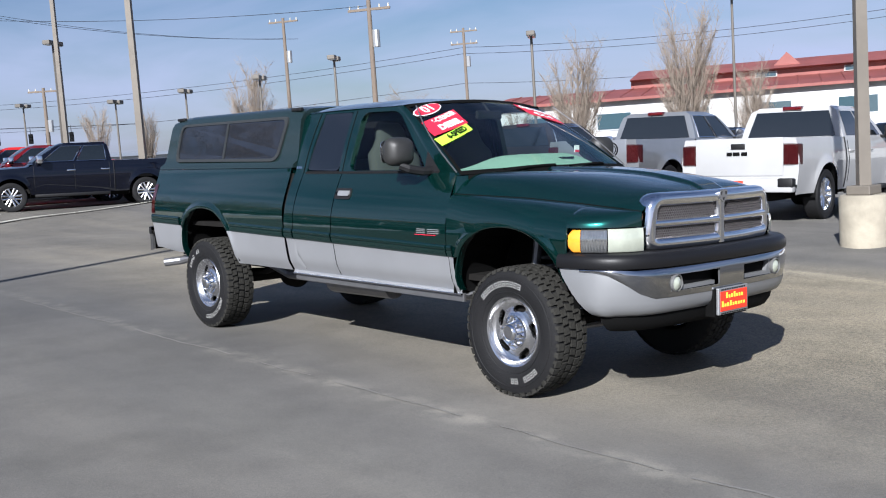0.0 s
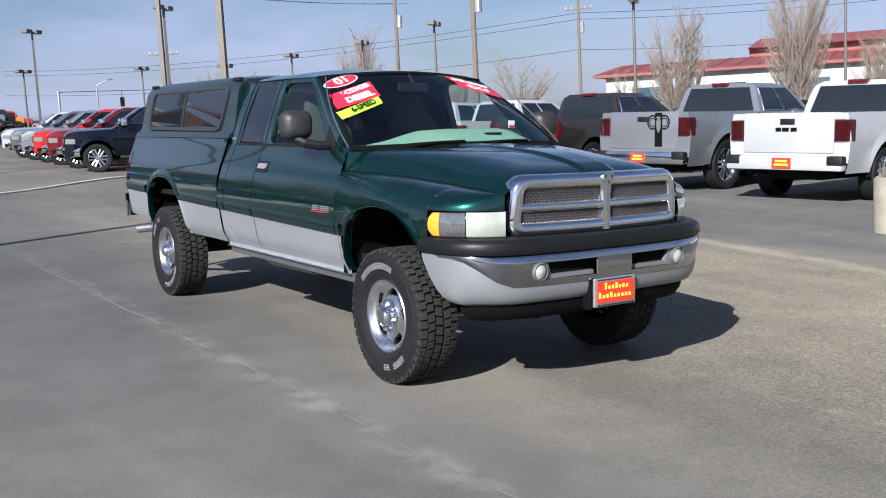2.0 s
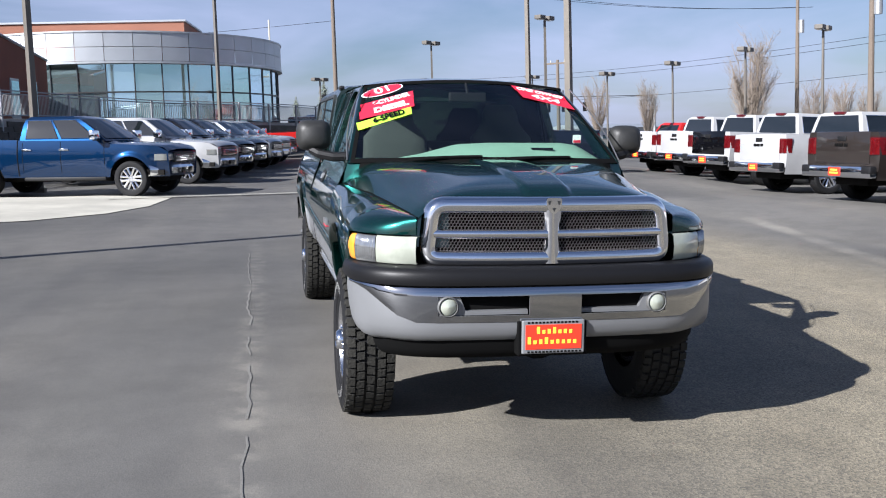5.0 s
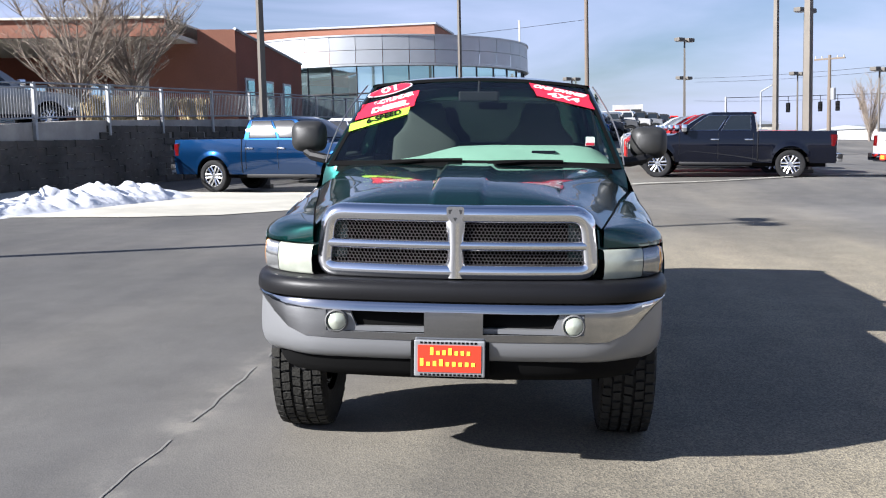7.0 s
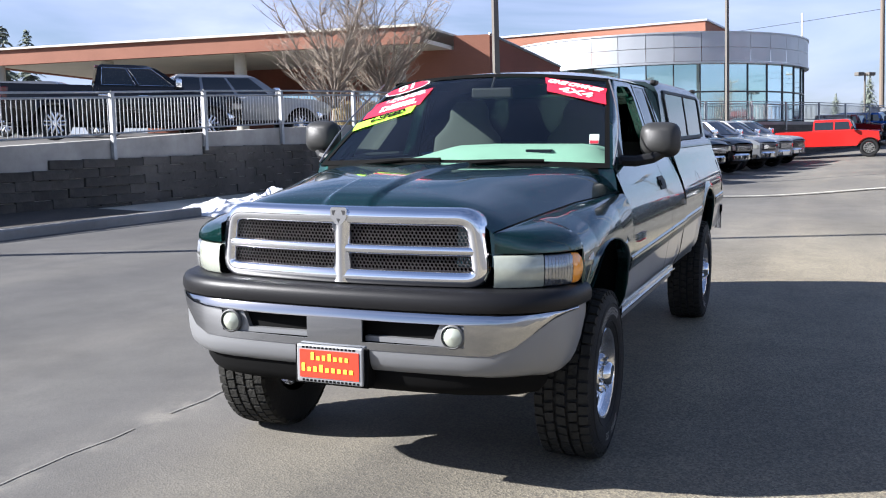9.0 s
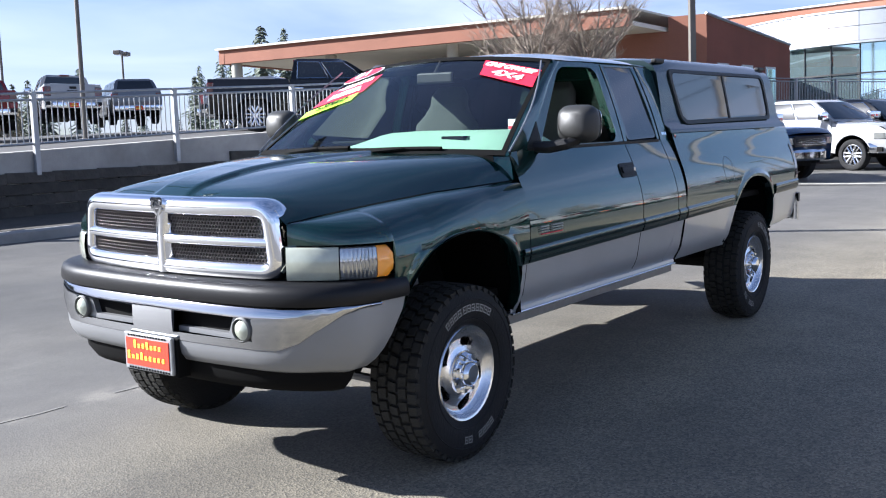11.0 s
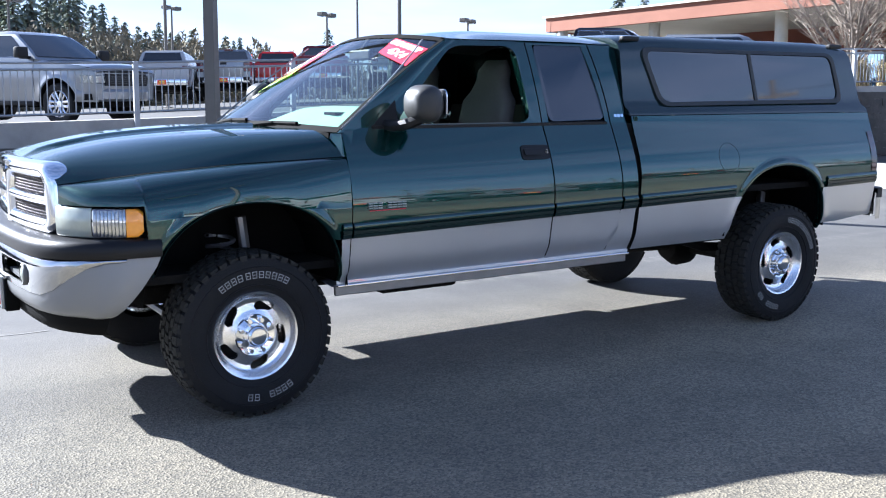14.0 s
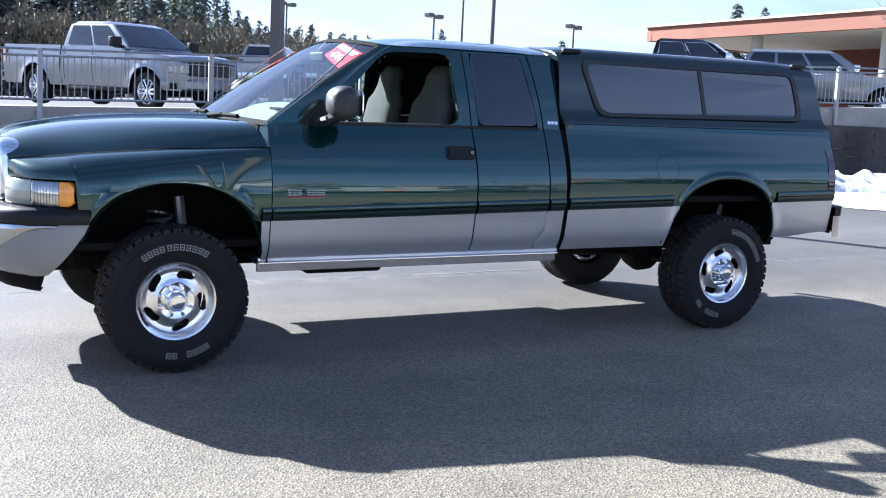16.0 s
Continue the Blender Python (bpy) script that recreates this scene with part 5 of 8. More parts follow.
def upper_cars():
    vehicle("crew", raised(-3.69, -16.41, 121.2), SILVER, "pickup_truck", "silver crew-cab pickup with a dark grille on the raised lot", group="upper lot cars", trim=SILVER)
    vehicle("crew", raised(-18.2, -13.8, 133), JET, "pickup_truck", "black crew-cab pickup on the raised lot", group="upper lot cars")
    vehicle("suv", raised(-22.3, -13.4, 135), SILVER, "parked_car", "silver sport utility car on the raised lot", group="upper lot cars")
    vehicle("suv", raised(-22.4, -20.5, 112), GREY, "parked_car", "grey sport utility car on the raised lot", group="upper lot cars")
    for x, y, c, st, h in ((-14.5, -35.6, SILVER, "crew", -117), (-17.0, -36.4, RED, "suv", -117), (-17.9, -34.1, MAROON, "crew", -117), (-20.4, -32.8, WHITE, "crew", -117), (-11.6, -34.4, WHITE, "suv", -117), (-23.6, -33.0, GREY, "suv", -117), (1.5, -30, WHITE, "suv", 100)):
        vehicle(st, raised(x, y, h, 0.25), c, "parked_car" if st == "suv" else "pickup_truck", {SILVER: "silver", RED: "red", MAROON: "maroon", WHITE: "white", GREY: "grey"}[c] + " vehicle on the raised lot", group="upper lot cars")


west_row()
north_row()
east_row()
upper_cars()


# ---- the green pickup ----
GREEN = paint("dark_green_metallic", (0.0048, 0.044, 0.038), 0.78, 0.25, ior=1.68)
CAP_GREEN = paint("faded_green_gelcoat", (0.013, 0.025, 0.025), 0.10, 0.45, 1.0, ior=1.6)
CAP_GREEN.node_tree.nodes["Principled BSDF"].inputs["Coat Roughness"].default_value = 0.16
TWO_TONE = paint("silver_lower_paint", (0.56, 0.57, 0.59), 0.72, 0.42, 0.8)
MOULDING = material("dark_moulding", (0.006, 0.020, 0.018), 0.38, dark=0.85, coat=0.25)
BUMPER_TOP = material("rubber_bumper_top", (0.009, 0.009, 0.010), 0.42, spec=0.25, dark=0.8, scale=14, bump=0.05, bump_scale=150)
BUMPER_LOW = material("satin_bumper_metal", (0.235, 0.24, 0.247), 0.38, 0.35, dark=0.9, scale=4, stain=0.1)
CHROME_WORN = material("bumper_chrome", (0.47, 0.48, 0.50), 0.085, 1.0, dark=0.95, scale=5, stain=0.05)
MIRROR_BLACK = material("weathered_mirror_plastic", (0.026, 0.026, 0.025), 0.5, dark=0.8, scale=20, bump=0.06, bump_scale=200)
CLOTH = material("grey_seat_cloth", (0.085, 0.083, 0.078), 0.95, dark=0.8, scale=40, bump=0.2, bump_scale=180)
INTERIOR = material("dark_cabin_trim", (0.045, 0.045, 0.045), 0.8, dark=0.8, scale=10)
DASH_MAT = material("mint_dash_mat", (0.27, 0.44, 0.345), 0.9, dark=0.85, scale=14, stain=0.12, stain_scale=3)
STICKER_RED = material("red_sticker", (0.78, 0.025, 0.06), 0.45)
STICKER_WHITE = material("white_sticker", (0.85, 0.85, 0.85), 0.5, dark=0.97)
STICKER_LIME = material("lime_sticker", (0.50, 0.95, 0.06), 0.45, dark=0.97)
LETTER_WHITE = material("raised_white_letter", (0.52, 0.52, 0.50), 0.7, dark=0.7, scale=30)
HEAD_LENS = material("hazed_headlamp", (0.50, 0.53, 0.44), 0.14, 0.15, dark=0.72, scale=22, coat=1.0, stain=0.15, stain_scale=9)
CLEAR_LENS = material("ribbed_clear_lens", (0.52, 0.53, 0.53), 0.10, 0.8, dark=0.5, scale=26, coat=1.0)
GREY_RUBBER = material("grey_window_rubber", (0.022, 0.025, 0.026), 0.6, dark=0.8, scale=20)
MESH_METAL = material("silver_mesh", (0.27, 0.25, 0.25), 0.32, 0.85, dark=0.8, scale=18)
PRIVACY = material("privacy_glass", (0.009, 0.011, 0.015), 0.04, spec=1.0)

ARCH_F, ARCH_R = (-0.02, 0.50, 0.570), (-3.89, 0.49, 0.610)
ARCHES = [ARCH_F, ARCH_R]


def arch_r(a, ar):
    """Radius of a wheel opening: fuller at the shoulders than a circle."""
    return ar * (1 + 0.045 * math.sin(2 * a) ** 2)


def arch_edge(x, sill, arches):
    """Lower edge of the body side, lifted over the wheel openings."""
    z = sill
    for ax, ar, az in arches:
        u = (x - ax) / ar
        if abs(u) < 1:
            lo, hi = 0.0, math.pi / 2
            for _ in range(26):
                mid = (lo + hi) / 2
                lo, hi = (mid, hi) if arch_r(mid, ar) * math.cos(mid) > abs(x - ax) else (lo, mid)
            z = max(z, az + arch_r(lo, ar) * math.sin(lo))
    return z

DOOR_Y = [(0.55, 0.868), (0.62, 0.896), (0.685, 0.932), (0.72, 0.944), (0.85, 0.965), (0.95, 0.985), (1.05, 0.985), (1.15, 0.965), (1.25, 0.93), (1.35, 0.885), (1.45, 0.838)]
BED_Y = [(0.55, 0.868), (0.62, 0.896), (0.685, 0.932), (0.72, 0.944), (0.88, 0.968), (1.0, 0.98), (1.1, 0.98), (1.2, 0.957), (1.3, 0.920), (1.4, 0.884), (1.46, 0.868)]
SEAM_Y = [(-0.6, 0.905), (-0.3, 0.86), (0.0, 0.80), (0.4, 0.735), (0.80, 0.655)]
SEAM_Z = [(-0.6, 1.264), (0.0, 1.238), (0.4, 1.207), (0.80, 1.165)]
NOSE_Y = [(-0.6, 0.985), (-0.2, 0.984), (0.2, 0.976), (0.45, 0.966), (0.49, 0.963), (0.53, 0.953), (0.575, 0.935), (0.63, 0.903), (0.70, 0.846), (0.76, 0.758), (0.797, 0.662)]
HOOD_Z = [(-0.5, 1.400), (0.0, 1.388), (0.4, 1.360), (0.62, 1.326), (0.76, 1.292), (0.85, 1.258)]


def flank_y(x, z):
    y = smooth_table(BED_Y if x < -2.54 else DOOR_Y, z)
    for ax, ar, az in ARCHES:
        d = math.hypot(x - ax, z - az)
        if z > az - 0.1:
            y += 0.013 * smoothstep(1 - abs(d - arch_r(math.atan2(z - az, x - ax), ar) - 0.012) / 0.045)
    return y


def tone_z(x):
    """Where the silver lower paint meets the green."""
    return 0.850 + (-0.57 - x) * 0.0195


def flank(xs, low, high, rows, sd, off=0.0):
    bm = bmesh.new()
    sheet(bm, [[(x, sd * (flank_y(x, z) - off), z) for z in (low(x) + (high(x) - low(x)) * k / rows for k in range(rows + 1))] for x in xs])
    return bm


def sweep_plan(bm, line, profile, skip=None):
    """A profile of (outward, z) carried along a plan line of (x, y)."""
    rows = []
    for i, (x, y) in enumerate(line):
        xa, ya = line[max(0, i - 1)]
        xb, yb = line[min(len(line) - 1, i + 1)]
        n = Vector((yb - ya, -(xb - xa))).normalized()
        if n.x < 0 and abs(n.x) > 0.2 or (abs(n.x) <= 0.2 and n.y * y < 0):
            n = -n
        rows.append([bm.verts.new((x + n.x * o, y + n.y * o, z)) for o, z in profile])
    for i, (r0, r1) in enumerate(zip(rows, rows[1:])):
        for j in range(len(profile) - 1):
            if skip and skip((line[i][1] + line[i + 1][1]) / 2, (profile[j][1] + profile[j + 1][1]) / 2):
                continue
            bm.faces.new((r0[j], r0[j + 1], r1[j + 1], r1[j]))
    return bm


def round_poly(pts, r, seg=5):
    """A polygon with its corners rounded."""
    out = []
    n = len(pts)
    for i in range(n):
        p, a, b = Vector(pts[i]), Vector(pts[i - 1]), Vector(pts[(i + 1) % n])
        u, v = (a - p).normalized(), (b - p).normalized()
        rr = min(r, (a - p).length * 0.45, (b - p).length * 0.45)
        for k in range(seg + 1):
            t = k / seg
            q = (p + u * rr) * (1 - t) ** 2 + p * 2 * t * (1 - t) + (p + v * rr) * t * t
            out.append((q.x, q.y))
    return out


def on_surface(bm, poly, yf, sd, out, deep=0.012):
    """A flat-edged plate lying on a side surface y = yf(x, z)."""
    f = [bm.verts.new((x, sd * (yf(x, z) + out), z)) for x, z in poly]
    g = [bm.verts.new((x, sd * (yf(x, z) + out - deep), z)) for x, z in poly]
    bm.faces.new(f)
    bm.faces.new(g)
    for i in range(len(f)):
        j = (i + 1) % len(f)
        bm.faces.new((f[i], f[j], g[j], g[i]))
    return bm


def frame_on(bm, outer, inner, yf, sd, out, deep=0.012):
    """A ring between two outlines of equal count on a side surface."""
    n = len(outer)
    o = [bm.verts.new((x, sd * (yf(x, z) + out), z)) for x, z in outer]
    i_ = [bm.verts.new((x, sd * (yf(x, z) + out), z)) for x, z in inner]
    o2 = [bm.verts.new((x, sd * (yf(x, z) + out - deep), z)) for x, z in outer]
    i2 = [bm.verts.new((x, sd * (yf(x, z) + out - deep), z)) for x, z in inner]
    for a in range(n):
        b = (a + 1) % n
        bm.faces.new((o[a], o[b], i_[b], i_[a]))
        bm.faces.new((o[a], o[b], o2[b], o2[a]))
        bm.faces.new((i_[a], i_[b], i2[b], i2[a]))
    return bm


def upper_y(x, z):
    """The side of the cab above the belt."""
    return 0.858 - 0.255 * (z - 1.40) - 0.16 * (z - 1.40) ** 2


def cap_y(x, z):
    return lerp_table([(1.447, 0.868), (1.475, 0.860), (1.505, 0.822), (1.55, 0.806), (1.84, 0.765), (1.905, 0.735)], z)


def screen_at(u, v):
    """A place on the windshield: u across from -1 to 1, v up from 0 to 1."""
    b = Vector((-0.40 - 0.14 * u * u, 0.868 * u, 1.395 - 0.015 * u * u))
    t = Vector((-1.238 - 0.082 * u * u, 0.692 * u, 1.925 - 0.042 * u * u))
    p = b.lerp(t, v)
    p.z += 0.06 * v * (1 - v)
    p.x += 0.03 * v * (1 - v)
    return p


def roof_z(x, y):
    k = abs(y) / 0.71
    edge = 1.883 + 0.062 * (1 - k ** 3.2) ** 0.8 if k < 1 else 1.883
    rise = smoothstep((-1.25 - x) / 0.5)
    front = 1.925 - 0.042 * (abs(y) / 0.692) ** 2
    top = edge + 0.016 * (1 - k * k)
    return front + (top - front) * rise if x > -1.75 else top - 0.012 * smoothstep((-2.2 - x) / 0.35)


def hero_flanks(car):
    def fender(sd):
        bm = bmesh.new()
        rows = []
        for x in column_xs(-0.549, 0.797, [ARCH_F], 0.025):
            ys, zs, yo = lerp_table(SEAM_Y, x) + 0.004, lerp_table(SEAM_Z, x) - 0.002, smooth_table(NOSE_Y, x)
            low = 1.078 if x > 0.487 else (0.90 if x > 0.47 else arch_edge(x, 0.615, [ARCH_F]))
            low = max(low, tone_z(x) + 0.002) if x < -0.4 else low
            zm = max(1.02, min(low, 1.078))
            zm = min(zm, zs - 0.03)
            row = []
            for k in range(11):
                t = math.pi / 2 * k / 10
                row.append((x, sd * (ys + (yo - ys) * math.sin(t) ** 0.9), zm + (zs - zm) * math.cos(t)))
            low = min(low, zm)
            for k in range(1, 25):
                z = zm + (low - zm) * k / 24
                d = math.hypot(x - ARCH_F[0], z - ARCH_F[2])
                row.append((x, sd * (yo + (smooth_table(DOOR_Y, z) - 0.985) + 0.013 * smoothstep(1 - abs(d - arch_r(math.atan2(z - ARCH_F[2], x - ARCH_F[0]), ARCH_F[1]) - 0.012) / 0.045)), z))
            rows.append(row)
        sheet(bm, rows)
        return bm

    for sd in (1, -1):
        part("front_fender", fender(sd), GREEN, car, smooth=50)
        # silver sliver of the fender behind the wheel
        part("fender_lower", flank([-0.549, -0.53, -0.515, -0.505, -0.498], lambda x: arch_edge(x, 0.615, [ARCH_F]) if x > -0.51 else 0.615, lambda x: tone_z(x), 4, sd), TWO_TONE, car, smooth=True)
        xs = [-0.555 - (1.862 - 0.555) * k / 16 for k in range(17)]
        door = part("front_door", flank(xs, lambda x: tone_z(x), lambda x: 1.405, 14, sd), GREEN, car, smooth=True)
        part("door_lower", flank(xs, lambda x: 0.622, lambda x: tone_z(x) - 0.001, 9, sd), TWO_TONE, door, "silver lower door panel", smooth=True)
        xs = [-1.871 - (2.39 - 1.871) * k / 8 for k in range(9)]
        rdoor = part("rear_door", flank(xs, lambda x: tone_z(x), lambda x: 1.405, 14, sd), GREEN, car, smooth=True)
        part("door_lower", flank(xs, lambda x: 0.622 + 0.16 * smoothstep((-2.27 - x) / 0.14) ** 3, lambda x: tone_z(x) - 0.001, 9, sd), TWO_TONE, rdoor, "silver lower door panel", smooth=True)
        xs = [-2.399 - (2.522 - 2.399) * k / 3 for k in range(4)]
        part("cab_corner", flank(xs, lambda x: tone_z(x), lambda x: 1.405, 14, sd), GREEN, car, smooth=True)
        part("corner_lower", flank([-2.27, -2.34, *xs], lambda x: 0.612, lambda x: tone_z(x) - 0.001 if x < -2.395 else 0.622 + 0.13 * smoothstep((-2.27 - x) / 0.14) ** 3, 9, sd, 0.002), TWO_TONE, car, smooth=True)
        bx = column_xs(-4.935, -2.553, [ARCH_R], 0.04)
        def bed_low(x):
            return arch_edge(x, 0.618 if x > -3.9 else 0.66 + 0.03 * smoothstep((-4.5 - x) / 0.4), [ARCH_R])
        bed = part("bed_side", flank(bx, lambda x: max(bed_low(x), tone_z(x)), lambda x: 1.442, 36, sd), GREEN, car, smooth=True)
        for name, sel in (("bed_lower", [x for x in bx if x > ARCH_R[0] and bed_low(x) < tone_z(x) - 0.004]), ("bed_lower", [x for x in bx if x < ARCH_R[0] and bed_low(x) < tone_z(x) - 0.004])):
            part(name, flank(sel, bed_low, lambda x: tone_z(x) - 0.001, 9, sd), TWO_TONE, bed, "silver lower bed panel", smooth=True)
        # body-side moulding
        for x0, x1 in ((-0.50, -0.548), (-0.56, -1.858), (-1.875, -2.385), (-2.405, -2.52), (-2.56, -3.41), (-4.36, -4.93)):
            bm = bmesh.new()
            n = 8
            rows = []
            for k in range(n + 1):
                x = x0 + (x1 - x0) * k / n
                z = tone_z(x)
                rows.append([(x, sd * (flank_y(x, zz) + o), zz) for zz, o in ((z - 0.002, 0.0), (z + 0.003, 0.010), (z + 0.018, 0.013), (z + 0.021, 0.009), (z + 0.024, 0.014), (z + 0.040, 0.014), (z + 0.044, 0.004))])
            sheet(bm, rows)
            strip = part("side_moulding", bm, MOULDING, car, "dark ribbed body-side moulding", smooth=30)
            bm = bmesh.new()
            sheet(bm, [[(x, sd * (flank_y(x, zz) + o), zz) for x in (x0 + (x1 - x0) * k / n,) for z in (tone_z(x),) for zz, o in ((z + 0.043, 0.003), (z + 0.046, 0.012), (z + 0.060, 0.014), (z + 0.074, 0.008), (z + 0.080, 0.0))] for k in range(n + 1)])
            part("bead", bm, GREEN, strip, "body-coloured bead", smooth=40)
        # wheel arch lips and wells
        for ax, ar, az in ARCHES:
            bm = bmesh.new()
            a0 = math.asin(max(-1, (0.62 - az) / ar))
            ang = [a0 + (math.pi - 2 * a0) * k / 32 for k in range(33)]
            sheet(bm, [[(ax + (r - d) * math.cos(a), sd * (flank_y(ax + r * math.cos(a), az + r * math.sin(a)) - o), az + (r - d) * math.sin(a)) for r in (arch_r(a, ar),) for o, d in ((0.0, 0.0), (0.004, 0.006), (0.02, 0.008), (0.06, 0.003))] for a in ang if not (ax > -1 and math.cos(a) * ar + ax > 0.45)])
            part("arch_lip", bm, GREEN, car, smooth=40)
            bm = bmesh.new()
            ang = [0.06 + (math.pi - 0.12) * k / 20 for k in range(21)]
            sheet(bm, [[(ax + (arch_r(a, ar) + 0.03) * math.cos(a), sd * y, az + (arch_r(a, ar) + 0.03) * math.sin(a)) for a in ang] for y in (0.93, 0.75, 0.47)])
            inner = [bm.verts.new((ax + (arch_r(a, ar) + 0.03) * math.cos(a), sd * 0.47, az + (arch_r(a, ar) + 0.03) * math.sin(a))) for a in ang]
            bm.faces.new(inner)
            # the well's deep shade is painted as a near-black lining
            part("wheel_well", bm, INK_AND_SHADE, car)
        # rocker pinch and sill
        bm = bmesh.new()
        sheet(bm, [[(x, sd * y, z) for y, z in ((0.897, 0.624), (0.899, 0.607), (0.888, 0.590), (0.84, 0.583), (0.7, 0.60))] for x in (-0.50, -1.5, -2.53)])
        part("rocker", bm, TWO_TONE, car)
        part("sill_flange", boxed(-2.53, -0.50, min(sd * 0.862, sd * 0.884), max(sd * 0.862, sd * 0.884), 0.542, 0.60, 0.004), DULL_METAL, car)
        part("pinch_trim", boxed(-2.53, -0.50, min(sd * 0.893, sd * 0.913), max(sd * 0.893, sd * 0.913), 0.592, 0.602, 0.003), CHROME, car, "thin bright rocker trim")
        # dark structure behind the panel gaps
        bm = bmesh.new()
        sheet(bm, [[(x, sd * (flank_y(x, z) - 0.03), z) for z in np.linspace(0.63, 1.40, 10)] for x in (-0.575, -0.9, -1.5, -2.1, -2.55, -2.6)])
        part("inner_panel", bm, UNDERSIDE, car)
        # door handles, fuel flap, badges
        for hx in (-1.76,):
            y = flank_y(hx, 1.25)
            bm = bmesh.new()
            poly = round_poly([(hx + 0.10, 1.29), (hx - 0.10, 1.29), (hx - 0.10, 1.21), (hx + 0.10, 1.21)], 0.025)
            on_surface(bm, poly, flank_y, sd, 0.006)
            h = part("door_handle", bm, BLACK, car, "black recessed door handle")
            bm = bmesh.new()
            on_surface(bm, round_poly([(hx + 0.085, 1.272), (hx - 0.055, 1.272), (hx - 0.055, 1.235), (hx + 0.085, 1.235)], 0.012), flank_y, sd, 0.016)
            part("grip", bm, BLACK if sd > 0 else STEEL, h)
            bm = bmesh.new()
            rod(bm, (hx - 0.078, sd * (y + 0.004), 1.252), (hx - 0.078, sd * (y + 0.012), 1.252), 0.012, seg=12)
            part("lock", bm, CHROME, h, "small round key lock")
        bm = bmesh.new()
        for k in range(8):      # lettering of the model badge as plain bars
            if k == 3:
                continue
            w, g = 0.023, 0.0285
            x0 = -0.640 - k * g if sd > 0 else -0.640 - 8 * g + (k + 1) * g
            for za, zb in ((0.998, 1.0035), (1.0105, 1.0155), (1.0225, 1.028)):
                on_surface(bm, [(x0, za), (x0 - sd * w, za), (x0 - sd * w, zb), (x0, zb)], flank_y, sd, 0.011, 0.010)
        badge = part("model_badge", bm, STEEL, car, "chrome model badge of plain bars over a red line")
        bm = bmesh.new()
        on_surface(bm, [(-0.65, 0.986), (-0.86, 0.986), (-0.86, 0.9895), (-0.65, 0.9895)], flank_y, sd, 0.010, 0.009)
        part("badge_line", bm, STICKER_RED, badge)
        bm = bmesh.new()
        for k in range(3):
            x0 = -2.43 - k * 0.027
            on_surface(bm, [(x0, 1.438), (x0 - 0.02, 1.438), (x0 - 0.02, 1.456), (x0, 1.456)], upper_y, sd, 0.006, 0.005)
        part("trim_badge", bm, CHROME, car)
    # round fuel flap on the driver's side
    bm = bmesh.new()
    ring = [(-3.35 + 0.098 * math.cos(math.tau * k / 28), 1.165 + 0.098 * math.sin(math.tau * k / 28)) for k in range(28)]
    ring2 = [(-3.35 + 0.0945 * math.cos(math.tau * k / 28), 1.165 + 0.0945 * math.sin(math.tau * k / 28)) for k in range(28)]
    frame_on(bm, ring, ring2, flank_y, 1, 0.0012, 0.004)
    part("fuel_flap", bm, MOULDING, car, "round fuel flap outline")


def hero_hood(car):
    bm = bmesh.new()
    rows = []
    for s in np.linspace(0, 1, 26):
        row = []
        for k in np.linspace(-1, 1, 97):
            xf = 0.865 - 0.17 * (0.655 * k) ** 2
            xb = -0.40 - 0.15 * k * k
            x = xf + (xb - xf) * s
            ys = lerp_table(SEAM_Y, x) - 0.004
            y = ys * k
            zc, zs = smooth_table(HOOD_Z, x), lerp_table(SEAM_Z, x) + 0.002
            z = zs + (zc - zs) * (1 - abs(k) ** (3.0 + 3.5 * max(0.0, 1 - s / 0.4) ** 2 + 7.6 * s ** 2.5))
            spine = 0.125 + 0.03 * s
            z += 0.017 * smoothstep((spine - abs(y)) / 0.026) * smoothstep(s / 0.15 + 0.3)
            z -= 0.014 * smoothstep((0.06 - s) / 0.06) * (1 - 0.4 * abs(k))
            row.append((x, y, z))
        rows.append(row)
    sheet(bm, rows)
    part("hood", bm, GREEN, car, smooth=35)
    for sd in (1, -1):
        bm = bmesh.new()
        tube_path(bm, [(x, sd * (lerp_table(SEAM_Y, x) + 0.0005), lerp_table(SEAM_Z, x) - 0.004) for x in np.linspace(-0.55, 0.79, 18)], 0.0055, 5)
        part("hood_seam", bm, INK_AND_SHADE, car)
    # cowl below the screen
    bm = bmesh.new()
    rows = []
    for k in np.linspace(-0.92, 0.92, 17):
        a = screen_at(k, 0.03)
        rows.append([(-0.40 - 0.15 * k * k + 0.02, 0.88 * k, 1.264 + 0.134 * (1 - abs(k) ** 10.6) - 0.012), (a.x + 0.02, a.y, a.z - 0.01), (a.x - 0.04, a.y, a.z - 0.02)])
    sheet(bm, rows)
    part("cowl", bm, INK_AND_SHADE, car, "black cowl grille")
    for sd in (1, -1):
        bm = bmesh.new()
        rows = []
        for k in np.linspace(0.86, 1.0, 6):
            a = screen_at(sd * k, 0.02)
            x = -0.40 - 0.15 * k * k
            foot = (x + 0.004, sd * (lerp_table(SEAM_Y, x) - 0.004) * k, 1.264 + 0.134 * (1 - k ** 10.6) - 0.002)
            rows.append([foot, ((foot[0] + a.x) / 2, (foot[1] + a.y) / 2 + sd * 0.006, (foot[2] + a.z) / 2), (a.x, a.y, a.z + 0.004)])
        rows.append([(-0.575, sd * 0.905, 1.262), (-0.60, sd * 0.895, 1.33), (-0.62, sd * 0.872, 1.402)])
        sheet(bm, rows)
        part("cowl_side", bm, GREEN, car, smooth=True)


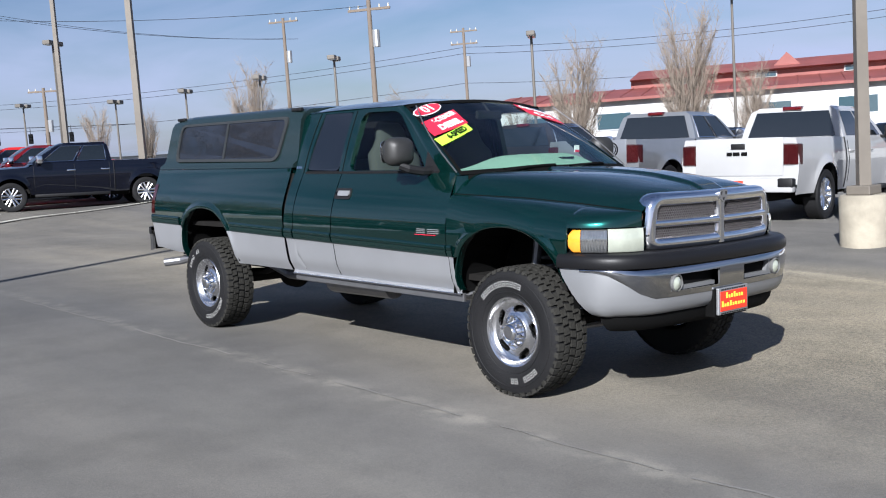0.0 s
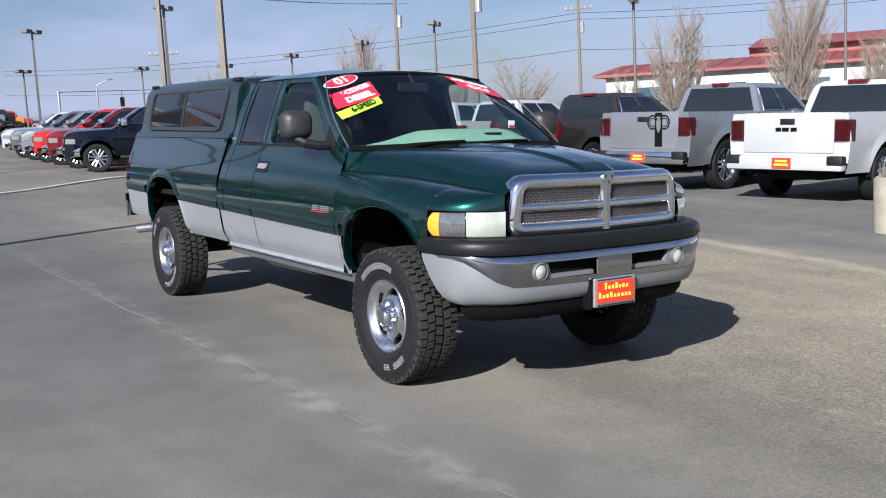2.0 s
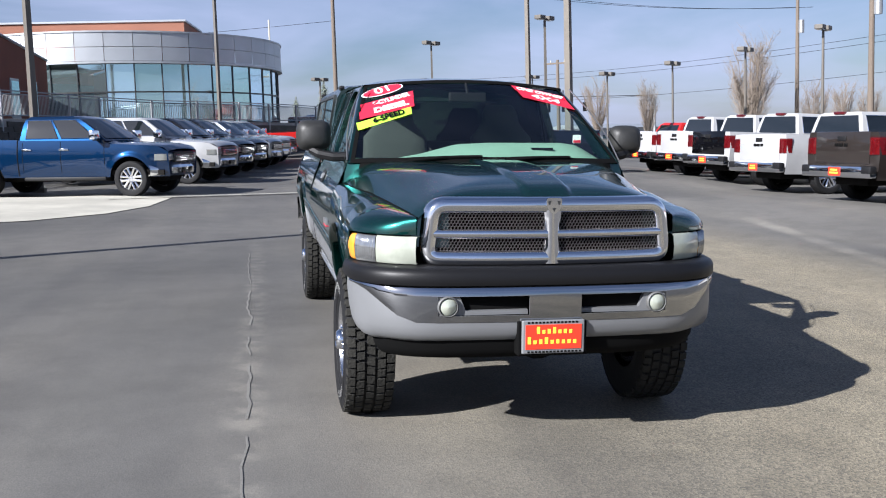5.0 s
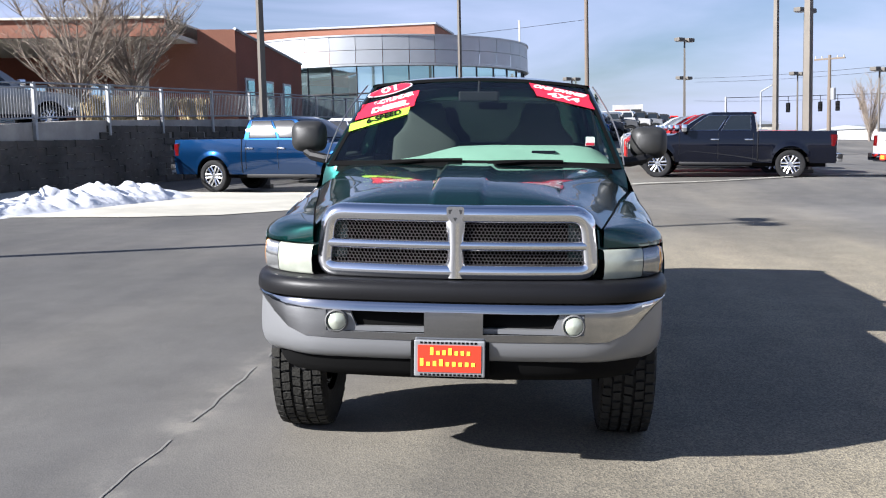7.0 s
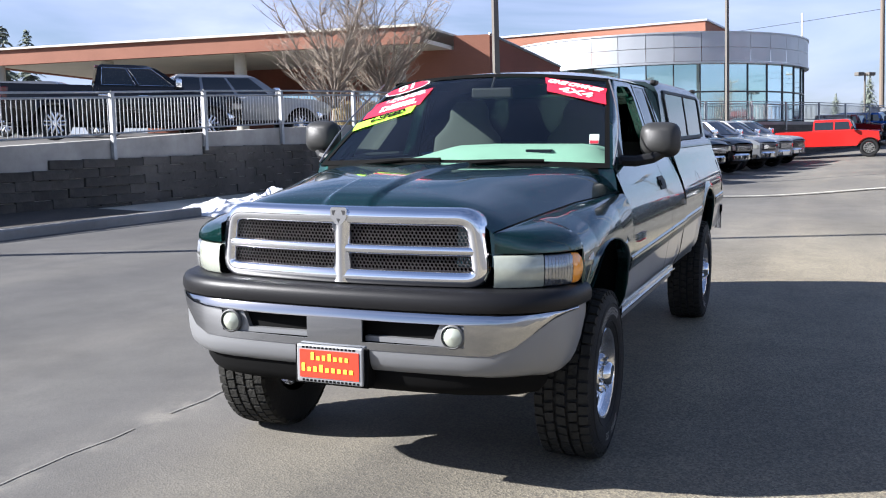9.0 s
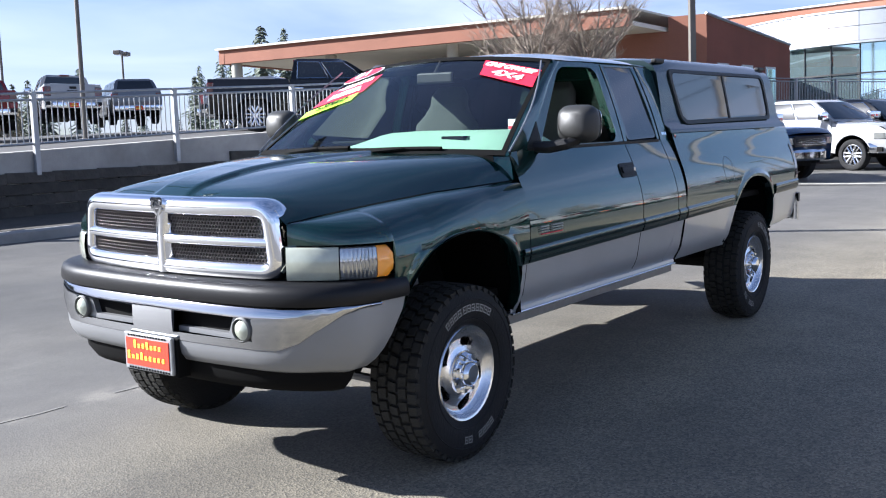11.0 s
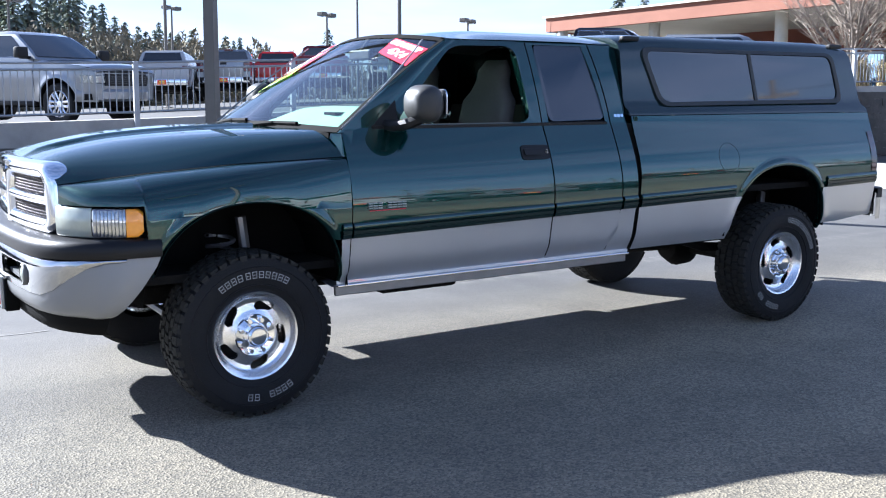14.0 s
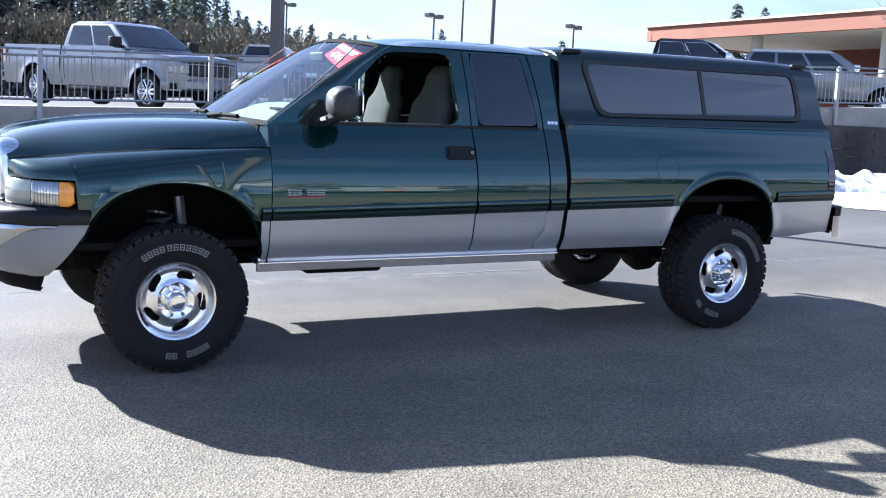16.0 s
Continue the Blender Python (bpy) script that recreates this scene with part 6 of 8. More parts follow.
def hero_nose(car):
    def fx(y):
        return 0.880 - 0.17 * y * y
    # grille surround
    grille = new("grille")
    grille.parent, grille.empty_display_size = car, 0.1
    tagged(grille, label="chrome crosshair grille with honeycomb mesh")
    path = round_poly([(-0.625, 0.955), (-0.590, 1.235), (0.590, 1.235), (0.625, 0.955)], 0.078, 8)
    dense = []
    for i, p in enumerate(path):
        q = path[(i + 1) % len(path)]
        n = max(1, int(math.dist(p, q) / 0.06))
        dense += [(p[0] + (q[0] - p[0]) * j / n, p[1] + (q[1] - p[1]) * j / n) for j in range(n)]
    c = Vector((0, 1.09))
    rows = []
    for i, (y, z) in enumerate(dense):
        before, after = dense[i - 3], dense[(i + 3) % len(dense)]
        out = Vector((after[1] - before[1], before[0] - after[0])).normalized()
        if out.dot(Vector((y, z)) - c) < 0:
            out = -out
        row = []
        for o, dx in ((-0.047, -0.055), (-0.047, -0.002), (-0.039, 0.010), (-0.012, 0.020), (0.014, 0.012), (0.025, -0.006), (0.031, -0.035), (0.030, -0.075), (0.012, -0.11)):
            yy, zz = y + out.x * o, z + out.y * o
            row.append((fx(yy) + dx, yy, zz))
        rows.append(row)
    bm = bmesh.new()
    rows.append(rows[0])
    sheet(bm, rows)
    part("surround", bm, CHROME, grille, smooth=50)
    bm = bmesh.new()
    ys = np.linspace(-0.60, 0.60, 25)
    sheet(bm, [[(fx(y) + dx, y, 1.086 + dz) for dz, dx in ((-0.022, -0.05), (-0.022, 0.002), (-0.014, 0.013), (0, 0.016), (0.014, 0.013), (0.022, 0.002), (0.022, -0.05))] for y in ys])
    part("cross_bar", bm, CHROME, grille, smooth=50)
    bm = bmesh.new()
    sheet(bm, [[(0.880 + dx, dy, z) for dy, dx in ((-0.036 - 0.012 * abs(z - 1.08) / 0.15, -0.05), (-0.034 - 0.012 * abs(z - 1.08) / 0.15, 0.004), (-0.02, 0.018), (0, 0.022), (0.02, 0.018), (0.034 + 0.012 * abs(z - 1.08) / 0.15, 0.004), (0.036 + 0.012 * abs(z - 1.08) / 0.15, -0.05))] for z in np.linspace(0.94, 1.25, 9)])
    part("centre_bar", bm, CHROME, grille, smooth=50)
    # honeycomb mesh in the four openings
    p = 0.0168
    for y0, y1 in ((-0.578, -0.030), (0.030, 0.578)):
        for z0, z1 in ((0.966, 1.072), (1.100, 1.206)):
            bm = bmesh.new()
            nrow = int((z1 - z0) / (p * 0.866)) + 1
            for r in range(nrow):
                z = z0 + r * p * 0.866
                y = y0 + (p / 2 if r % 2 else 0)
                while y < y1:
                    o = [(y + p * 0.577 * math.sin(math.tau * k / 6), z + p * 0.577 * math.cos(math.tau * k / 6)) for k in range(6)]
                    i_ = [(y + p * 0.470 * math.sin(math.tau * k / 6), z + p * 0.470 * math.cos(math.tau * k / 6)) for k in range(6)]
                    vo = [bm.verts.new((fx(a) - 0.012, a, b)) for a, b in o]
                    vi = [bm.verts.new((fx(a) - 0.010, a, b)) for a, b in i_]
                    vb = [bm.verts.new((fx(a) - 0.019, a, b)) for a, b in i_]
                    for k in range(6):
                        j = (k + 1) % 6
                        bm.faces.new((vo[k], vo[j], vi[j], vi[k]))
                        bm.faces.new((vi[k], vi[j], vb[j], vb[k]))
                    y += p
            part("mesh_insert", bm, MESH_METAL, grille, "silver honeycomb mesh insert")
    part("radiator", boxed(0.62, 0.74, -0.60, 0.60, 0.60, 1.22), INK_AND_SHADE, grille)
    # plain shield emblem at the head of the centre bar
    bm = bmesh.new()
    prism(bm, round_poly([(-0.040, 1.262), (0.040, 1.262), (0.037, 1.214), (0.0, 1.178), (-0.037, 1.214)], 0.014, 4), "x", 0.893, 0.908)
    em = part("emblem", bm, CHROME, grille, "small chrome shield emblem with dark insets")
    for side in (1, -1):
        bm = bmesh.new()
        prism(bm, [(side * 0.014, 1.250), (side * 0.031, 1.248), (side * 0.029, 1.232), (side * 0.022, 1.228), (side * 0.019, 1.238)], "x", 0.907, 0.910)
        part("emblem_inset", bm, MULLION, em)
    bm = bmesh.new()
    prism(bm, [(-0.010, 1.214), (0.010, 1.214), (0.0, 1.196)], "x", 0.907, 0.910)
    part("emblem_inset", bm, MULLION, em)
    # headlamps round the corner
    for sd in (1, -1):
        def lens(pts, z0, z1, out, tip=False):
            bm = bmesh.new()
            rows = []
            for i, (x, y) in enumerate(pts):
                if tip and i >= len(pts) - 2:
                    z0, z1 = z0 + 0.012, z1 - 0.012
                n = Vector((0.75, 0.66)) if x > 0.6 else Vector((0.35, 0.94))
                rows.append([(x + n.x * o, sd * (y + n.y * o), z) for o, z in ((-0.05, z0), (out - 0.008, z0 + 0.002), (out, z0 + 0.012), (out + 0.004, (z0 + z1) / 2), (out - 0.002, z1 - 0.012), (out - 0.012, z1 - 0.002), (-0.05, z1))])
            sheet(bm, rows)
            return bm
        lamp = new("headlamp")
        lamp.parent, lamp.empty_display_size = car, 0.1
        part("lens", lens([(0.812, 0.664), (0.795, 0.715), (0.77, 0.765), (0.735, 0.812), (0.700, 0.846)], 0.934, 1.072, 0.0), HEAD_LENS, lamp, "hazed rectangular headlamp lens", smooth=40)
        part("corner_lens", lens([(0.697 - 0.125 * k / 18 + 0.004 * (k % 2), lerp_table([(0.572, 0.936), (0.60, 0.920), (0.63, 0.903), (0.665, 0.878), (0.697, 0.850)], 0.697 - 0.125 * k / 18) + 0.004 * (k % 2)) for k in range(19)], 0.934, 1.070, 0.0), CLEAR_LENS, lamp, "ribbed clear corner lens", smooth=40)
        part("side_marker", lens([(0.570, 0.937), (0.548, 0.947), (0.526, 0.955), (0.510, 0.960), (0.499, 0.962)], 0.936, 1.068, 0.0, True), AMBER, lamp, "amber side marker", smooth=40)
        bm = bmesh.new()
        sheet(bm, [[(x - 0.06, sd * (y - 0.05), z) for z in (0.90, 1.10)] for x, y in ((0.83, 0.60), (0.81, 0.664), (0.74, 0.80), (0.63, 0.90), (0.55, 0.94), (0.48, 0.955))])
        part("lamp_bucket", bm, INK_AND_SHADE, lamp)
    # nose panel between grille, hood and fenders
    for sd in (1, -1):
        bm = bmesh.new()
        sheet(bm, [[(fx(y) - 0.030 - 0.02 * k, sd * y, 1.02 + (lerp_table([(0.5, 1.225), (0.60, 1.195), (0.66, 1.168), (0.70, 1.15)], y) - 1.02) * k) for k in (0, 0.5, 1)] for y in (0.50, 0.56, 0.60, 0.64, 0.68)])
        part("nose_panel", bm, GREEN, car, smooth=True)
    # bumper
    bump = new("front_bumper")
    bump.parent, bump.empty_display_size = car, 0.1
    half = [(0.957, 0.0), (0.955, 0.13), (0.949, 0.29), (0.940, 0.43), (0.925, 0.575), (0.900, 0.68), (0.862, 0.77), (0.810, 0.845), (0.745, 0.900), (0.67, 0.938), (0.58, 0.960), (0.49, 0.970), (0.425, 0.972)]
    line = [(x, -y) for x, y in half[:0:-1]] + half
    bm = bmesh.new()
    sweep_plan(bm, line, [(-0.02, 0.842), (0.010, 0.846), (0.016, 0.862), (0.014, 0.895), (0.004, 0.918), (-0.02, 0.930), (-0.17, 0.934)])
    part("bumper_pad", bm, BUMPER_TOP, bump, "black rubber bumper top", smooth=50)
    def slant(bm, top=0.846, reach=0.20):
        """The ends lean forward towards the foot."""
        for v in bm.verts:
            if v.co.x < 0.78 and v.co.z < top:
                v.co.x += reach * ((top - v.co.z) / 0.27) ** 1.25 * smoothstep((0.78 - v.co.x) / 0.36)
            if abs(v.co.y) > 0.6 and v.co.z < top:
                v.co.y -= math.copysign(0.035 * ((top - v.co.z) / 0.27) ** 2 * smoothstep((abs(v.co.y) - 0.6) / 0.3), v.co.y)
        return bm

    def foot(x, y):
        """Lower edge of the chrome: level in front, sweeping up round the corner."""
        return 0.664 + 0.166 * smoothstep((abs(y) - 0.66) / 0.30) ** 1.4

    bm = bmesh.new()
    inner = [q for q in line if abs(q[1]) < 0.965]
    band = [(-0.03, 0.0), (0.004, 0.02), (0.008, 0.20), (0.011, 0.45), (0.010, 0.724), (0.006, 0.92), (-0.006, 0.994), (-0.03, 1.0)]
    sweep_plan(bm, inner, [(o, 0.664 + 0.181 * k) for o, k in band], lambda y, z: 0.13 < abs(y) < 0.575 and 0.70 < z < 0.795)
    for v in bm.verts:
        lo = foot(v.co.x, v.co.y)
        v.co.z = lo + (v.co.z - 0.664) / 0.181 * (0.845 - lo)
    part("chrome_face", slant(bm), CHROME_WORN, bump, "chrome bumper face with two slots", smooth=40)
    bm = bmesh.new()
    sweep_plan(bm, line, [(-0.13, 0.556), (-0.07, 0.562), (-0.03, 0.578), (-0.008, 0.608), (0.0, 0.645), (0.0, 0.70), (-0.004, 0.795), (-0.010, 0.846)],
               lambda y, z: 0.13 < abs(y) < 0.575 and 0.695 < z < 0.80)
    part("lower_face", slant(bm), BUMPER_LOW, bump, "satin silver lower bumper", smooth=40)
    for sd in (1, -1):
        part("slot_recess", boxed(0.78, 0.90, min(sd * 0.12, sd * 0.59), max(sd * 0.12, sd * 0.59), 0.685, 0.81), INK_AND_SHADE, bump)
        bm = bmesh.new()
        prism(bm, [(sd * 0.13, 0.700), (sd * 0.575, 0.700), (sd * 0.575, 0.795), (sd * 0.47, 0.795), (sd * 0.44, 0.722), (sd * 0.13, 0.722)], "x", 0.90, 0.928)
        part("slot_bezel", bm, BUMPER_LOW, bump)
        bm = bmesh.new()
        turn_profile(bm, [(0.052, -0.03), (0.052, 0.02), (0.046, 0.026), (0.044, 0.018)], "x", 24, (0.925, sd * 0.528, 0.745))
        fog = part("fog_lamp", bm, GREY_PLASTIC, bump, "round fog lamp", smooth=True)
        bm = bmesh.new()
        turn_profile(bm, [(0.045, 0.0), (0.03, 0.014), (0.0, 0.02)], "x", 24, (0.937, sd * 0.528, 0.745))
        part("fog_lens", bm, HEAD_LENS, fog, smooth=60)
    bm = bmesh.new()
    dam = [(x - 0.075, y * 0.90) for x, y in line if abs(y) < 0.94]
    sweep_plan(bm, dam, [(-0.16, 0.47), (-0.07, 0.462), (-0.01, 0.478), (0.02, 0.52), (0.03, 0.585), (-0.1, 0.60)])
    slant(bm, 0.70, 0.16)
    part("air_dam", bm, INK_AND_SHADE, bump, "black plastic air dam", smooth=50)
    # dealer plate: lettering as plain bars
    plate = part("licence_plate", boxed(0.965, 0.985, -0.172, 0.142, 0.512, 0.676, 0.006), STEEL, bump, "red and yellow dealer plate in a chrome frame")
    part("plate_face", boxed(0.984, 0.989, -0.155, 0.125, 0.535, 0.655, 0.0), RED_PLATE, plate)
    part("bracket", boxed(0.90, 0.966, -0.19, 0.16, 0.50, 0.67, 0.006), INK_AND_SHADE, plate)
    for z, y0, n, w in ((0.612, -0.10, 7, 0.027), (0.562, -0.145, 9, 0.0285)):
        for k in range(n):
            a = y0 + k * w
            part("letter_bar", boxed(0.988, 0.9915, a, a + w * 0.55, z, z + (0.034, 0.018, 0.022, 0.031, 0.018, 0.020, 0.018, 0.019, 0.018)[k]), YELLOW_INK, plate)
    for z, n in ((0.661, 14), (0.517, 15)):
        for k in range(n):
            a = -0.145 + k * 0.0185
            part("frame_bar", boxed(0.984, 0.9865, a, a + 0.012, z, z + 0.009), INK_AND_SHADE, plate)


def hero_cab(car):
    # roof
    bm = bmesh.new()
    rows = []
    for s in np.linspace(0, 1, 18):
        row = []
        for k in np.linspace(-1, 1, 25):
            y = 0.708 * k
            xf = -1.238 - 0.082 * k * k
            x = xf + (-2.515 - xf) * s
            row.append((x, y, roof_z(x, y)))
        rows.append(row)
    sheet(bm, rows)
    part("roof", bm, GREEN, car, smooth=60)
    for sd in (1, -1):
        bm = bmesh.new()
        # windshield pillar
        rows = []
        for v in np.linspace(0, 1, 9):
            a = screen_at(sd * 0.955, v)
            b = screen_at(sd * 1.0, v)
            z = 1.395 + (1.872 - 1.395) * v
            xw = -0.735 + (-1.31 + 0.735) * v - 0.06 * smoothstep((v - 0.8) / 0.2)
            rows.append([a, b + Vector((0, sd * 0.004, 0.002)), (b.x * 0.4 + xw * 0.6, sd * (upper_y(xw, z) + 0.004), z + 0.4 * (b.z - z)), (xw, sd * upper_y(xw, z), z), (xw, sd * (upper_y(xw, z) - 0.05), z)])
        sheet(bm, rows)
        part("windshield_pillar", bm, GREEN, car, smooth=60)
        # header over the doors and rear pillars
        def strip(pts_a, pts_b):
            b2 = bmesh.new()
            rows2 = []
            for (xa, za), (xb, zb) in zip(pts_a, pts_b):
                rows2.append([(xa, sd * (upper_y(xa, za) - 0.05), za), (xa, sd * upper_y(xa, za), za), ((xa + xb) / 2, sd * (upper_y(xa, (za + zb) / 2) + 0.002), (za + zb) / 2), (xb, sd * upper_y(xb, zb), zb), (xb, sd * (upper_y(xb, zb) - 0.05), zb)])
            sheet(b2, rows2)
            return b2
        xs = np.linspace(-1.29, -2.515, 12)
        part("roof_rail", strip([(x, 1.862) for x in xs], [(x, 1.884) for x in xs]), GREEN, car, smooth=60)
        zs = np.linspace(1.40, 1.868, 7)
        part("door_pillar", strip([(-1.79 + 0.03 * (z - 1.40) / 0.47, z) for z in zs], [(-1.918 + 0.02 * (z - 1.40) / 0.47, z) for z in zs]), GREEN, car, smooth=60)
        part("rear_pillar", strip([(-2.355 + 0.085 * ((z - 1.40) / 0.47) ** 1.5, z) for z in zs], [(-2.52, z) for z in zs]), GREEN, car, smooth=60)
        # seams of the doors above the belt
        for x0, x1 in ((-1.866, -1.846), (-2.394, -2.325)):
            bm = bmesh.new()
            tube_path(bm, [(x0 + (x1 - x0) * ((z - 1.40) / 0.47) ** 1.6, sd * (upper_y(0, z) + 0.001), z) for z in np.linspace(1.40, 1.87, 8)], 0.004, 5)
            part("door_seam", bm, INK_AND_SHADE, car)
        bm = bmesh.new()
        tube_path(bm, [(-0.552 - (z - 1.40) * 1.25, sd * (upper_y(0, z) + 0.012 + 0.03 * math.sin(math.pi * (z - 1.4) / 0.47)), z) for z in np.linspace(1.40, 1.87, 8)], 0.005, 5)
        part("weather_strip", bm, DULL_METAL, car)
        # belt strip
        bm = bmesh.new()
        sheet(bm, [[(x, sd * (flank_y(x, 1.40) + o), z) for o, z in ((0.003, 1.396), (0.004, 1.412), (-0.03, 1.418))] for x in np.linspace(-0.74, -2.36, 10)])
        part("belt_strip", bm, BLACK, car)
        # rounded frame of the front door opening
        outer = round_poly([(-0.70, 1.398), (-1.315, 1.878), (-1.79, 1.878), (-1.815, 1.398)], 0.012, 5)
        inner = round_poly([(-0.872, 1.416), (-1.318, 1.845), (-1.762, 1.852), (-1.788, 1.416)], 0.085, 5)
        bm = bmesh.new()
        frame_on(bm, outer, inner, upper_y, sd, 0.003, 0.03)
        part("door_frame", bm, GREEN, car, smooth=40)
        # mirror sail
        bm = bmesh.new()
        on_surface(bm, [(-0.73, 1.405), (-0.90, 1.405), (-0.90, 1.545)], upper_y, sd, 0.004)
        part("mirror_sail", bm, BLACK, car)
        # glass
        rear = round_poly([(-1.925, 1.418), (-1.905, 1.868), (-2.285, 1.868), (-2.36, 1.425)], 0.05)
        bm = bmesh.new()
        on_surface(bm, rear, upper_y, sd, -0.004, 0.006)
        part("rear_side_window", bm, PRIVACY, car, "dark privacy side window")
        if sd < 0:
            front = round_poly([(-0.885, 1.412), (-1.31, 1.862), (-1.765, 1.868), (-1.79, 1.412)], 0.03)
            bm = bmesh.new()
            bm.faces.new([bm.verts.new((x, sd * (upper_y(x, z) - 0.012), z)) for x, z in front])
            part("door_window", bm, CLEAR_GLASS, car, "closed passenger door window", facing=(0, sd, 0))
        # mirror
        mir = new("door_mirror")
        mir.parent, mir.empty_display_size = car, 0.1
        bm = bmesh.new()
        cz = 1.528 if sd > 0 else 1.548
        rows = []
        for s in np.linspace(0, 1, 9):
            w = math.sin(math.pi * (0.12 + 0.80 * s)) ** 0.55
            x = -0.855 - 0.17 * s
            rows.append([(x, sd * 1.050 + 0.112 * w * math.copysign(abs(math.cos(t)) ** 0.55, math.cos(t)), cz + 0.098 * w * math.copysign(abs(math.sin(t)) ** 0.6, math.sin(t))) for t in (math.tau * k / 28 for k in range(28))])
        vs = sheet(bm, rows, close=True)
        bm.faces.new(vs[0])
        part("mirror_housing", bm, MIRROR_BLACK, mir, "faded black mirror housing", smooth=60)
        bm = bmesh.new()
        prism(bm, round_poly([(sd * 1.05 - 0.085, cz - 0.075), (sd * 1.05 + 0.085, cz - 0.075), (sd * 1.05 + 0.085, cz + 0.075), (sd * 1.05 - 0.085, cz + 0.075)], 0.04), "x", -1.027, -1.021)
        part("mirror_glass", bm, CHROME, mir, "mirror glass")
        bm = bmesh.new()
        tube_path(bm, [(-0.83, sd * 0.85, 1.415), (-0.84, sd * 0.93, 1.412), (-0.87, sd * 1.02, 1.43), (-0.91, sd * 1.06, 1.455)], 0.030, 8)
        part("mirror_arm", bm, BLACK, mir)
    # screen, its black border and the rear wall
    bm = bmesh.new()
    sheet(bm, [[screen_at(u, v) for u in np.linspace(-0.985, 0.985, 25)] for v in np.linspace(0.0, 1.0, 11)])
    g = part("windshield", bm, SCREEN_GLASS, car, "slightly green windshield", smooth=80, facing=(1, 0, 0.5))
    g.visible_shadow = False
    bm = bmesh.new()
    for v0, v1 in ((0.955, 1.0), (0.0, 0.045)):
        sheet(bm, [[screen_at(u, v) + Vector((0.002, 0, 0.003)) for u in np.linspace(-0.985, 0.985, 25)] for v in (v0, v1)])
    for u0, u1 in ((-0.985, -0.955), (0.955, 0.985)):
        sheet(bm, [[screen_at(u, v) + Vector((0.002, 0, 0.003)) for u in (u0, u1)] for v in np.linspace(0, 1, 9)])
    part("screen_border", bm, INK_AND_SHADE, car)
    bm = bmesh.new()
    zz = [1.05, 1.40, 1.45, 1.82, 1.93]
    yy = [0.86, 0.84, 0.62, 0.0, -0.62, -0.84, -0.86]
    vs = [[bm.verts.new((-2.515, y * (1 - 0.30 * max(0, z - 1.40)), min(z, roof_z(-2.5, y * 0.83) - 0.01))) for z in zz] for y in yy]
    for i in range(len(yy) - 1):
        for j in range(len(zz) - 1):
            if j == 2 and 2 <= i <= 3:
                continue
            bm.faces.new((vs[i][j], vs[i + 1][j], vs[i + 1][j + 1], vs[i][j + 1]))
    part("cab_back", bm, GREEN, car)
    bm = bmesh.new()
    sheet(bm, [[(-2.516, y, z) for z in (1.46, 1.81)] for y in (-0.56, 0.0, 0.56)])
    part("rear_window", bm, TINT_GLASS, car, "tinted sliding rear window", facing=(-1, 0, 0))
    # wipers
    for y0, y1 in ((-0.66, 0.0), (0.05, 0.66)):
        w = new("wiper")
        w.parent, w.empty_display_size = car, 0.1
        bm = bmesh.new()
        tube_path(bm, [screen_at(y0 + (y1 - y0) * s, 0.012 + 0.045 * s - 0.02 * s * s) + Vector((0.007, 0, 0.010)) for s in np.linspace(0.08, 0.90, 8)], 0.012, 6)
        part("wiper_blade", bm, INK_AND_SHADE, w)
        bm = bmesh.new()
        tube_path(bm, [screen_at(y0 + (y1 - y0) * s, -0.02 + 0.085 * s) + Vector((0.010, 0, 0.016)) for s in np.linspace(-0.05, 0.5, 5)], 0.010, 6)
        part("wiper_arm", bm, INK_AND_SHADE, w)


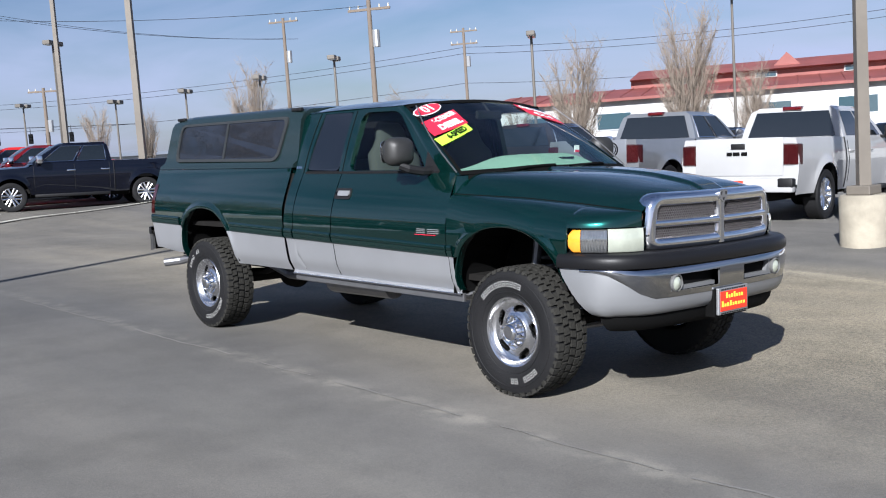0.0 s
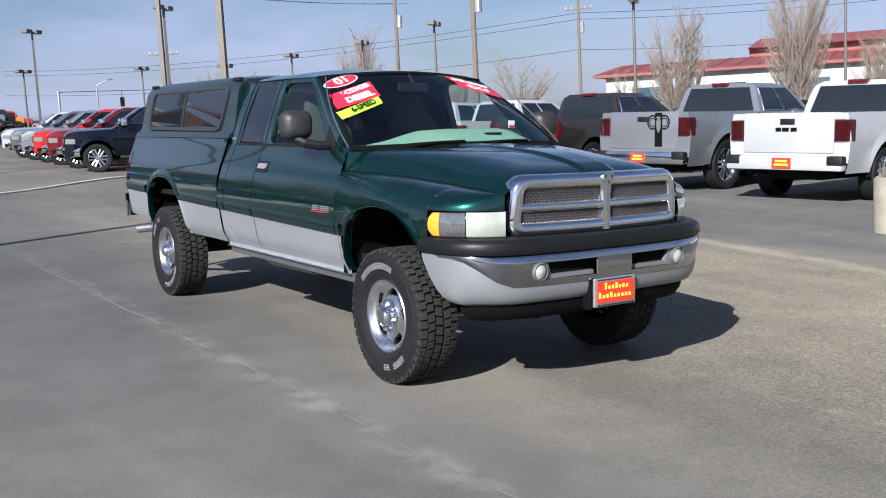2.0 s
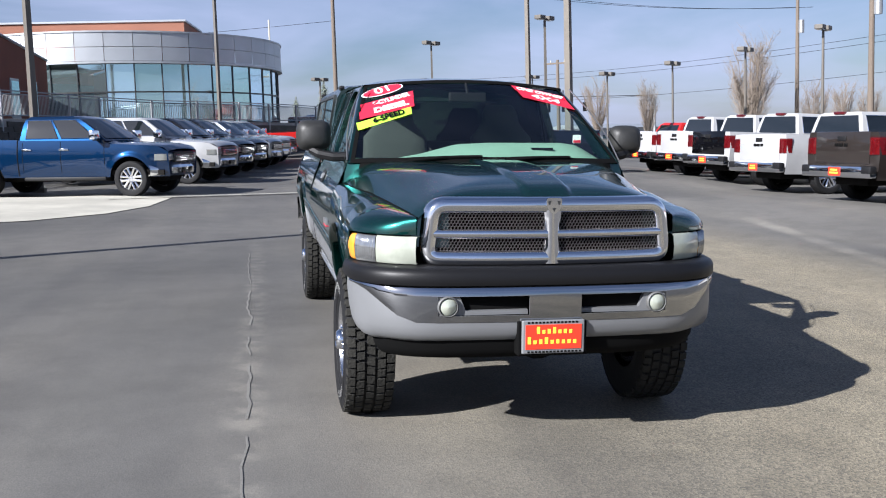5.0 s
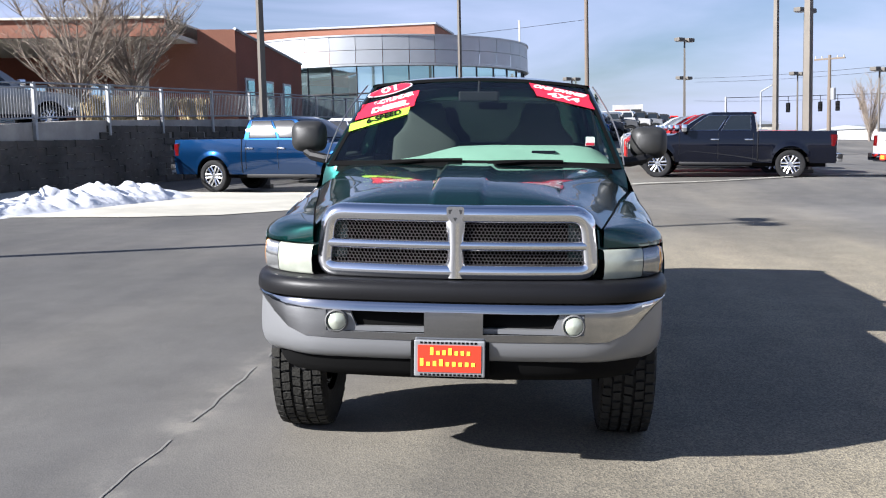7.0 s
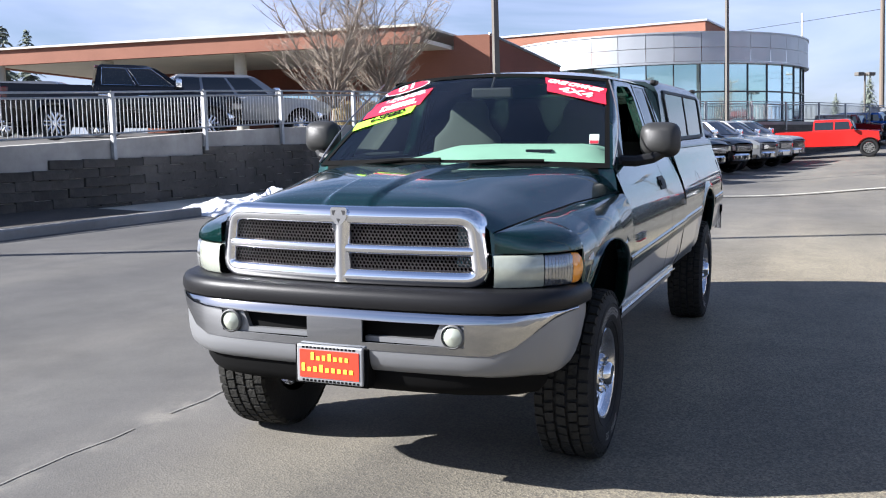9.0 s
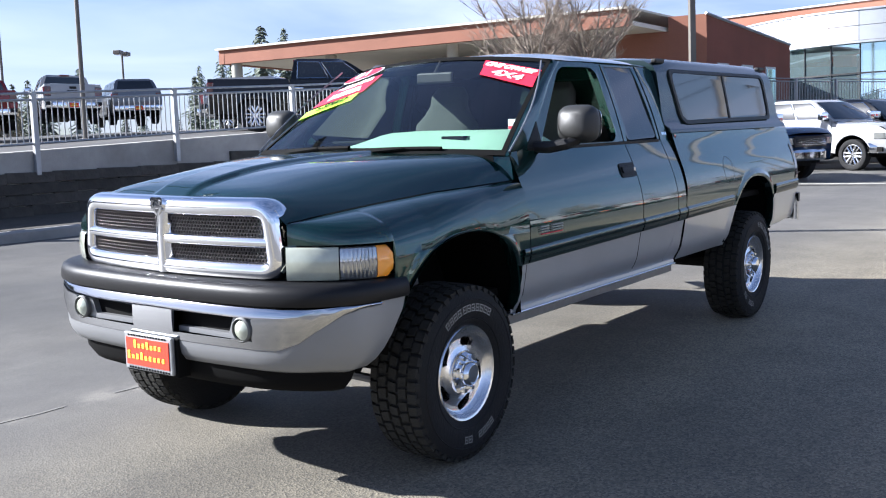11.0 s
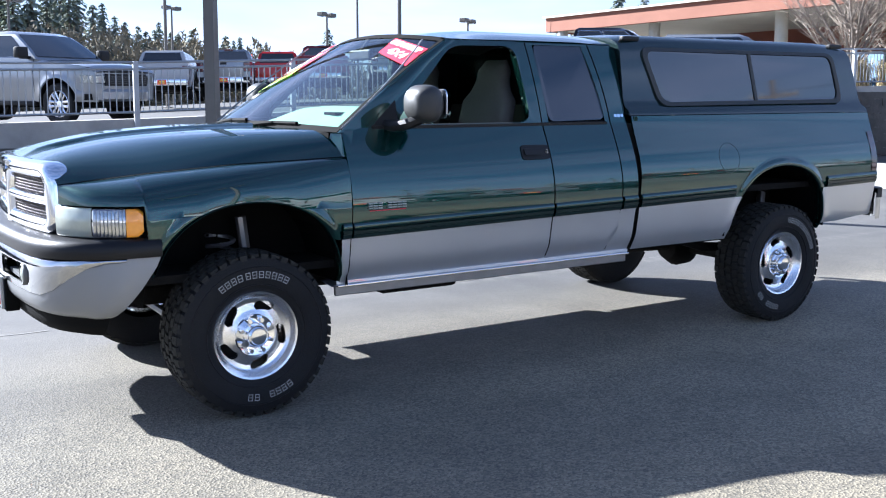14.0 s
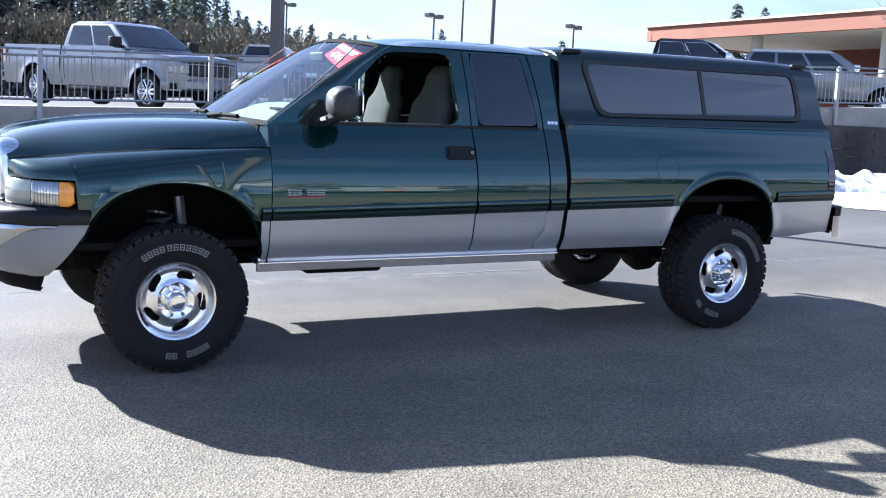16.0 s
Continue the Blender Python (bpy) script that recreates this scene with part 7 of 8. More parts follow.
def hero_interior(car):
    inside = new("cabin")
    inside.parent, inside.empty_display_size = car, 0.1
    part("cabin_floor", boxed(-2.50, -0.62, -0.84, 0.84, 0.78, 0.82), INTERIOR, inside)
    part("firewall", boxed(-0.66, -0.60, -0.84, 0.84, 0.80, 1.33), INTERIOR, inside)
    for sd in (1, -1):
        part("door_card", boxed(-2.45, -0.70, min(sd * 0.78, sd * 0.83), max(sd * 0.78, sd * 0.83), 0.82, 1.40), INTERIOR, inside)
    bm = bmesh.new()
    crown = [(-0.80, 1.40), (-0.50, 1.405), (-0.36, 1.43), (-0.12, 1.495), (0.1, 1.505), (0.6, 1.505), (0.72, 1.49), (0.80, 1.44)]
    sheet(bm, [[(screen_at(k, 0.02).x - 0.03 - s, 0.80 * k, 1.385 + (lerp_table(crown, 0.80 * k) - 1.385) * smoothstep(s / 0.42) - 0.03 * smoothstep((s - 0.50) / 0.08)) for k in np.linspace(-1, 1, 33)] for s in np.linspace(0, 0.58, 12)])
    part("dash_mat", bm, DASH_MAT, inside, "pale mint dashboard cover", smooth=60)
    part("dashboard", boxed(-1.06, -0.66, -0.80, 0.80, 1.02, 1.345, 0.04), INTERIOR, inside)
    bm = bmesh.new()
    box(bm, -0.80, -0.72, 0.34, 0.48, 1.462, 1.476, 0.0)
    part("defrost_vent", bm, INK_AND_SHADE, inside)
    bm = bmesh.new()
    pts = []
    for k in range(25):
        a = math.tau * k / 24
        pts.append(Vector((-1.20, 0.40, 1.26)) + Vector((-0.42 * 0.19 * math.sin(a), 0.19 * math.cos(a), 0.9 * 0.19 * math.sin(a))))
    tube_path(bm, pts[:-1], 0.015, 6, closed=True)
    rod(bm, (-1.20, 0.40, 1.26), (-0.98, 0.40, 1.16), 0.03)
    rod(bm, pts[0], pts[12], 0.012)
    part("steering_wheel", bm, BLACK, inside)
    part("rear_view_mirror", boxed(-1.16, -1.13, -0.13, 0.13, 1.775, 1.84, 0.012), BLACK, inside)
    part("mirror_stem", rod(bmesh.new(), (-1.14, 0, 1.83), (-1.20, 0, 1.90), 0.01), BLACK, inside)
    for sy in (0.40, -0.40):
        seat = new("front_seat")
        seat.parent, seat.empty_display_size = inside, 0.1
        part("cushion", boxed(-1.75, -1.22, sy - 0.25, sy + 0.25, 0.95, 1.10, 0.05), CLOTH, seat)
        bm = bmesh.new()
        rows = []
        for s in np.linspace(0, 1, 13):
            z = 1.04 + 0.74 * s
            wide = 0.26 - 0.04 * s if s < 0.70 else lerp_table([(0.70, 0.232), (0.76, 0.165), (0.80, 0.140), (0.94, 0.135), (1.0, 0.10)], s)
            deep = 0.075 if s < 0.74 else 0.055
            if s == 1:
                deep = 0.02
            xc = -1.70 - 0.17 * s
            rows.append([(xc + deep * math.copysign(abs(math.cos(t)) ** 0.6, math.cos(t)), sy + wide * math.copysign(abs(math.sin(t)) ** 0.7, math.sin(t)), z) for t in (math.tau * k / 20 for k in range(20))])
        vs = sheet(bm, rows, close=True)
        bm.faces.new(vs[-1])
        part("seat_back", bm, CLOTH, seat, "grey cloth seat back with headrest", smooth=60)
    part("centre_console", boxed(-1.85, -1.25, -0.13, 0.13, 0.82, 1.12, 0.03), CLOTH, inside)
    bm = bmesh.new()
    prism(bm, [(-2.22, 0.95), (-2.30, 1.50), (-2.40, 1.50), (-2.42, 0.95)], "y", -0.74, 0.74)
    part("rear_bench", bm, CLOTH, inside)
    bm = bmesh.new()
    tube_path(bm, [(-1.86, 0.815, 0.95), (-1.87, 0.79, 1.4), (-1.88, 0.71, 1.80)], 0.012, 5)
    tube_path(bm, [(-1.86, -0.815, 0.95), (-1.87, -0.79, 1.4), (-1.88, -0.71, 1.80)], 0.012, 5)
    part("seat_belt", bm, INK_AND_SHADE, inside)
    bm = bmesh.new()
    sheet(bm, [[(x, y, roof_z(x, y) - 0.035) for y in np.linspace(-0.68, 0.68, 9)] for x in np.linspace(-1.32, -2.49, 6)])
    part("headliner", bm, INTERIOR, inside)
    part("parking_pass", boxed(-0.88, -0.875, 0.665, 0.72, 1.505, 1.56), STICKER_WHITE, inside)
    part("pass_band", boxed(-0.874, -0.872, 0.668, 0.717, 1.508, 1.525), STICKER_RED, inside)


def hero_stickers(car):
    def banner(name, corners, mat, label):
        (u0, v0), (u1, v1), (u2, v2), (u3, v3) = corners       # lower left, lower right, upper right, upper left
        bm = bmesh.new()
        rows = []
        for t in np.linspace(0, 1, 4):
            row = []
            for s in np.linspace(0, 1, 9):
                a = (u0 + (u1 - u0) * s, v0 + (v1 - v0) * s)
                b = (u3 + (u2 - u3) * s, v3 + (v2 - v3) * s)
                row.append(screen_at(a[0] + (b[0] - a[0]) * t, a[1] + (b[1] - a[1]) * t) + Vector((0.004, 0, 0.006)))
            rows.append(row)
        sheet(bm, rows)
        return part(name, bm, mat, car, label)

    def words(text, mat, parent, at, right, tall, lift, shear=0.25, wide=1.0, fat=0.0):
        """Built-in letters on the glass, from a centre towards a right-hand place."""
        cu = bpy.data.curves.new("lettering", "FONT")
        cu.body, cu.size, cu.shear, cu.align_x, cu.align_y = text, tall * 1.38, shear, "CENTER", "CENTER"
        cu.offset, cu.extrude = fat, 0.0
        cu.materials.append(mat)
        c, step = screen_at(*at), 0.02
        across = (screen_at(at[0] + step, at[1]) - screen_at(at[0] - step, at[1])) / (2 * step)
        upward = (screen_at(at[0], at[1] + step) - screen_at(at[0], at[1] - step)) / (2 * step)
        out = across.cross(upward).normalized()
        x = (across * (right[0] - at[0]) + upward * (right[1] - at[1])).normalized()
        y = out.cross(x)
        shape = new("letter_shape", cu)
        me = bpy.data.meshes.new_from_object(shape)
        bpy.data.objects.remove(shape)
        g = Matrix(((across.dot(across), across.dot(upward)), (across.dot(upward), upward.dot(upward)))).inverted()
        for v in me.vertices:       # the letters follow the bow of the glass
            p = x * (v.co.x * wide) + y * v.co.y
            u, w = g @ Vector((p.dot(across), p.dot(upward)))
            v.co = screen_at(at[0] + u, at[1] + w) + out * lift
        ob = new("lettering", me)
        ob.parent = parent
        return ob

    # passenger side: year oval, two red banners, lime banner
    b = banner("sticker_banner", [(-0.965, 0.595), (-0.52, 0.755), (-0.525, 0.845), (-0.985, 0.69)], STICKER_RED, "red banner sticker with white letters")
    words("6-CYLINDER", STICKER_WHITE, b, (-0.722, 0.730), (-0.522, 0.803), 0.048, 0.013, fat=0.003, wide=0.72)
    b = banner("sticker_banner", [(-0.965, 0.490), (-0.52, 0.632), (-0.525, 0.752), (-0.985, 0.592)], STICKER_RED, "red banner sticker with white letters")
    words("DIESEL", STICKER_WHITE, b, (-0.722, 0.625), (-0.522, 0.690), 0.060, 0.013, fat=0.005, wide=0.98)
    b = banner("sticker_banner", [(-0.965, 0.355), (-0.545, 0.535), (-0.55, 0.625), (-0.99, 0.448)], STICKER_LIME, "lime banner sticker with black letters")
    words("6-SPEED", INK_AND_SHADE, b, (-0.735, 0.503), (-0.53, 0.590), 0.053, 0.013, fat=0.003, wide=0.86)
    for k, mat, lift in ((1.0, STICKER_WHITE, 0.008), (0.93, STICKER_RED, 0.011)):
        bm = bmesh.new()
        c = screen_at(-0.80, 0.872)
        x = (screen_at(-0.60, 0.942) - screen_at(-1.0, 0.80)).normalized()
        up = screen_at(-0.8, 0.95) - screen_at(-0.8, 0.8)
        z = x.cross(up).normalized()
        y = z.cross(x)
        across = (screen_at(-0.78, 0.872) - screen_at(-0.82, 0.872)) / 0.04
        upward = (screen_at(-0.80, 0.892) - screen_at(-0.80, 0.852)) / 0.04
        g = Matrix(((across.dot(across), across.dot(upward)), (across.dot(upward), upward.dot(upward)))).inverted()
        ring = []
        for f in (1.0, 0.66, 0.33):
            row = []
            for i in range(36):
                p = (x * 0.150 * k * math.cos(math.tau * i / 36) + y * (0.062 if k == 1 else 0.054) * math.sin(math.tau * i / 36)) * f
                u, w = g @ Vector((p.dot(across), p.dot(upward)))
                row.append(bm.verts.new(screen_at(-0.80 + u, 0.872 + w) + z * lift))
            ring.append(row)
        for r0, r1 in zip(ring, ring[1:]):
            for i in range(36):
                bm.faces.new((r0[i], r0[(i + 1) % 36], r1[(i + 1) % 36], r1[i]))
        bm.faces.new(ring[-1])
        ob = part("year_oval" if k == 1 else "oval_face", bm, mat, car if k == 1 else ob, "red and white oval year sticker" if k == 1 else "")
    words("01", STICKER_WHITE, ob, (-0.80, 0.872), (-0.60, 0.942), 0.082, 0.0145, shear=0.1, fat=0.003, wide=1.1)
    # driver side
    b = banner("sticker_banner", [(0.47, 0.868), (0.955, 0.778), (0.965, 0.848), (0.45, 0.945)], STICKER_RED, "red banner sticker with white letters")
    words("ONE OWNER", STICKER_WHITE, b, (0.705, 0.853), (0.9, 0.814), 0.040, 0.0115, fat=0.004, wide=1.0)
    b = banner("sticker_banner", [(0.50, 0.770), (0.962, 0.645), (0.955, 0.775), (0.48, 0.865)], STICKER_RED, "red banner sticker with white letters")
    words("4X4", STICKER_WHITE, b, (0.725, 0.765), (0.9, 0.722), 0.058, 0.0115, shear=0.0, fat=0.003, wide=1.5)


def hero_cap(car):
    """The bed cap, a thing of its own that sits on the bed rails."""
    prof = [(0.870, 1.447), (0.862, 1.475), (0.822, 1.503), (0.806, 1.55), (0.786, 1.70), (0.765, 1.84), (0.738, 1.905), (0.67, 1.941), (0.45, 1.958), (0.0, 1.966)]
    ring = prof + [(-y, z) for y, z in prof[-2::-1]]
    def xr(z):
        return -4.935 + (z - 1.447) * 0.27
    bm = bmesh.new()
    rows = []
    for s in np.linspace(0, 1, 15):
        row = []
        for y, z in ring:
            x = -2.542 + (xr(z) + 2.542) * s
            zz = z - 0.020 * smoothstep((0.10 - s) / 0.10) * smoothstep((z - 1.8) / 0.1) - 0.03 * smoothstep((s - 0.9) / 0.1) * smoothstep((z - 1.85) / 0.1)
            row.append((x, y, zz))
        rows.append(row)
    vs = sheet(bm, rows)
    bm.faces.new(vs[0])
    bm.faces.new(vs[-1])
    part("cap_shell", bm, CAP_GREEN, car, smooth=50)
    for sd in (1, -1):
        outer = round_poly([(-2.70, 1.868), (-4.615, 1.868), (-4.70, 1.515), (-2.845, 1.500)], 0.085, 6)
        inner = round_poly([(-2.745, 1.845), (-4.585, 1.845), (-4.655, 1.540), (-2.875, 1.525)], 0.075, 6)
        win = new("side_window")
        win.parent, win.empty_display_size = car, 0.1
        bm = bmesh.new()
        frame_on(bm, outer, inner, cap_y, sd, 0.012, 0.016)
        part("window_frame", bm, GREY_RUBBER, win, smooth=40)
        bm = bmesh.new()
        on_surface(bm, inner, cap_y, sd, 0.004, 0.004)
        part("pane", bm, PRIVACY, win, "dark tinted sliding pane")
        bm = bmesh.new()
        on_surface(bm, [(-3.70, 1.845), (-3.73, 1.845), (-3.775, 1.535), (-3.745, 1.535)], cap_y, sd, 0.010, 0.008)
        part("pane_divider", bm, GREY_RUBBER, win)
        for x in (-2.66, -4.70):
            part("rack_mount", boxed(x - 0.07, x + 0.07, sd * 0.72 - 0.02, sd * 0.72 + 0.02, 1.905, 1.935, 0.01), BLACK, car)
    bm = bmesh.new()
    sheet(bm, [[(xr(z) - 0.008, y * k, z) for k in (-1, 0, 1)] for y, z in ((0.70, 1.56), (0.66, 1.86))])
    part("hatch_glass", bm, PRIVACY, car)


def hero_wheels(car):
    r, rim_r, h = 0.42, 0.228, 0.138
    def tyre():
        bm = bmesh.new()
        turn_profile(bm, [(rim_r - 0.01, 0.100), (rim_r, 0.116), (0.250, 0.127), (0.285, 0.137), (0.335, 0.140), (0.372, 0.134), (0.395, 0.124), (0.404, 0.105), (0.405, 0.0), (0.404, -0.105), (0.395, -0.124), (0.335, -0.14), (rim_r, -0.11)], "y", 64)
        for rr in (0.262, 0.352):
            turn_profile(bm, [(rr - 0.003, 0.130 if rr < 0.3 else 0.1375), (rr, 0.1345 if rr < 0.3 else 0.1405), (rr + 0.003, 0.131 if rr < 0.3 else 0.137)], "y", 64)
        return bm
    def tread():
        bm = bmesh.new()
        rng = random.Random(4)
        n = 46
        for row, (yc, w, stag, skew) in enumerate(((-0.104, 0.040, 0.0, 0.0), (-0.055, 0.040, 0.5, 0.35), (0.0, 0.040, 0.2, -0.4), (0.055, 0.040, 0.7, 0.35), (0.104, 0.040, 0.4, 0.0))):
            for k in range(n):
                a0 = math.tau * (k + stag) / n
                span = math.tau / n * (0.70 if k % 2 else 0.78)
                pts = []
                for y in (yc - w / 2, yc + w / 2):
                    for a in (a0, a0 + span):
                        aa = a + skew * (y - yc)
                        for rad in (0.400, 0.4195 - (0.006 if abs(y) > 0.115 else 0)):
                            pts.append(bm.verts.new((rad * math.cos(aa), y, rad * math.sin(aa))))
                for f in ((0, 1, 3, 2), (4, 6, 7, 5), (0, 4, 5, 1), (2, 3, 7, 6), (1, 5, 7, 3)):
                    bm.faces.new([pts[i] for i in f])
        for sd in (1, -1):
            for k in range(n):
                a0 = math.tau * (k + 0.4) / n
                span = math.tau / n * (0.62 if k % 2 else 0.42)
                low = 0.388 if k % 2 else 0.394
                pts = [bm.verts.new((rad * math.cos(a), sd * y, rad * math.sin(a))) for a in (a0, a0 + span) for rad, y in ((0.413, 0.122), (low, 0.1315), (low, 0.122), (0.405, 0.110))]
                for f in ((0, 1, 5, 4), (0, 3, 2, 1), (4, 5, 6, 7), (1, 2, 6, 5)):
                    bm.faces.new([pts[i] for i in f])
        return bm
    def letters():
        bm = bmesh.new()
        def bar(a0, a1, r0, r1, y):
            k = 3
            rows = [[(rr * math.cos(a0 + (a1 - a0) * i / k), y, rr * math.sin(a0 + (a1 - a0) * i / k)) for i in range(k + 1)] for rr in (r0, r1)]
            sheet(bm, rows)
        for start, count in ((0.55, 4), (1.02, 7), (3.75, 4), (4.35, 2)):
            for k in range(count):
                a = start + k * 0.112
                w, t = 0.078, 0.009
                bar(a, a + t, 0.296, 0.330, 0.1412)
                bar(a + w - t, a + w, 0.296, 0.330, 0.1412)
                bar(a, a + w, 0.296, 0.2992, 0.1414)
                bar(a, a + w, 0.3268, 0.330, 0.1414)
                bar(a + t * 1.6, a + w - t * 1.6, 0.311, 0.3145, 0.1413)
        return bm
    def rim():
        bm = bmesh.new()
        turn_profile(bm, [(rim_r + 0.004, 0.112), (rim_r - 0.004, 0.122), (rim_r - 0.014, 0.118), (0.204, 0.098), (0.198, 0.090)], "y", 64)
        turn_profile(bm, [(0.198, 0.090), (0.196, 0.02), (0.20, -0.09)], "y", 48)
        na, nr = 240, 24
        grid = []
        for i in range(nr + 1):
            rr = 0.098 + (0.198 - 0.098) * i / nr
            y = lerp_table([(0.098, 0.092), (0.125, 0.080), (0.16, 0.072), (0.185, 0.078), (0.198, 0.090)], rr)
            grid.append([bm.verts.new((rr * math.cos(math.tau * k / na), y, rr * math.sin(math.tau * k / na))) for k in range(na)])
        def slot(rr, a):
            for s in range(5):
                c = math.tau * s / 5 + 0.35
                d = (a - c + math.pi) % math.tau - math.pi
                u, v = d * 0.154, rr - 0.154 - 0.22 * d * 0.154
                uu = max(0.0, abs(u) - 0.030)
                if uu * uu + v * v < 0.0225 ** 2:
                    return True
            return False
        for i in range(nr):
            for k in range(na):
                j = (k + 1) % na
                if slot(0.098 + 0.1 * (i + 0.5) / nr, math.tau * (k + 0.5) / na):
                    e = [grid[i][k], grid[i][j], grid[i + 1][j], grid[i + 1][k]]
                    continue
                bm.faces.new((grid[i][k], grid[i][j], grid[i + 1][j], grid[i + 1][k]))
        edges = [e for e in bm.edges if e.is_boundary and all(0.105 < math.hypot(v.co.x, v.co.z) < 0.192 for v in e.verts)]
        ext = bmesh.ops.extrude_edge_only(bm, edges=edges)["geom"]
        for v in ext:
            if isinstance(v, bmesh.types.BMVert):
                v.co.y -= 0.022
        return bm
    def hub():
        bm = bmesh.new()
        turn_profile(bm, [(0.100, 0.082), (0.106, 0.098), (0.102, 0.108), (0.096, 0.106), (0.066, 0.100), (0.061, 0.106), (0.059, 0.132), (0.054, 0.146), (0.044, 0.154), (0.040, 0.151), (0.020, 0.153), (0.0, 0.153)], "y", 40)
        for k in range(8):
            a = math.tau * k / 8
            c = Vector((0.082 * math.cos(a), 0.098, 0.082 * math.sin(a)))
            rod(bm, c, c + Vector((0, 0.030, 0)), 0.0125, 0.0115, 6)
        return bm
    def drum():
        bm = bmesh.new()
        turn_profile(bm, [(0.0, 0.02), (0.165, 0.02), (0.17, -0.03), (0.17, -0.1)], "y", 32)
        return bm
    spin = {(-0.03, 1): -0.37, (0.012, -1): -0.15, (-3.94, 1): -1.1, (-3.91, -1): 3.3}
    for (x, sd), a in spin.items():
        w = new("wheel")
        w.parent, w.empty_display_size = car, 0.1
        w.matrix_basis = Matrix.Translation((x, sd * 0.836, r * 0.976)) @ Matrix.Diagonal((0.976, 1, 0.976, 1)) @ (Matrix.Identity(4) if sd > 0 else Matrix.Rotation(math.pi, 4, "Z"))
        turn = Matrix.Rotation(a, 4, "Y")
        ty = piece("tyre", shared(("hero", "tyre"), tyre), RUBBER, w, turn, "all-terrain tyre with raised white letters")
        piece("tread", shared(("hero", "tread"), tread, smooth=False), TREAD, ty)
        piece("letter_bar", shared(("hero", "letter_bar"), letters, smooth=False), LETTER_WHITE, ty)
        rm = piece("rim", shared(("hero", "rim"), rim), ALLOY, w, turn, "polished alloy rim with five slots")
        piece("hub_cap", shared(("hero", "hub_cap"), hub), CHROME, rm)
        piece("brake_drum", shared(("hero", "brake_drum"), drum), UNDERSIDE, w)


def hero_under(car):
    ch = new("chassis")
    ch.parent, ch.empty_display_size = car, 0.1
    for sd in (1, -1):
        part("frame_rail", boxed(-4.85, 0.62, min(sd * 0.40, sd * 0.47), max(sd * 0.40, sd * 0.47), 0.52, 0.68), UNDERSIDE, ch)
        bm = bmesh.new()
        pts = [(-0.02 + 0.07 * math.cos(t), sd * 0.53 + 0.07 * math.sin(t), 0.52 + 0.34 * t / (math.tau * 6)) for t in np.linspace(0, math.tau * 6, 90)]
        tube_path(bm, pts, 0.011, 5)
        part("coil_spring", bm, DULL_METAL, ch)
        bm = bmesh.new()
        tube_path(bm, [(-3.2, sd * 0.52, 0.62), (-3.6, sd * 0.52, 0.50), (-3.93, sd * 0.52, 0.47), (-4.3, sd * 0.52, 0.50), (-4.65, sd * 0.52, 0.63)], 0.035, 6)
        part("leaf_spring", bm, UNDERSIDE, ch)
        part("shock_absorber", rod(bmesh.new(), (-0.18, sd * 0.58, 0.40), (-0.12, sd * 0.56, 0.95), 0.03), DULL_METAL, ch)
        part("shock_absorber", rod(bmesh.new(), (-4.05, sd * 0.62, 0.36), (-4.25, sd * 0.5, 0.85), 0.03), DULL_METAL, ch)
    for x, dx in ((0.0, 0.18), (-3.93, 0.0)):
        part("axle", rod(bmesh.new(), (x, -0.75, 0.42), (x, 0.75, 0.42), 0.052, seg=12), UNDERSIDE, ch)
        bm = bmesh.new()
        turn_profile(bm, [(0.0, -0.16), (0.09, -0.14), (0.15, -0.05), (0.155, 0.05), (0.10, 0.14), (0, 0.16)], "x", 18, (x, dx, 0.42))
        part("differential", bm, UNDERSIDE, ch, smooth=True)
    part("drive_shaft", rod(bmesh.new(), (-1.7, 0.0, 0.52), (-3.8, 0, 0.44), 0.05, seg=10), UNDERSIDE, ch)
    part("tie_rod", rod(bmesh.new(), (0.14, -0.7, 0.40), (0.14, 0.7, 0.36), 0.022), DULL_METAL, ch)
    part("gearbox", boxed(-1.9, -0.4, -0.22, 0.22, 0.48, 0.80, 0.06), UNDERSIDE, ch)
    part("engine_sump", boxed(-0.4, 0.5, -0.25, 0.25, 0.52, 0.9, 0.05), UNDERSIDE, ch)
    part("fuel_tank", boxed(-3.25, -1.95, 0.36, 0.64, 0.56, 0.70, 0.05), UNDERSIDE, ch)
    bm = bmesh.new()
    tube_path(bm, [(-0.6, -0.5, 0.52), (-2.5, -0.52, 0.50), (-3.2, -0.52, 0.50), (-3.6, -0.62, 0.66), (-4.3, -0.64, 0.66), (-4.66, -0.82, 0.56), (-4.80, -0.93, 0.54)], 0.042, 10)
    part("exhaust", bm, DULL_METAL, ch)
    part("muffler", rod(bmesh.new(), (-1.7, -0.52, 0.51), (-2.5, -0.52, 0.50), 0.10, seg=14), DULL_METAL, ch)
    part("floor_pan", boxed(-4.9, 0.55, -0.80, 0.80, 0.68, 0.72), UNDERSIDE, ch)
    part("transfer_skid", boxed(-1.32, -0.82, 0.58, 0.80, 0.50, 0.57, 0.025), UNDERSIDE, ch)
    # tail: tailgate, lamps, bumper
    part("tailgate", boxed(-4.945, -4.90, -0.72, 0.72, 0.80, 1.44, 0.015), GREEN, car)
    part("bed_floor", boxed(-4.90, -2.60, -0.86, 0.86, 0.92, 0.96), UNDERSIDE, car)
    part("bed_front", boxed(-2.60, -2.57, -0.88, 0.88, 0.75, 1.44), GREEN, car)
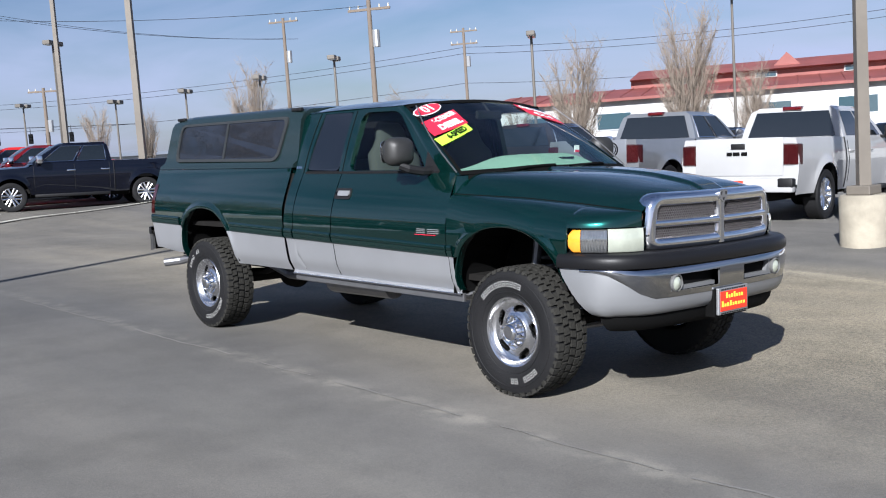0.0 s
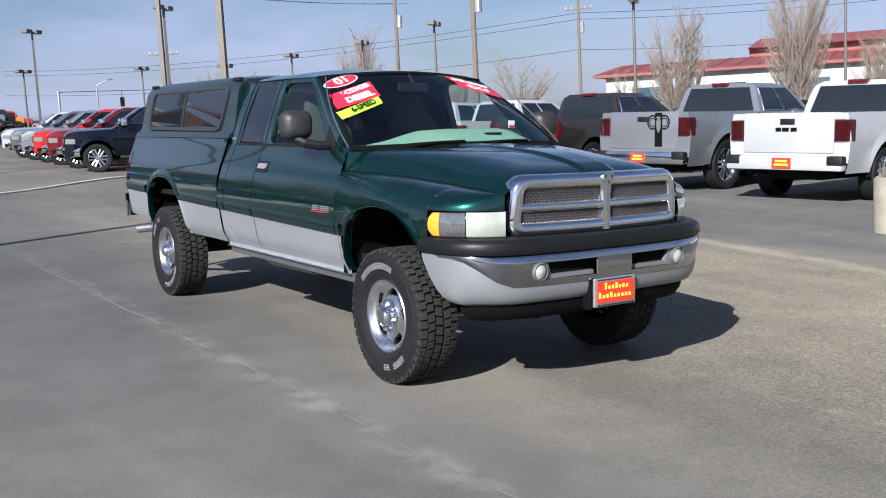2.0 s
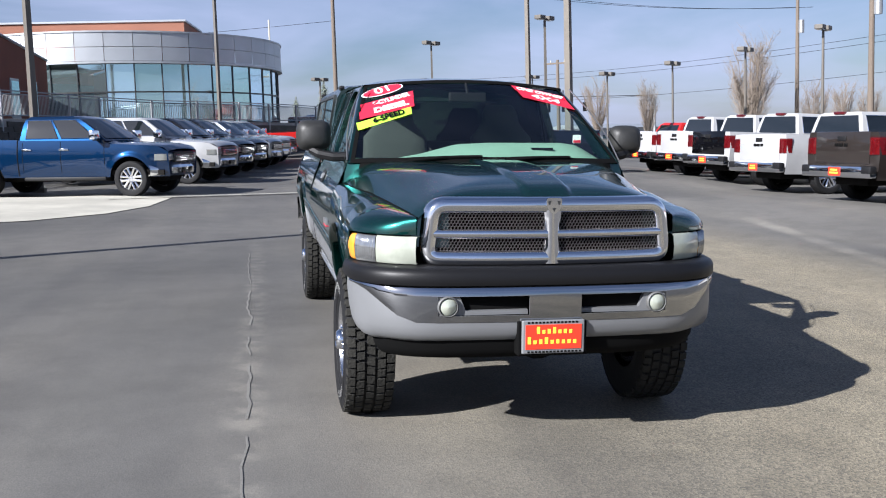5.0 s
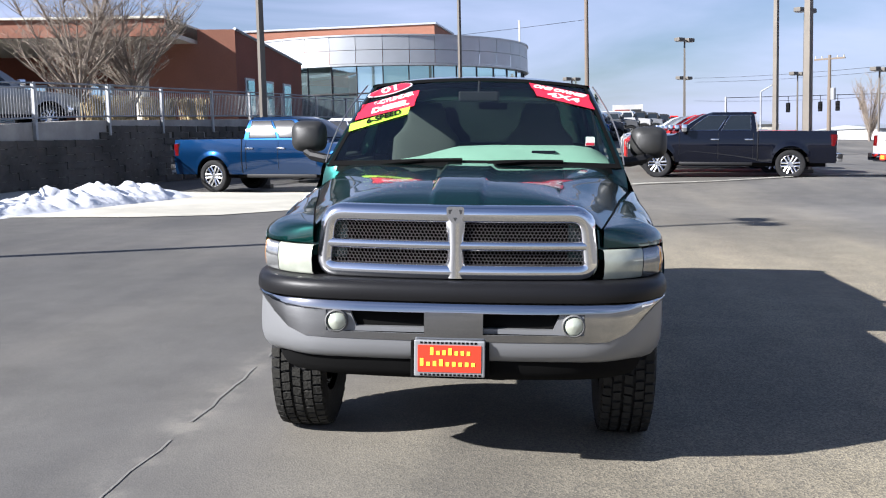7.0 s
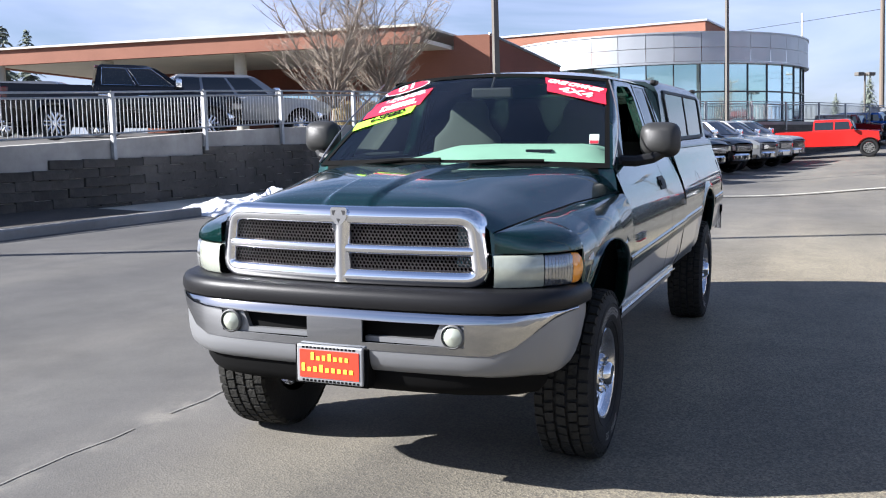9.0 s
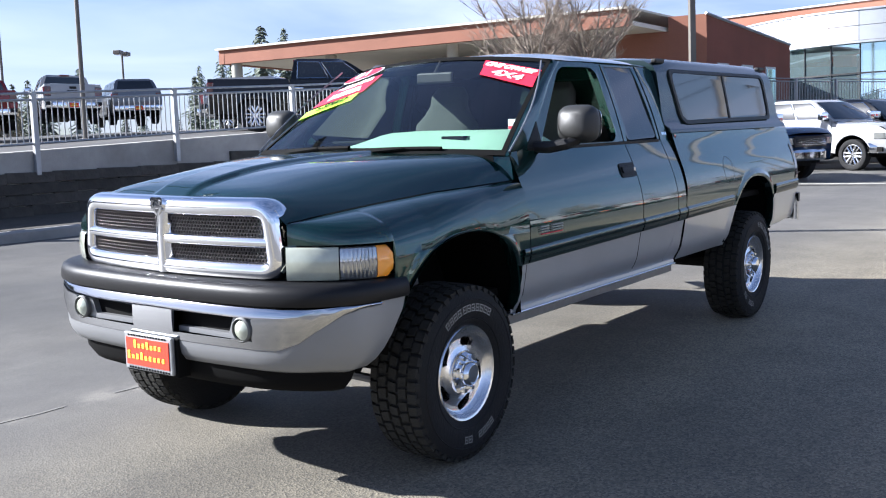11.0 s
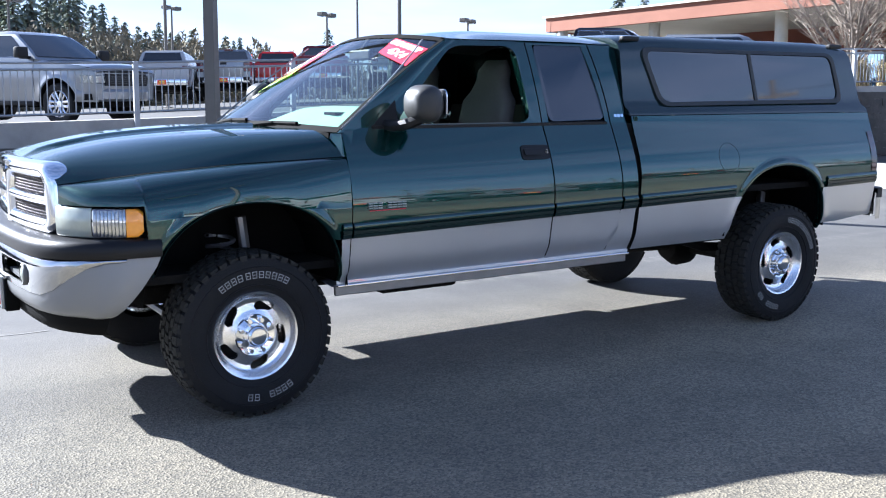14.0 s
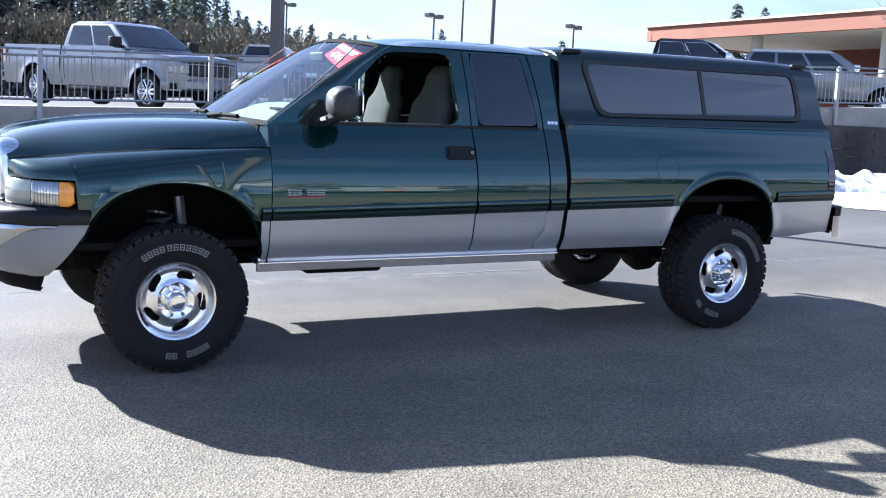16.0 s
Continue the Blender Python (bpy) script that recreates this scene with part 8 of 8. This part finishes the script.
    for sd in (1, -1):
        bm = bmesh.new()
        sheet(bm, [[(x, sd * y, z) for x, y in ((-4.865, flank_y(-4.87, z) + 0.005), (-4.925, flank_y(-4.9, z) + 0.006), (-4.952, flank_y(-4.9, z) - 0.03), (-4.955, 0.74))] for z in (1.02, 1.05, 1.16, 1.28, 1.305)])
        part("tail_lamp", bm, SMOKED_LENS, car, "dark red tail lamp", smooth=40)
        bm = bmesh.new()
        sheet(bm, [[(-4.938, sd * flank_y(-4.935, z), z) , (-4.945, sd * 0.70, z)] for z in (0.70, 0.85, 1.02)])
        sheet(bm, [[(-4.938, sd * flank_y(-4.935, z), z) , (-4.945, sd * 0.70, z)] for z in (1.30, 1.38, 1.44)])
        part("bed_corner", bm, GREEN, car)
    bm = bmesh.new()
    half = [(-5.14, 0.0), (-5.135, 0.5), (-5.12, 0.80), (-5.085, 0.92), (-5.02, 0.972), (-4.955, 0.978)]
    sweep = [(x, -y) for x, y in half[:0:-1]] + half
    rows = [[(x, y, z) for x, y in sweep] for z in (0.655, 0.68, 0.85)] + [[(x + 0.13, y * 0.96, 0.875) for x, y in sweep]]
    sheet(bm, rows)
    part("rear_bumper", bm, CHROME_WORN, car, "chrome step bumper", smooth=40)
    bm = bmesh.new()
    sheet(bm, [[(x - 0.006, y * 1.006, z) for x, y in sweep] for z in (0.815, 0.885)] + [[(x + 0.13, y * 0.96, 0.895) for x, y in sweep]])
    part("step_pad", bm, BLACK, car)


def green_pickup():
    m = stand(0, 0, 0)
    car = thing("green_pickup_truck", "dark green and silver four-wheel-drive pickup with big tyres", "pickup truck", m=m)
    hero_flanks(car)
    hero_hood(car)
    hero_nose(car)
    hero_cab(car)
    hero_interior(car)
    hero_stickers(car)
    hero_wheels(car)
    hero_under(car)
    cap = thing("bed_cap", "faded green fibreglass bed cap with tinted side windows", "truck cap", m=m)
    hero_cap(cap)


green_pickup()


# ---- trees, dry grass, off-roaders at the far end ----
def limb(bm, p, way, length, r, seg, rng, bend=0.15, up=0.0):
    """A tapering, wandering branch; returns its path."""
    path, p, way = [p.copy()], p.copy(), way.normalized()
    for i in range(seg):
        way = (way + Vector((rng.uniform(-bend, bend), rng.uniform(-bend, bend), rng.uniform(-bend, bend) + up))).normalized()
        p = p + way * length / seg
        path.append(p.copy())
    for i in range(seg):
        rod(bm, path[i], path[i + 1], r * (1 - 0.75 * i / seg), r * (1 - 0.75 * (i + 1) / seg), 3 if r < 0.03 else 6, caps=False)
    return path


def bare_tree_meshes(seed, tall, spread, upright, stems, twigs):
    rng = random.Random(seed)
    trunk, crown = bmesh.new(), bmesh.new()
    base = limb(trunk, Vector((0, 0, -0.2)), Vector((0, 0, 1)), tall * (0.30 if spread < 0.5 else 0.36), 0.10 + tall * 0.008, 4, rng, 0.05)
    for k in range(stems):
        a = math.tau * k / stems + rng.uniform(-0.4, 0.4)
        start = base[rng.choice((0, 1, 2, 3) if spread < 0.5 else (2, 3, 4))]
        tilt = rng.uniform(0.25, 1.0) if spread < 0.5 else rng.uniform(0.05, 1.9)
        way = Vector((math.cos(a) * spread * tilt * 1.25, math.sin(a) * spread * tilt * 1.25, upright))
        reach = (0.86 - 0.42 * tilt if spread < 0.5 else 0.72 - 0.16 * tilt) * rng.uniform(0.90, 1.10)
        main = limb(trunk, start, way, tall * reach, 0.05, 6, rng, 0.06 if spread < 0.5 else 0.13, 0.07)
        for i in range(twigs):
            j = rng.randrange(1, len(main))
            b = a + rng.uniform(-1.5, 1.5)
            w = Vector((math.cos(b) * spread * 1.3, math.sin(b) * spread * 1.3, upright * rng.uniform(0.5, 1.0)))
            side = limb(crown, main[j], w, tall * rng.uniform(0.11, 0.24), 0.014, 4, rng, 0.10, 0.10)
            for _ in range(4):
                c = rng.uniform(0, math.tau)
                w2 = Vector((math.cos(c) * spread * 1.5, math.sin(c) * spread * 1.5, upright * rng.uniform(0.2, 0.9)))
                limb(crown, side[rng.randrange(1, 5)], w2, tall * rng.uniform(0.05, 0.12), 0.0075, 3, rng, 0.14, 0.08)
    return trunk, crown


TREES = {}


def bare_tree(kind, m, label):
    if kind not in TREES:
        args = {"columnar": (3, 6.6, 0.33, 1.0, 28, 26), "columnar_small": (8, 5.2, 0.40, 1.0, 26, 24), "spreading": (5, 5.5, 0.62, 0.80, 18, 24), "spreading_b": (11, 5.6, 0.66, 0.80, 18, 24), "distant": (14, 4.6, 0.34, 1.0, 16, 20)}[kind]
        trunk, crown = bare_tree_meshes(*args)
        t = thing("bare_tree", label, "tree", "bare trees")
        part("trunk", trunk, BARK, t)
        part("crown", crown, TWIG, t, "leafless twig crown")
        TREES[kind] = t
        t.matrix_basis = m
        return t
    ob = copy_thing(TREES[kind], m)
    return tagged(ob, label)


def ground_at(x, y, turn=0.0, scale=1.0, z=None):
    w = flat(x, y)
    return Matrix.Translation((*w, height(*w) if z is None else z)) @ Matrix.Rotation(turn, 4, "Z")


def tree_at(x, y, turn=0.0, scale=1.0, z=None):
    return Matrix.Translation((x, y, height(x, y) if z is None else z)) @ Matrix.Rotation(turn, 4, "Z") @ Matrix.Scale(scale, 4)


bare_tree("columnar", tree_at(-24.25, 34.5, 0.3, 1.12), "tall upright leafless street tree")
bare_tree("columnar_small", tree_at(-28.7, 31.7, 1.0, 1.18), "upright leafless street tree")
bare_tree("columnar_small", tree_at(-31.4, 51.3, 2.2, 1.0), "upright leafless street tree")
bare_tree("columnar", tree_at(-12.5, 33.5, 4.2), "tall upright leafless street tree")
for i, (x, y) in enumerate(((-57, 36), (-60, 40), (-65, 23.4), (-68.2, 28.6), (-44, 44), (-66, 46))):
    bare_tree("distant", ground_at(x, y, i * 1.3), "leafless tree beyond the lot")
bare_tree("columnar_small", tree_at(-61.3, 32.6, 0.7, 1.15), "upright leafless street tree")
up_z = lot_point(-25.0, -13.3, 1.45).z
bare_tree("spreading", tree_at(-25.1, -13.8, 0.4, z=up_z), "spreading leafless tree in front of the brick building")
bare_tree("spreading_b", tree_at(-27.2, -12.9, 2.0, z=up_z), "spreading leafless tree in front of the brick building")
bare_tree("spreading_b", ground_at(-49.3, 39.4, 1.1) @ Matrix.Scale(0.95, 4), "broad leafless tree beyond the parked row")


def conifer_mesh(seed, tall, wide):
    rng = random.Random(seed)
    trunk, crown = bmesh.new(), bmesh.new()
    rod(trunk, (0, 0, -0.3), (0, 0, tall), 0.2, 0.03, 7)
    tiers = int(tall / 0.36)
    for i in range(tiers):
        f = (i + 0.5) / tiers                # 0 at the foot
        reach = wide * (1 - f) ** 0.68 * (0.8 + 0.45 * noise.noise((seed * 5.0, f * 6, 0))) + 0.12
        if f < 0.10:
            reach *= 0.75
        arms = rng.randrange(7, 11)
        for k in range(arms):
            a = math.tau * (k + rng.uniform(-0.3, 0.3)) / arms + i * 1.1
            L = reach * rng.uniform(0.55, 1.12)
            d = Vector((math.cos(a), math.sin(a), 0))
            s = Vector((-d.y, d.x, 0))
            z0 = tall * (0.08 + 0.92 * f) + rng.uniform(-0.12, 0.12)
            steps = max(2, int(L / 0.17))
            for j in range(steps):
                u = (j + rng.uniform(0.2, 1.0)) / steps
                c = d * L * u + s * rng.uniform(-0.16, 0.16) * L + Vector((0, 0, z0 + 0.10 * L * u - 0.42 * L * u * u))
                w = rng.uniform(0.10, 0.24) * (0.7 + 0.5 * (1 - f))
                tip = c + d * w * 1.3 + Vector((0, 0, -rng.uniform(0.05, 0.30)))
                vs = [crown.verts.new(p) for p in (c - s * w, tip, c + s * w, c - d * w + Vector((0, 0, rng.uniform(0.0, 0.12))))]
                crown.faces.new((vs[0], vs[1], vs[3]))
                crown.faces.new((vs[1], vs[2], vs[3]))
    return trunk, crown


PINES = []
PINE_TALL = (10.5, 13.0, 8.5, 11.5)
for seed, tall, wide in ((1, 10.5, 2.5), (2, 13, 2.9), (3, 8.5, 2.2), (6, 11.5, 3.4)):
    t0, c0 = conifer_mesh(seed, tall, wide)
    t = thing("conifer", "dark green conifer beyond the raised lot", "tree", "conifers")
    part("trunk", t0, BARK, t)
    part("crown", c0, HAZY_NEEDLE, t, "drooping needle crown")
    PINES.append(t)
rng = random.Random(21)
WOOD_TOP = [(-60, 4.6), (-46, 5.6), (-40, 5.9), (-34, 6.2), (-30, 6.7), (-27, 7.2), (-24.5, 7.4), (-22.4, 8.3), (-19.5, 10.3), (-15, 11.2), (-8, 12.2), (4, 13.0), (16, 14.0)]

LONE_TOP = [(-58, 7.5), (-54, 6.6), (-52, 6.2), (-50, 5.7), (-47, 6.0), (-44, 7.7)]
BRUSH_TOP = [(-56, 3.4), (-48, 4.0), (-42, 4.6), (-38, 5.2), (-34, 6.1), (-28, 6.2), (-20, 6.8), (15, 7.2)]


def wood_spot(x, far, line=WOOD_TOP):
    """A place in the woods: along the line of sight of the lot, at a depth."""
    f = (far + 5.3) / 90.3
    px = 2 + (x - 2) * f
    return px, -far, 1.6 + (lerp_table(line, x) - 1.6) * f - 0.019 * px + 0.033 * far


spots = []
for k in range(118):
    x = 15 - 0.44 * k + rng.uniform(-0.6, 0.6)
    if x > -33 or rng.random() < 0.45:
        spots.append((*wood_spot(x, rng.uniform(84, 108)), rng.uniform(0.88, 1.06) if k % 3 else rng.uniform(0.72, 0.88)))
spots += [(*wood_spot(-43.7, 86, LONE_TOP), 1.0), (*wood_spot(-50.7, 92, LONE_TOP), 1.0), (*wood_spot(-52.4, 95, LONE_TOP), 1.0), (*wood_spot(-54.0, 90, LONE_TOP), 1.0), (*wood_spot(-57.9, 88, LONE_TOP), 1.0)]
spots += [(x, y, 10.0, rng.uniform(0.7, 1.0)) for x, y in ((-75 - 3.4 * k, -112 + 2.2 * k - rng.uniform(0, 25)) for k in range(9))]
LONE = [(-63.3, -66.5, 14.1), (-70.5, -70.8, 14.9), (-56.0, -63.9, 10.9), (-67.0, -75.0, 12.0), (-62.0, -74.0, 11.0), (-58.0, -70.0, 9.5)]
spots += [(*lot_axes(x, y), top, 1.0) for x, y, top in LONE]
own = []
for i, (x, y, top, part_of) in enumerate(spots):
    kind = (i * 7 + i // 4) % 4 if i > 3 else i
    f = (top - 1.5) * part_of / PINE_TALL[kind]
    w = f * rng.uniform(1.0, 1.35)
    m = ground_at(x, y, rng.uniform(0, 6), z=1.5) @ Matrix.Diagonal((w, w, f, 1))
    if i < 4:
        own.append(m)
    else:
        copy_thing(PINES[kind], m)


def far_woods():
    """Leafless brush and young trees along the far edge, in one piece."""
    rng = random.Random(77)
    bm = bmesh.new()
    for k in range(38000):
        x = 15 - 66 * rng.random() ** 1.1
        far = rng.uniform(74, 84)
        px, py, top = wood_spot(x, far, BRUSH_TOP)
        top = 1.5 + (top - 1.5) * (0.97 + 0.20 * noise.noise((x * 0.45, far * 0.2, 2)) + 0.16 * noise.noise((x * 1.7, 1, 0)))
        z = 0.9 + max(0.3, top - 0.9) * rng.random() ** 0.75
        s = rng.uniform(0.10, 0.27)
        c = Vector((*flat(px, py), z))
        vs = [bm.verts.new(c + Vector((rng.uniform(-s, s), rng.uniform(-s, s), rng.uniform(-s, s) * 1.7))) for _ in range(3)]
        bm.faces.new(vs)
    brush = material("far_brush", (0.235, 0.205, 0.145), 0.95, dark=0.6, scale=0.16, spec=0.1)
    tagged(part("far_woods", bm, brush), "hazy brown brush and young trees beyond the lot", "woods", kind="stuff")


far_woods()
for x, y, s in ((-70.0, 3.1, 0.36), (-71.2, 4.6, 0.30), (-68.8, 1.0, 0.26)):
    w = (x, y)
    ob = copy_thing(PINES[3], Matrix.Translation((x, y, height(x, y))) @ Matrix.Scale(s, 4))
    tagged(ob, "small young conifer at the end of the lot")
for t, m in zip(PINES, own):
    t.matrix_basis = m


def grass_clump(x, y, seed):
    rng = random.Random(seed)
    bm = bmesh.new()
    for k in range(300):
        a, lean = rng.uniform(0, math.tau), rng.uniform(0.05, 0.75)
        L = rng.uniform(0.55, 1.10)
        p = Vector((rng.gauss(0, 0.1), rng.gauss(0, 0.1), 0))
        d = Vector((math.cos(a), math.sin(a), 0))
        s = Vector((-d.y, d.x, 0)) * 0.012
        m = p + d * lean * L * 0.4 + Vector((0, 0, L * 0.75))
        e = p + d * lean * L + Vector((0, 0, L * 0.80 - lean * 0.2))
        vs = [bm.verts.new(q) for q in (p - s, p + s, m + s, m - s, e)]
        bm.faces.new(vs[:4])
        bm.faces.new((vs[3], vs[2], vs[4]))
    ob = part("ornamental_grass", bm, STRAW)
    ob.matrix_world = Matrix.Translation(lot_point(x, y, lerp_table(WALL_TOP, x) - 0.06))
    tagged(ob, "clump of dry straw-coloured ornamental grass", "grass", "dry grass clumps")


for i, (x, y) in enumerate(((-24.4, -12.6), (-25.5, -12.5), (-26.3, -12.4), (-28.6, -11.9), (-29.9, -11.6), (-30.9, -11.5), (-27.4, -12.1))):
    grass_clump(x, y, i)


def off_roader(m, color, label, bed=False):
    car = thing("off_roader", label, "off-road car", "off-roaders at the far end", m)
    tail = -4.1 if bed else -3.15
    wb = 3.49 if bed else 2.95
    K = ("jeep", bed)
    def tub():
        bm = bmesh.new()
        prism(bm, [(0.30, 0.62), (-0.42, 0.62), (-0.55, 0.5), (-wb + 0.55, 0.5), (-wb + 0.45, 0.75), (-wb - 0.45, 0.75), (tail, 0.66), (tail, 1.22), (-0.55, 1.24), (-0.50, 1.22), (0.42, 1.16), (0.45, 0.75)], "y", -0.76, 0.76)
        bmesh.ops.bevel(bm, geom=list(bm.edges), offset=0.02, segments=1, affect="EDGES")
        return bm
    def top():
        bm = bmesh.new()
        back = -2.45 if bed else tail + 0.05
        rows = []
        for z, inset, xf in ((1.20, 0.0, -0.62), (1.68, 0.07, -0.84), (1.735, 0.12, -0.93)):
            rows.append([(xf, -0.74 + inset, z), (xf, 0.74 - inset, z), (back + inset * 0.6, 0.74 - inset, z), (back + inset * 0.6, -0.74 + inset, z)])
        vs = sheet(bm, rows, close=True)
        bm.faces.new(vs[-1])
        return bm
    piece("body", shared(K + ("body",), tub), color, car)
    piece("hard_top", shared(K + ("hard_top",), top), BLACK if color in (JET, SILVER, ORANGE) else color, car)
    def pane(x0, x1, sd):
        return lambda: on_surface(bmesh.new(), [(x0 - 0.12 * (x0 > -1), 1.28), (x1, 1.28), (x1, 1.63), (x0 - 0.20 * (x0 > -1), 1.63)], lambda x, z: 0.742 - 0.12 * (z - 1.22), sd, 0.004)
    for sd in (1, -1):
        for x0, x1 in ((-0.70, -1.48), (-1.56, -2.36)) + (() if bed else ((-2.44, -3.05),)):
            piece("window", shared(K + (x0, sd, "window"), pane(x0, x1, sd)), DARK_GLASS, car)
        for x in (0.0, -wb):
            def flare():
                bm = bmesh.new()
                a = [math.pi * k / 10 for k in range(11)]
                sheet(bm, [[(0.50 * math.cos(t), y, 0.43 + 0.46 * math.sin(t)) for t in a] for y in (-0.13, 0.13)])
                return bm
            piece("fender_flare", shared(K + ("fender_flare",), flare), BLACK, car, Matrix.Translation((x, sd * 0.86, 0)))
            wheel_parts(car, x, sd * 0.80, 0.415, 0.27, 0.235, sd, GREY_PLASTIC)
        piece("headlight", shared(K + ("headlight",), lambda: rod(bmesh.new(), (0, 0, 0), (0.04, 0, 0), 0.09, seg=14)), LAMP_LENS, car, Matrix.Translation((0.45, sd * 0.48, 1.0)))
        piece("mirror", shared(K + ("mirror",), lambda: boxed(-0.05, 0.05, -0.09, 0.09, -0.07, 0.08, 0.02)), BLACK, car, Matrix.Translation((-0.72, sd * 0.93, 1.34)))
    piece("windshield", shared(K + ("windshield",), lambda: boxed(-0.012, 0.012, -0.62, 0.62, 0.0, 0.40)), DARK_GLASS, car, Matrix.Translation((-0.63, 0, 1.27)) @ Matrix.Rotation(-0.39, 4, "Y"))
    for k in range(7):
        piece("grille_slot", shared(K + ("grille_slot",), lambda: boxed(0, 0.02, -0.025, 0.025, -0.16, 0.16)), INK_AND_SHADE, car, Matrix.Translation((0.45, (k - 3) * 0.095, 0.96)))
    piece("front_bumper", shared(K + ("front_bumper",), lambda: boxed(0.45, 0.68, -0.80, 0.80, 0.52, 0.68, 0.02)), BLACK, car)
    piece("rear_bumper", shared(K + ("rear_bumper",), lambda: boxed(tail - 0.15, tail, -0.78, 0.78, 0.52, 0.68, 0.02)), BLACK, car)
    return car


BRIGHT_BLUE = paint("bright_blue_paint", (0.008, 0.085, 0.36), 0.2)
for i, (c, label, bed) in enumerate(((RED, "red off-road pickup at the far end of the lot", True), (MAROON, "dark red off-roader at the far end of the lot", False), (BRIGHT_BLUE, "bright blue off-roader at the far end of the lot", False), (GREY, "grey off-roader at the far end of the lot", False), (GREY, "grey off-roader at the far end of the lot", False),
                                 (WHITE, "white off-roader at the far end of the lot", False), (SILVER, "silver off-roader at the far end of the lot", False), (JET, "black off-roader at the far end of the lot", False), (ORANGE, "orange off-roader at the far end of the lot", False), (RED, "red off-roader at the far end of the lot", False))):
    off_roader(stand(*lot_axes(-46.2, 2.85), 86) if bed else stand(-53.0 - 2.9 * i, 2.75 + 1.2 * i, 78), c, label, bed)
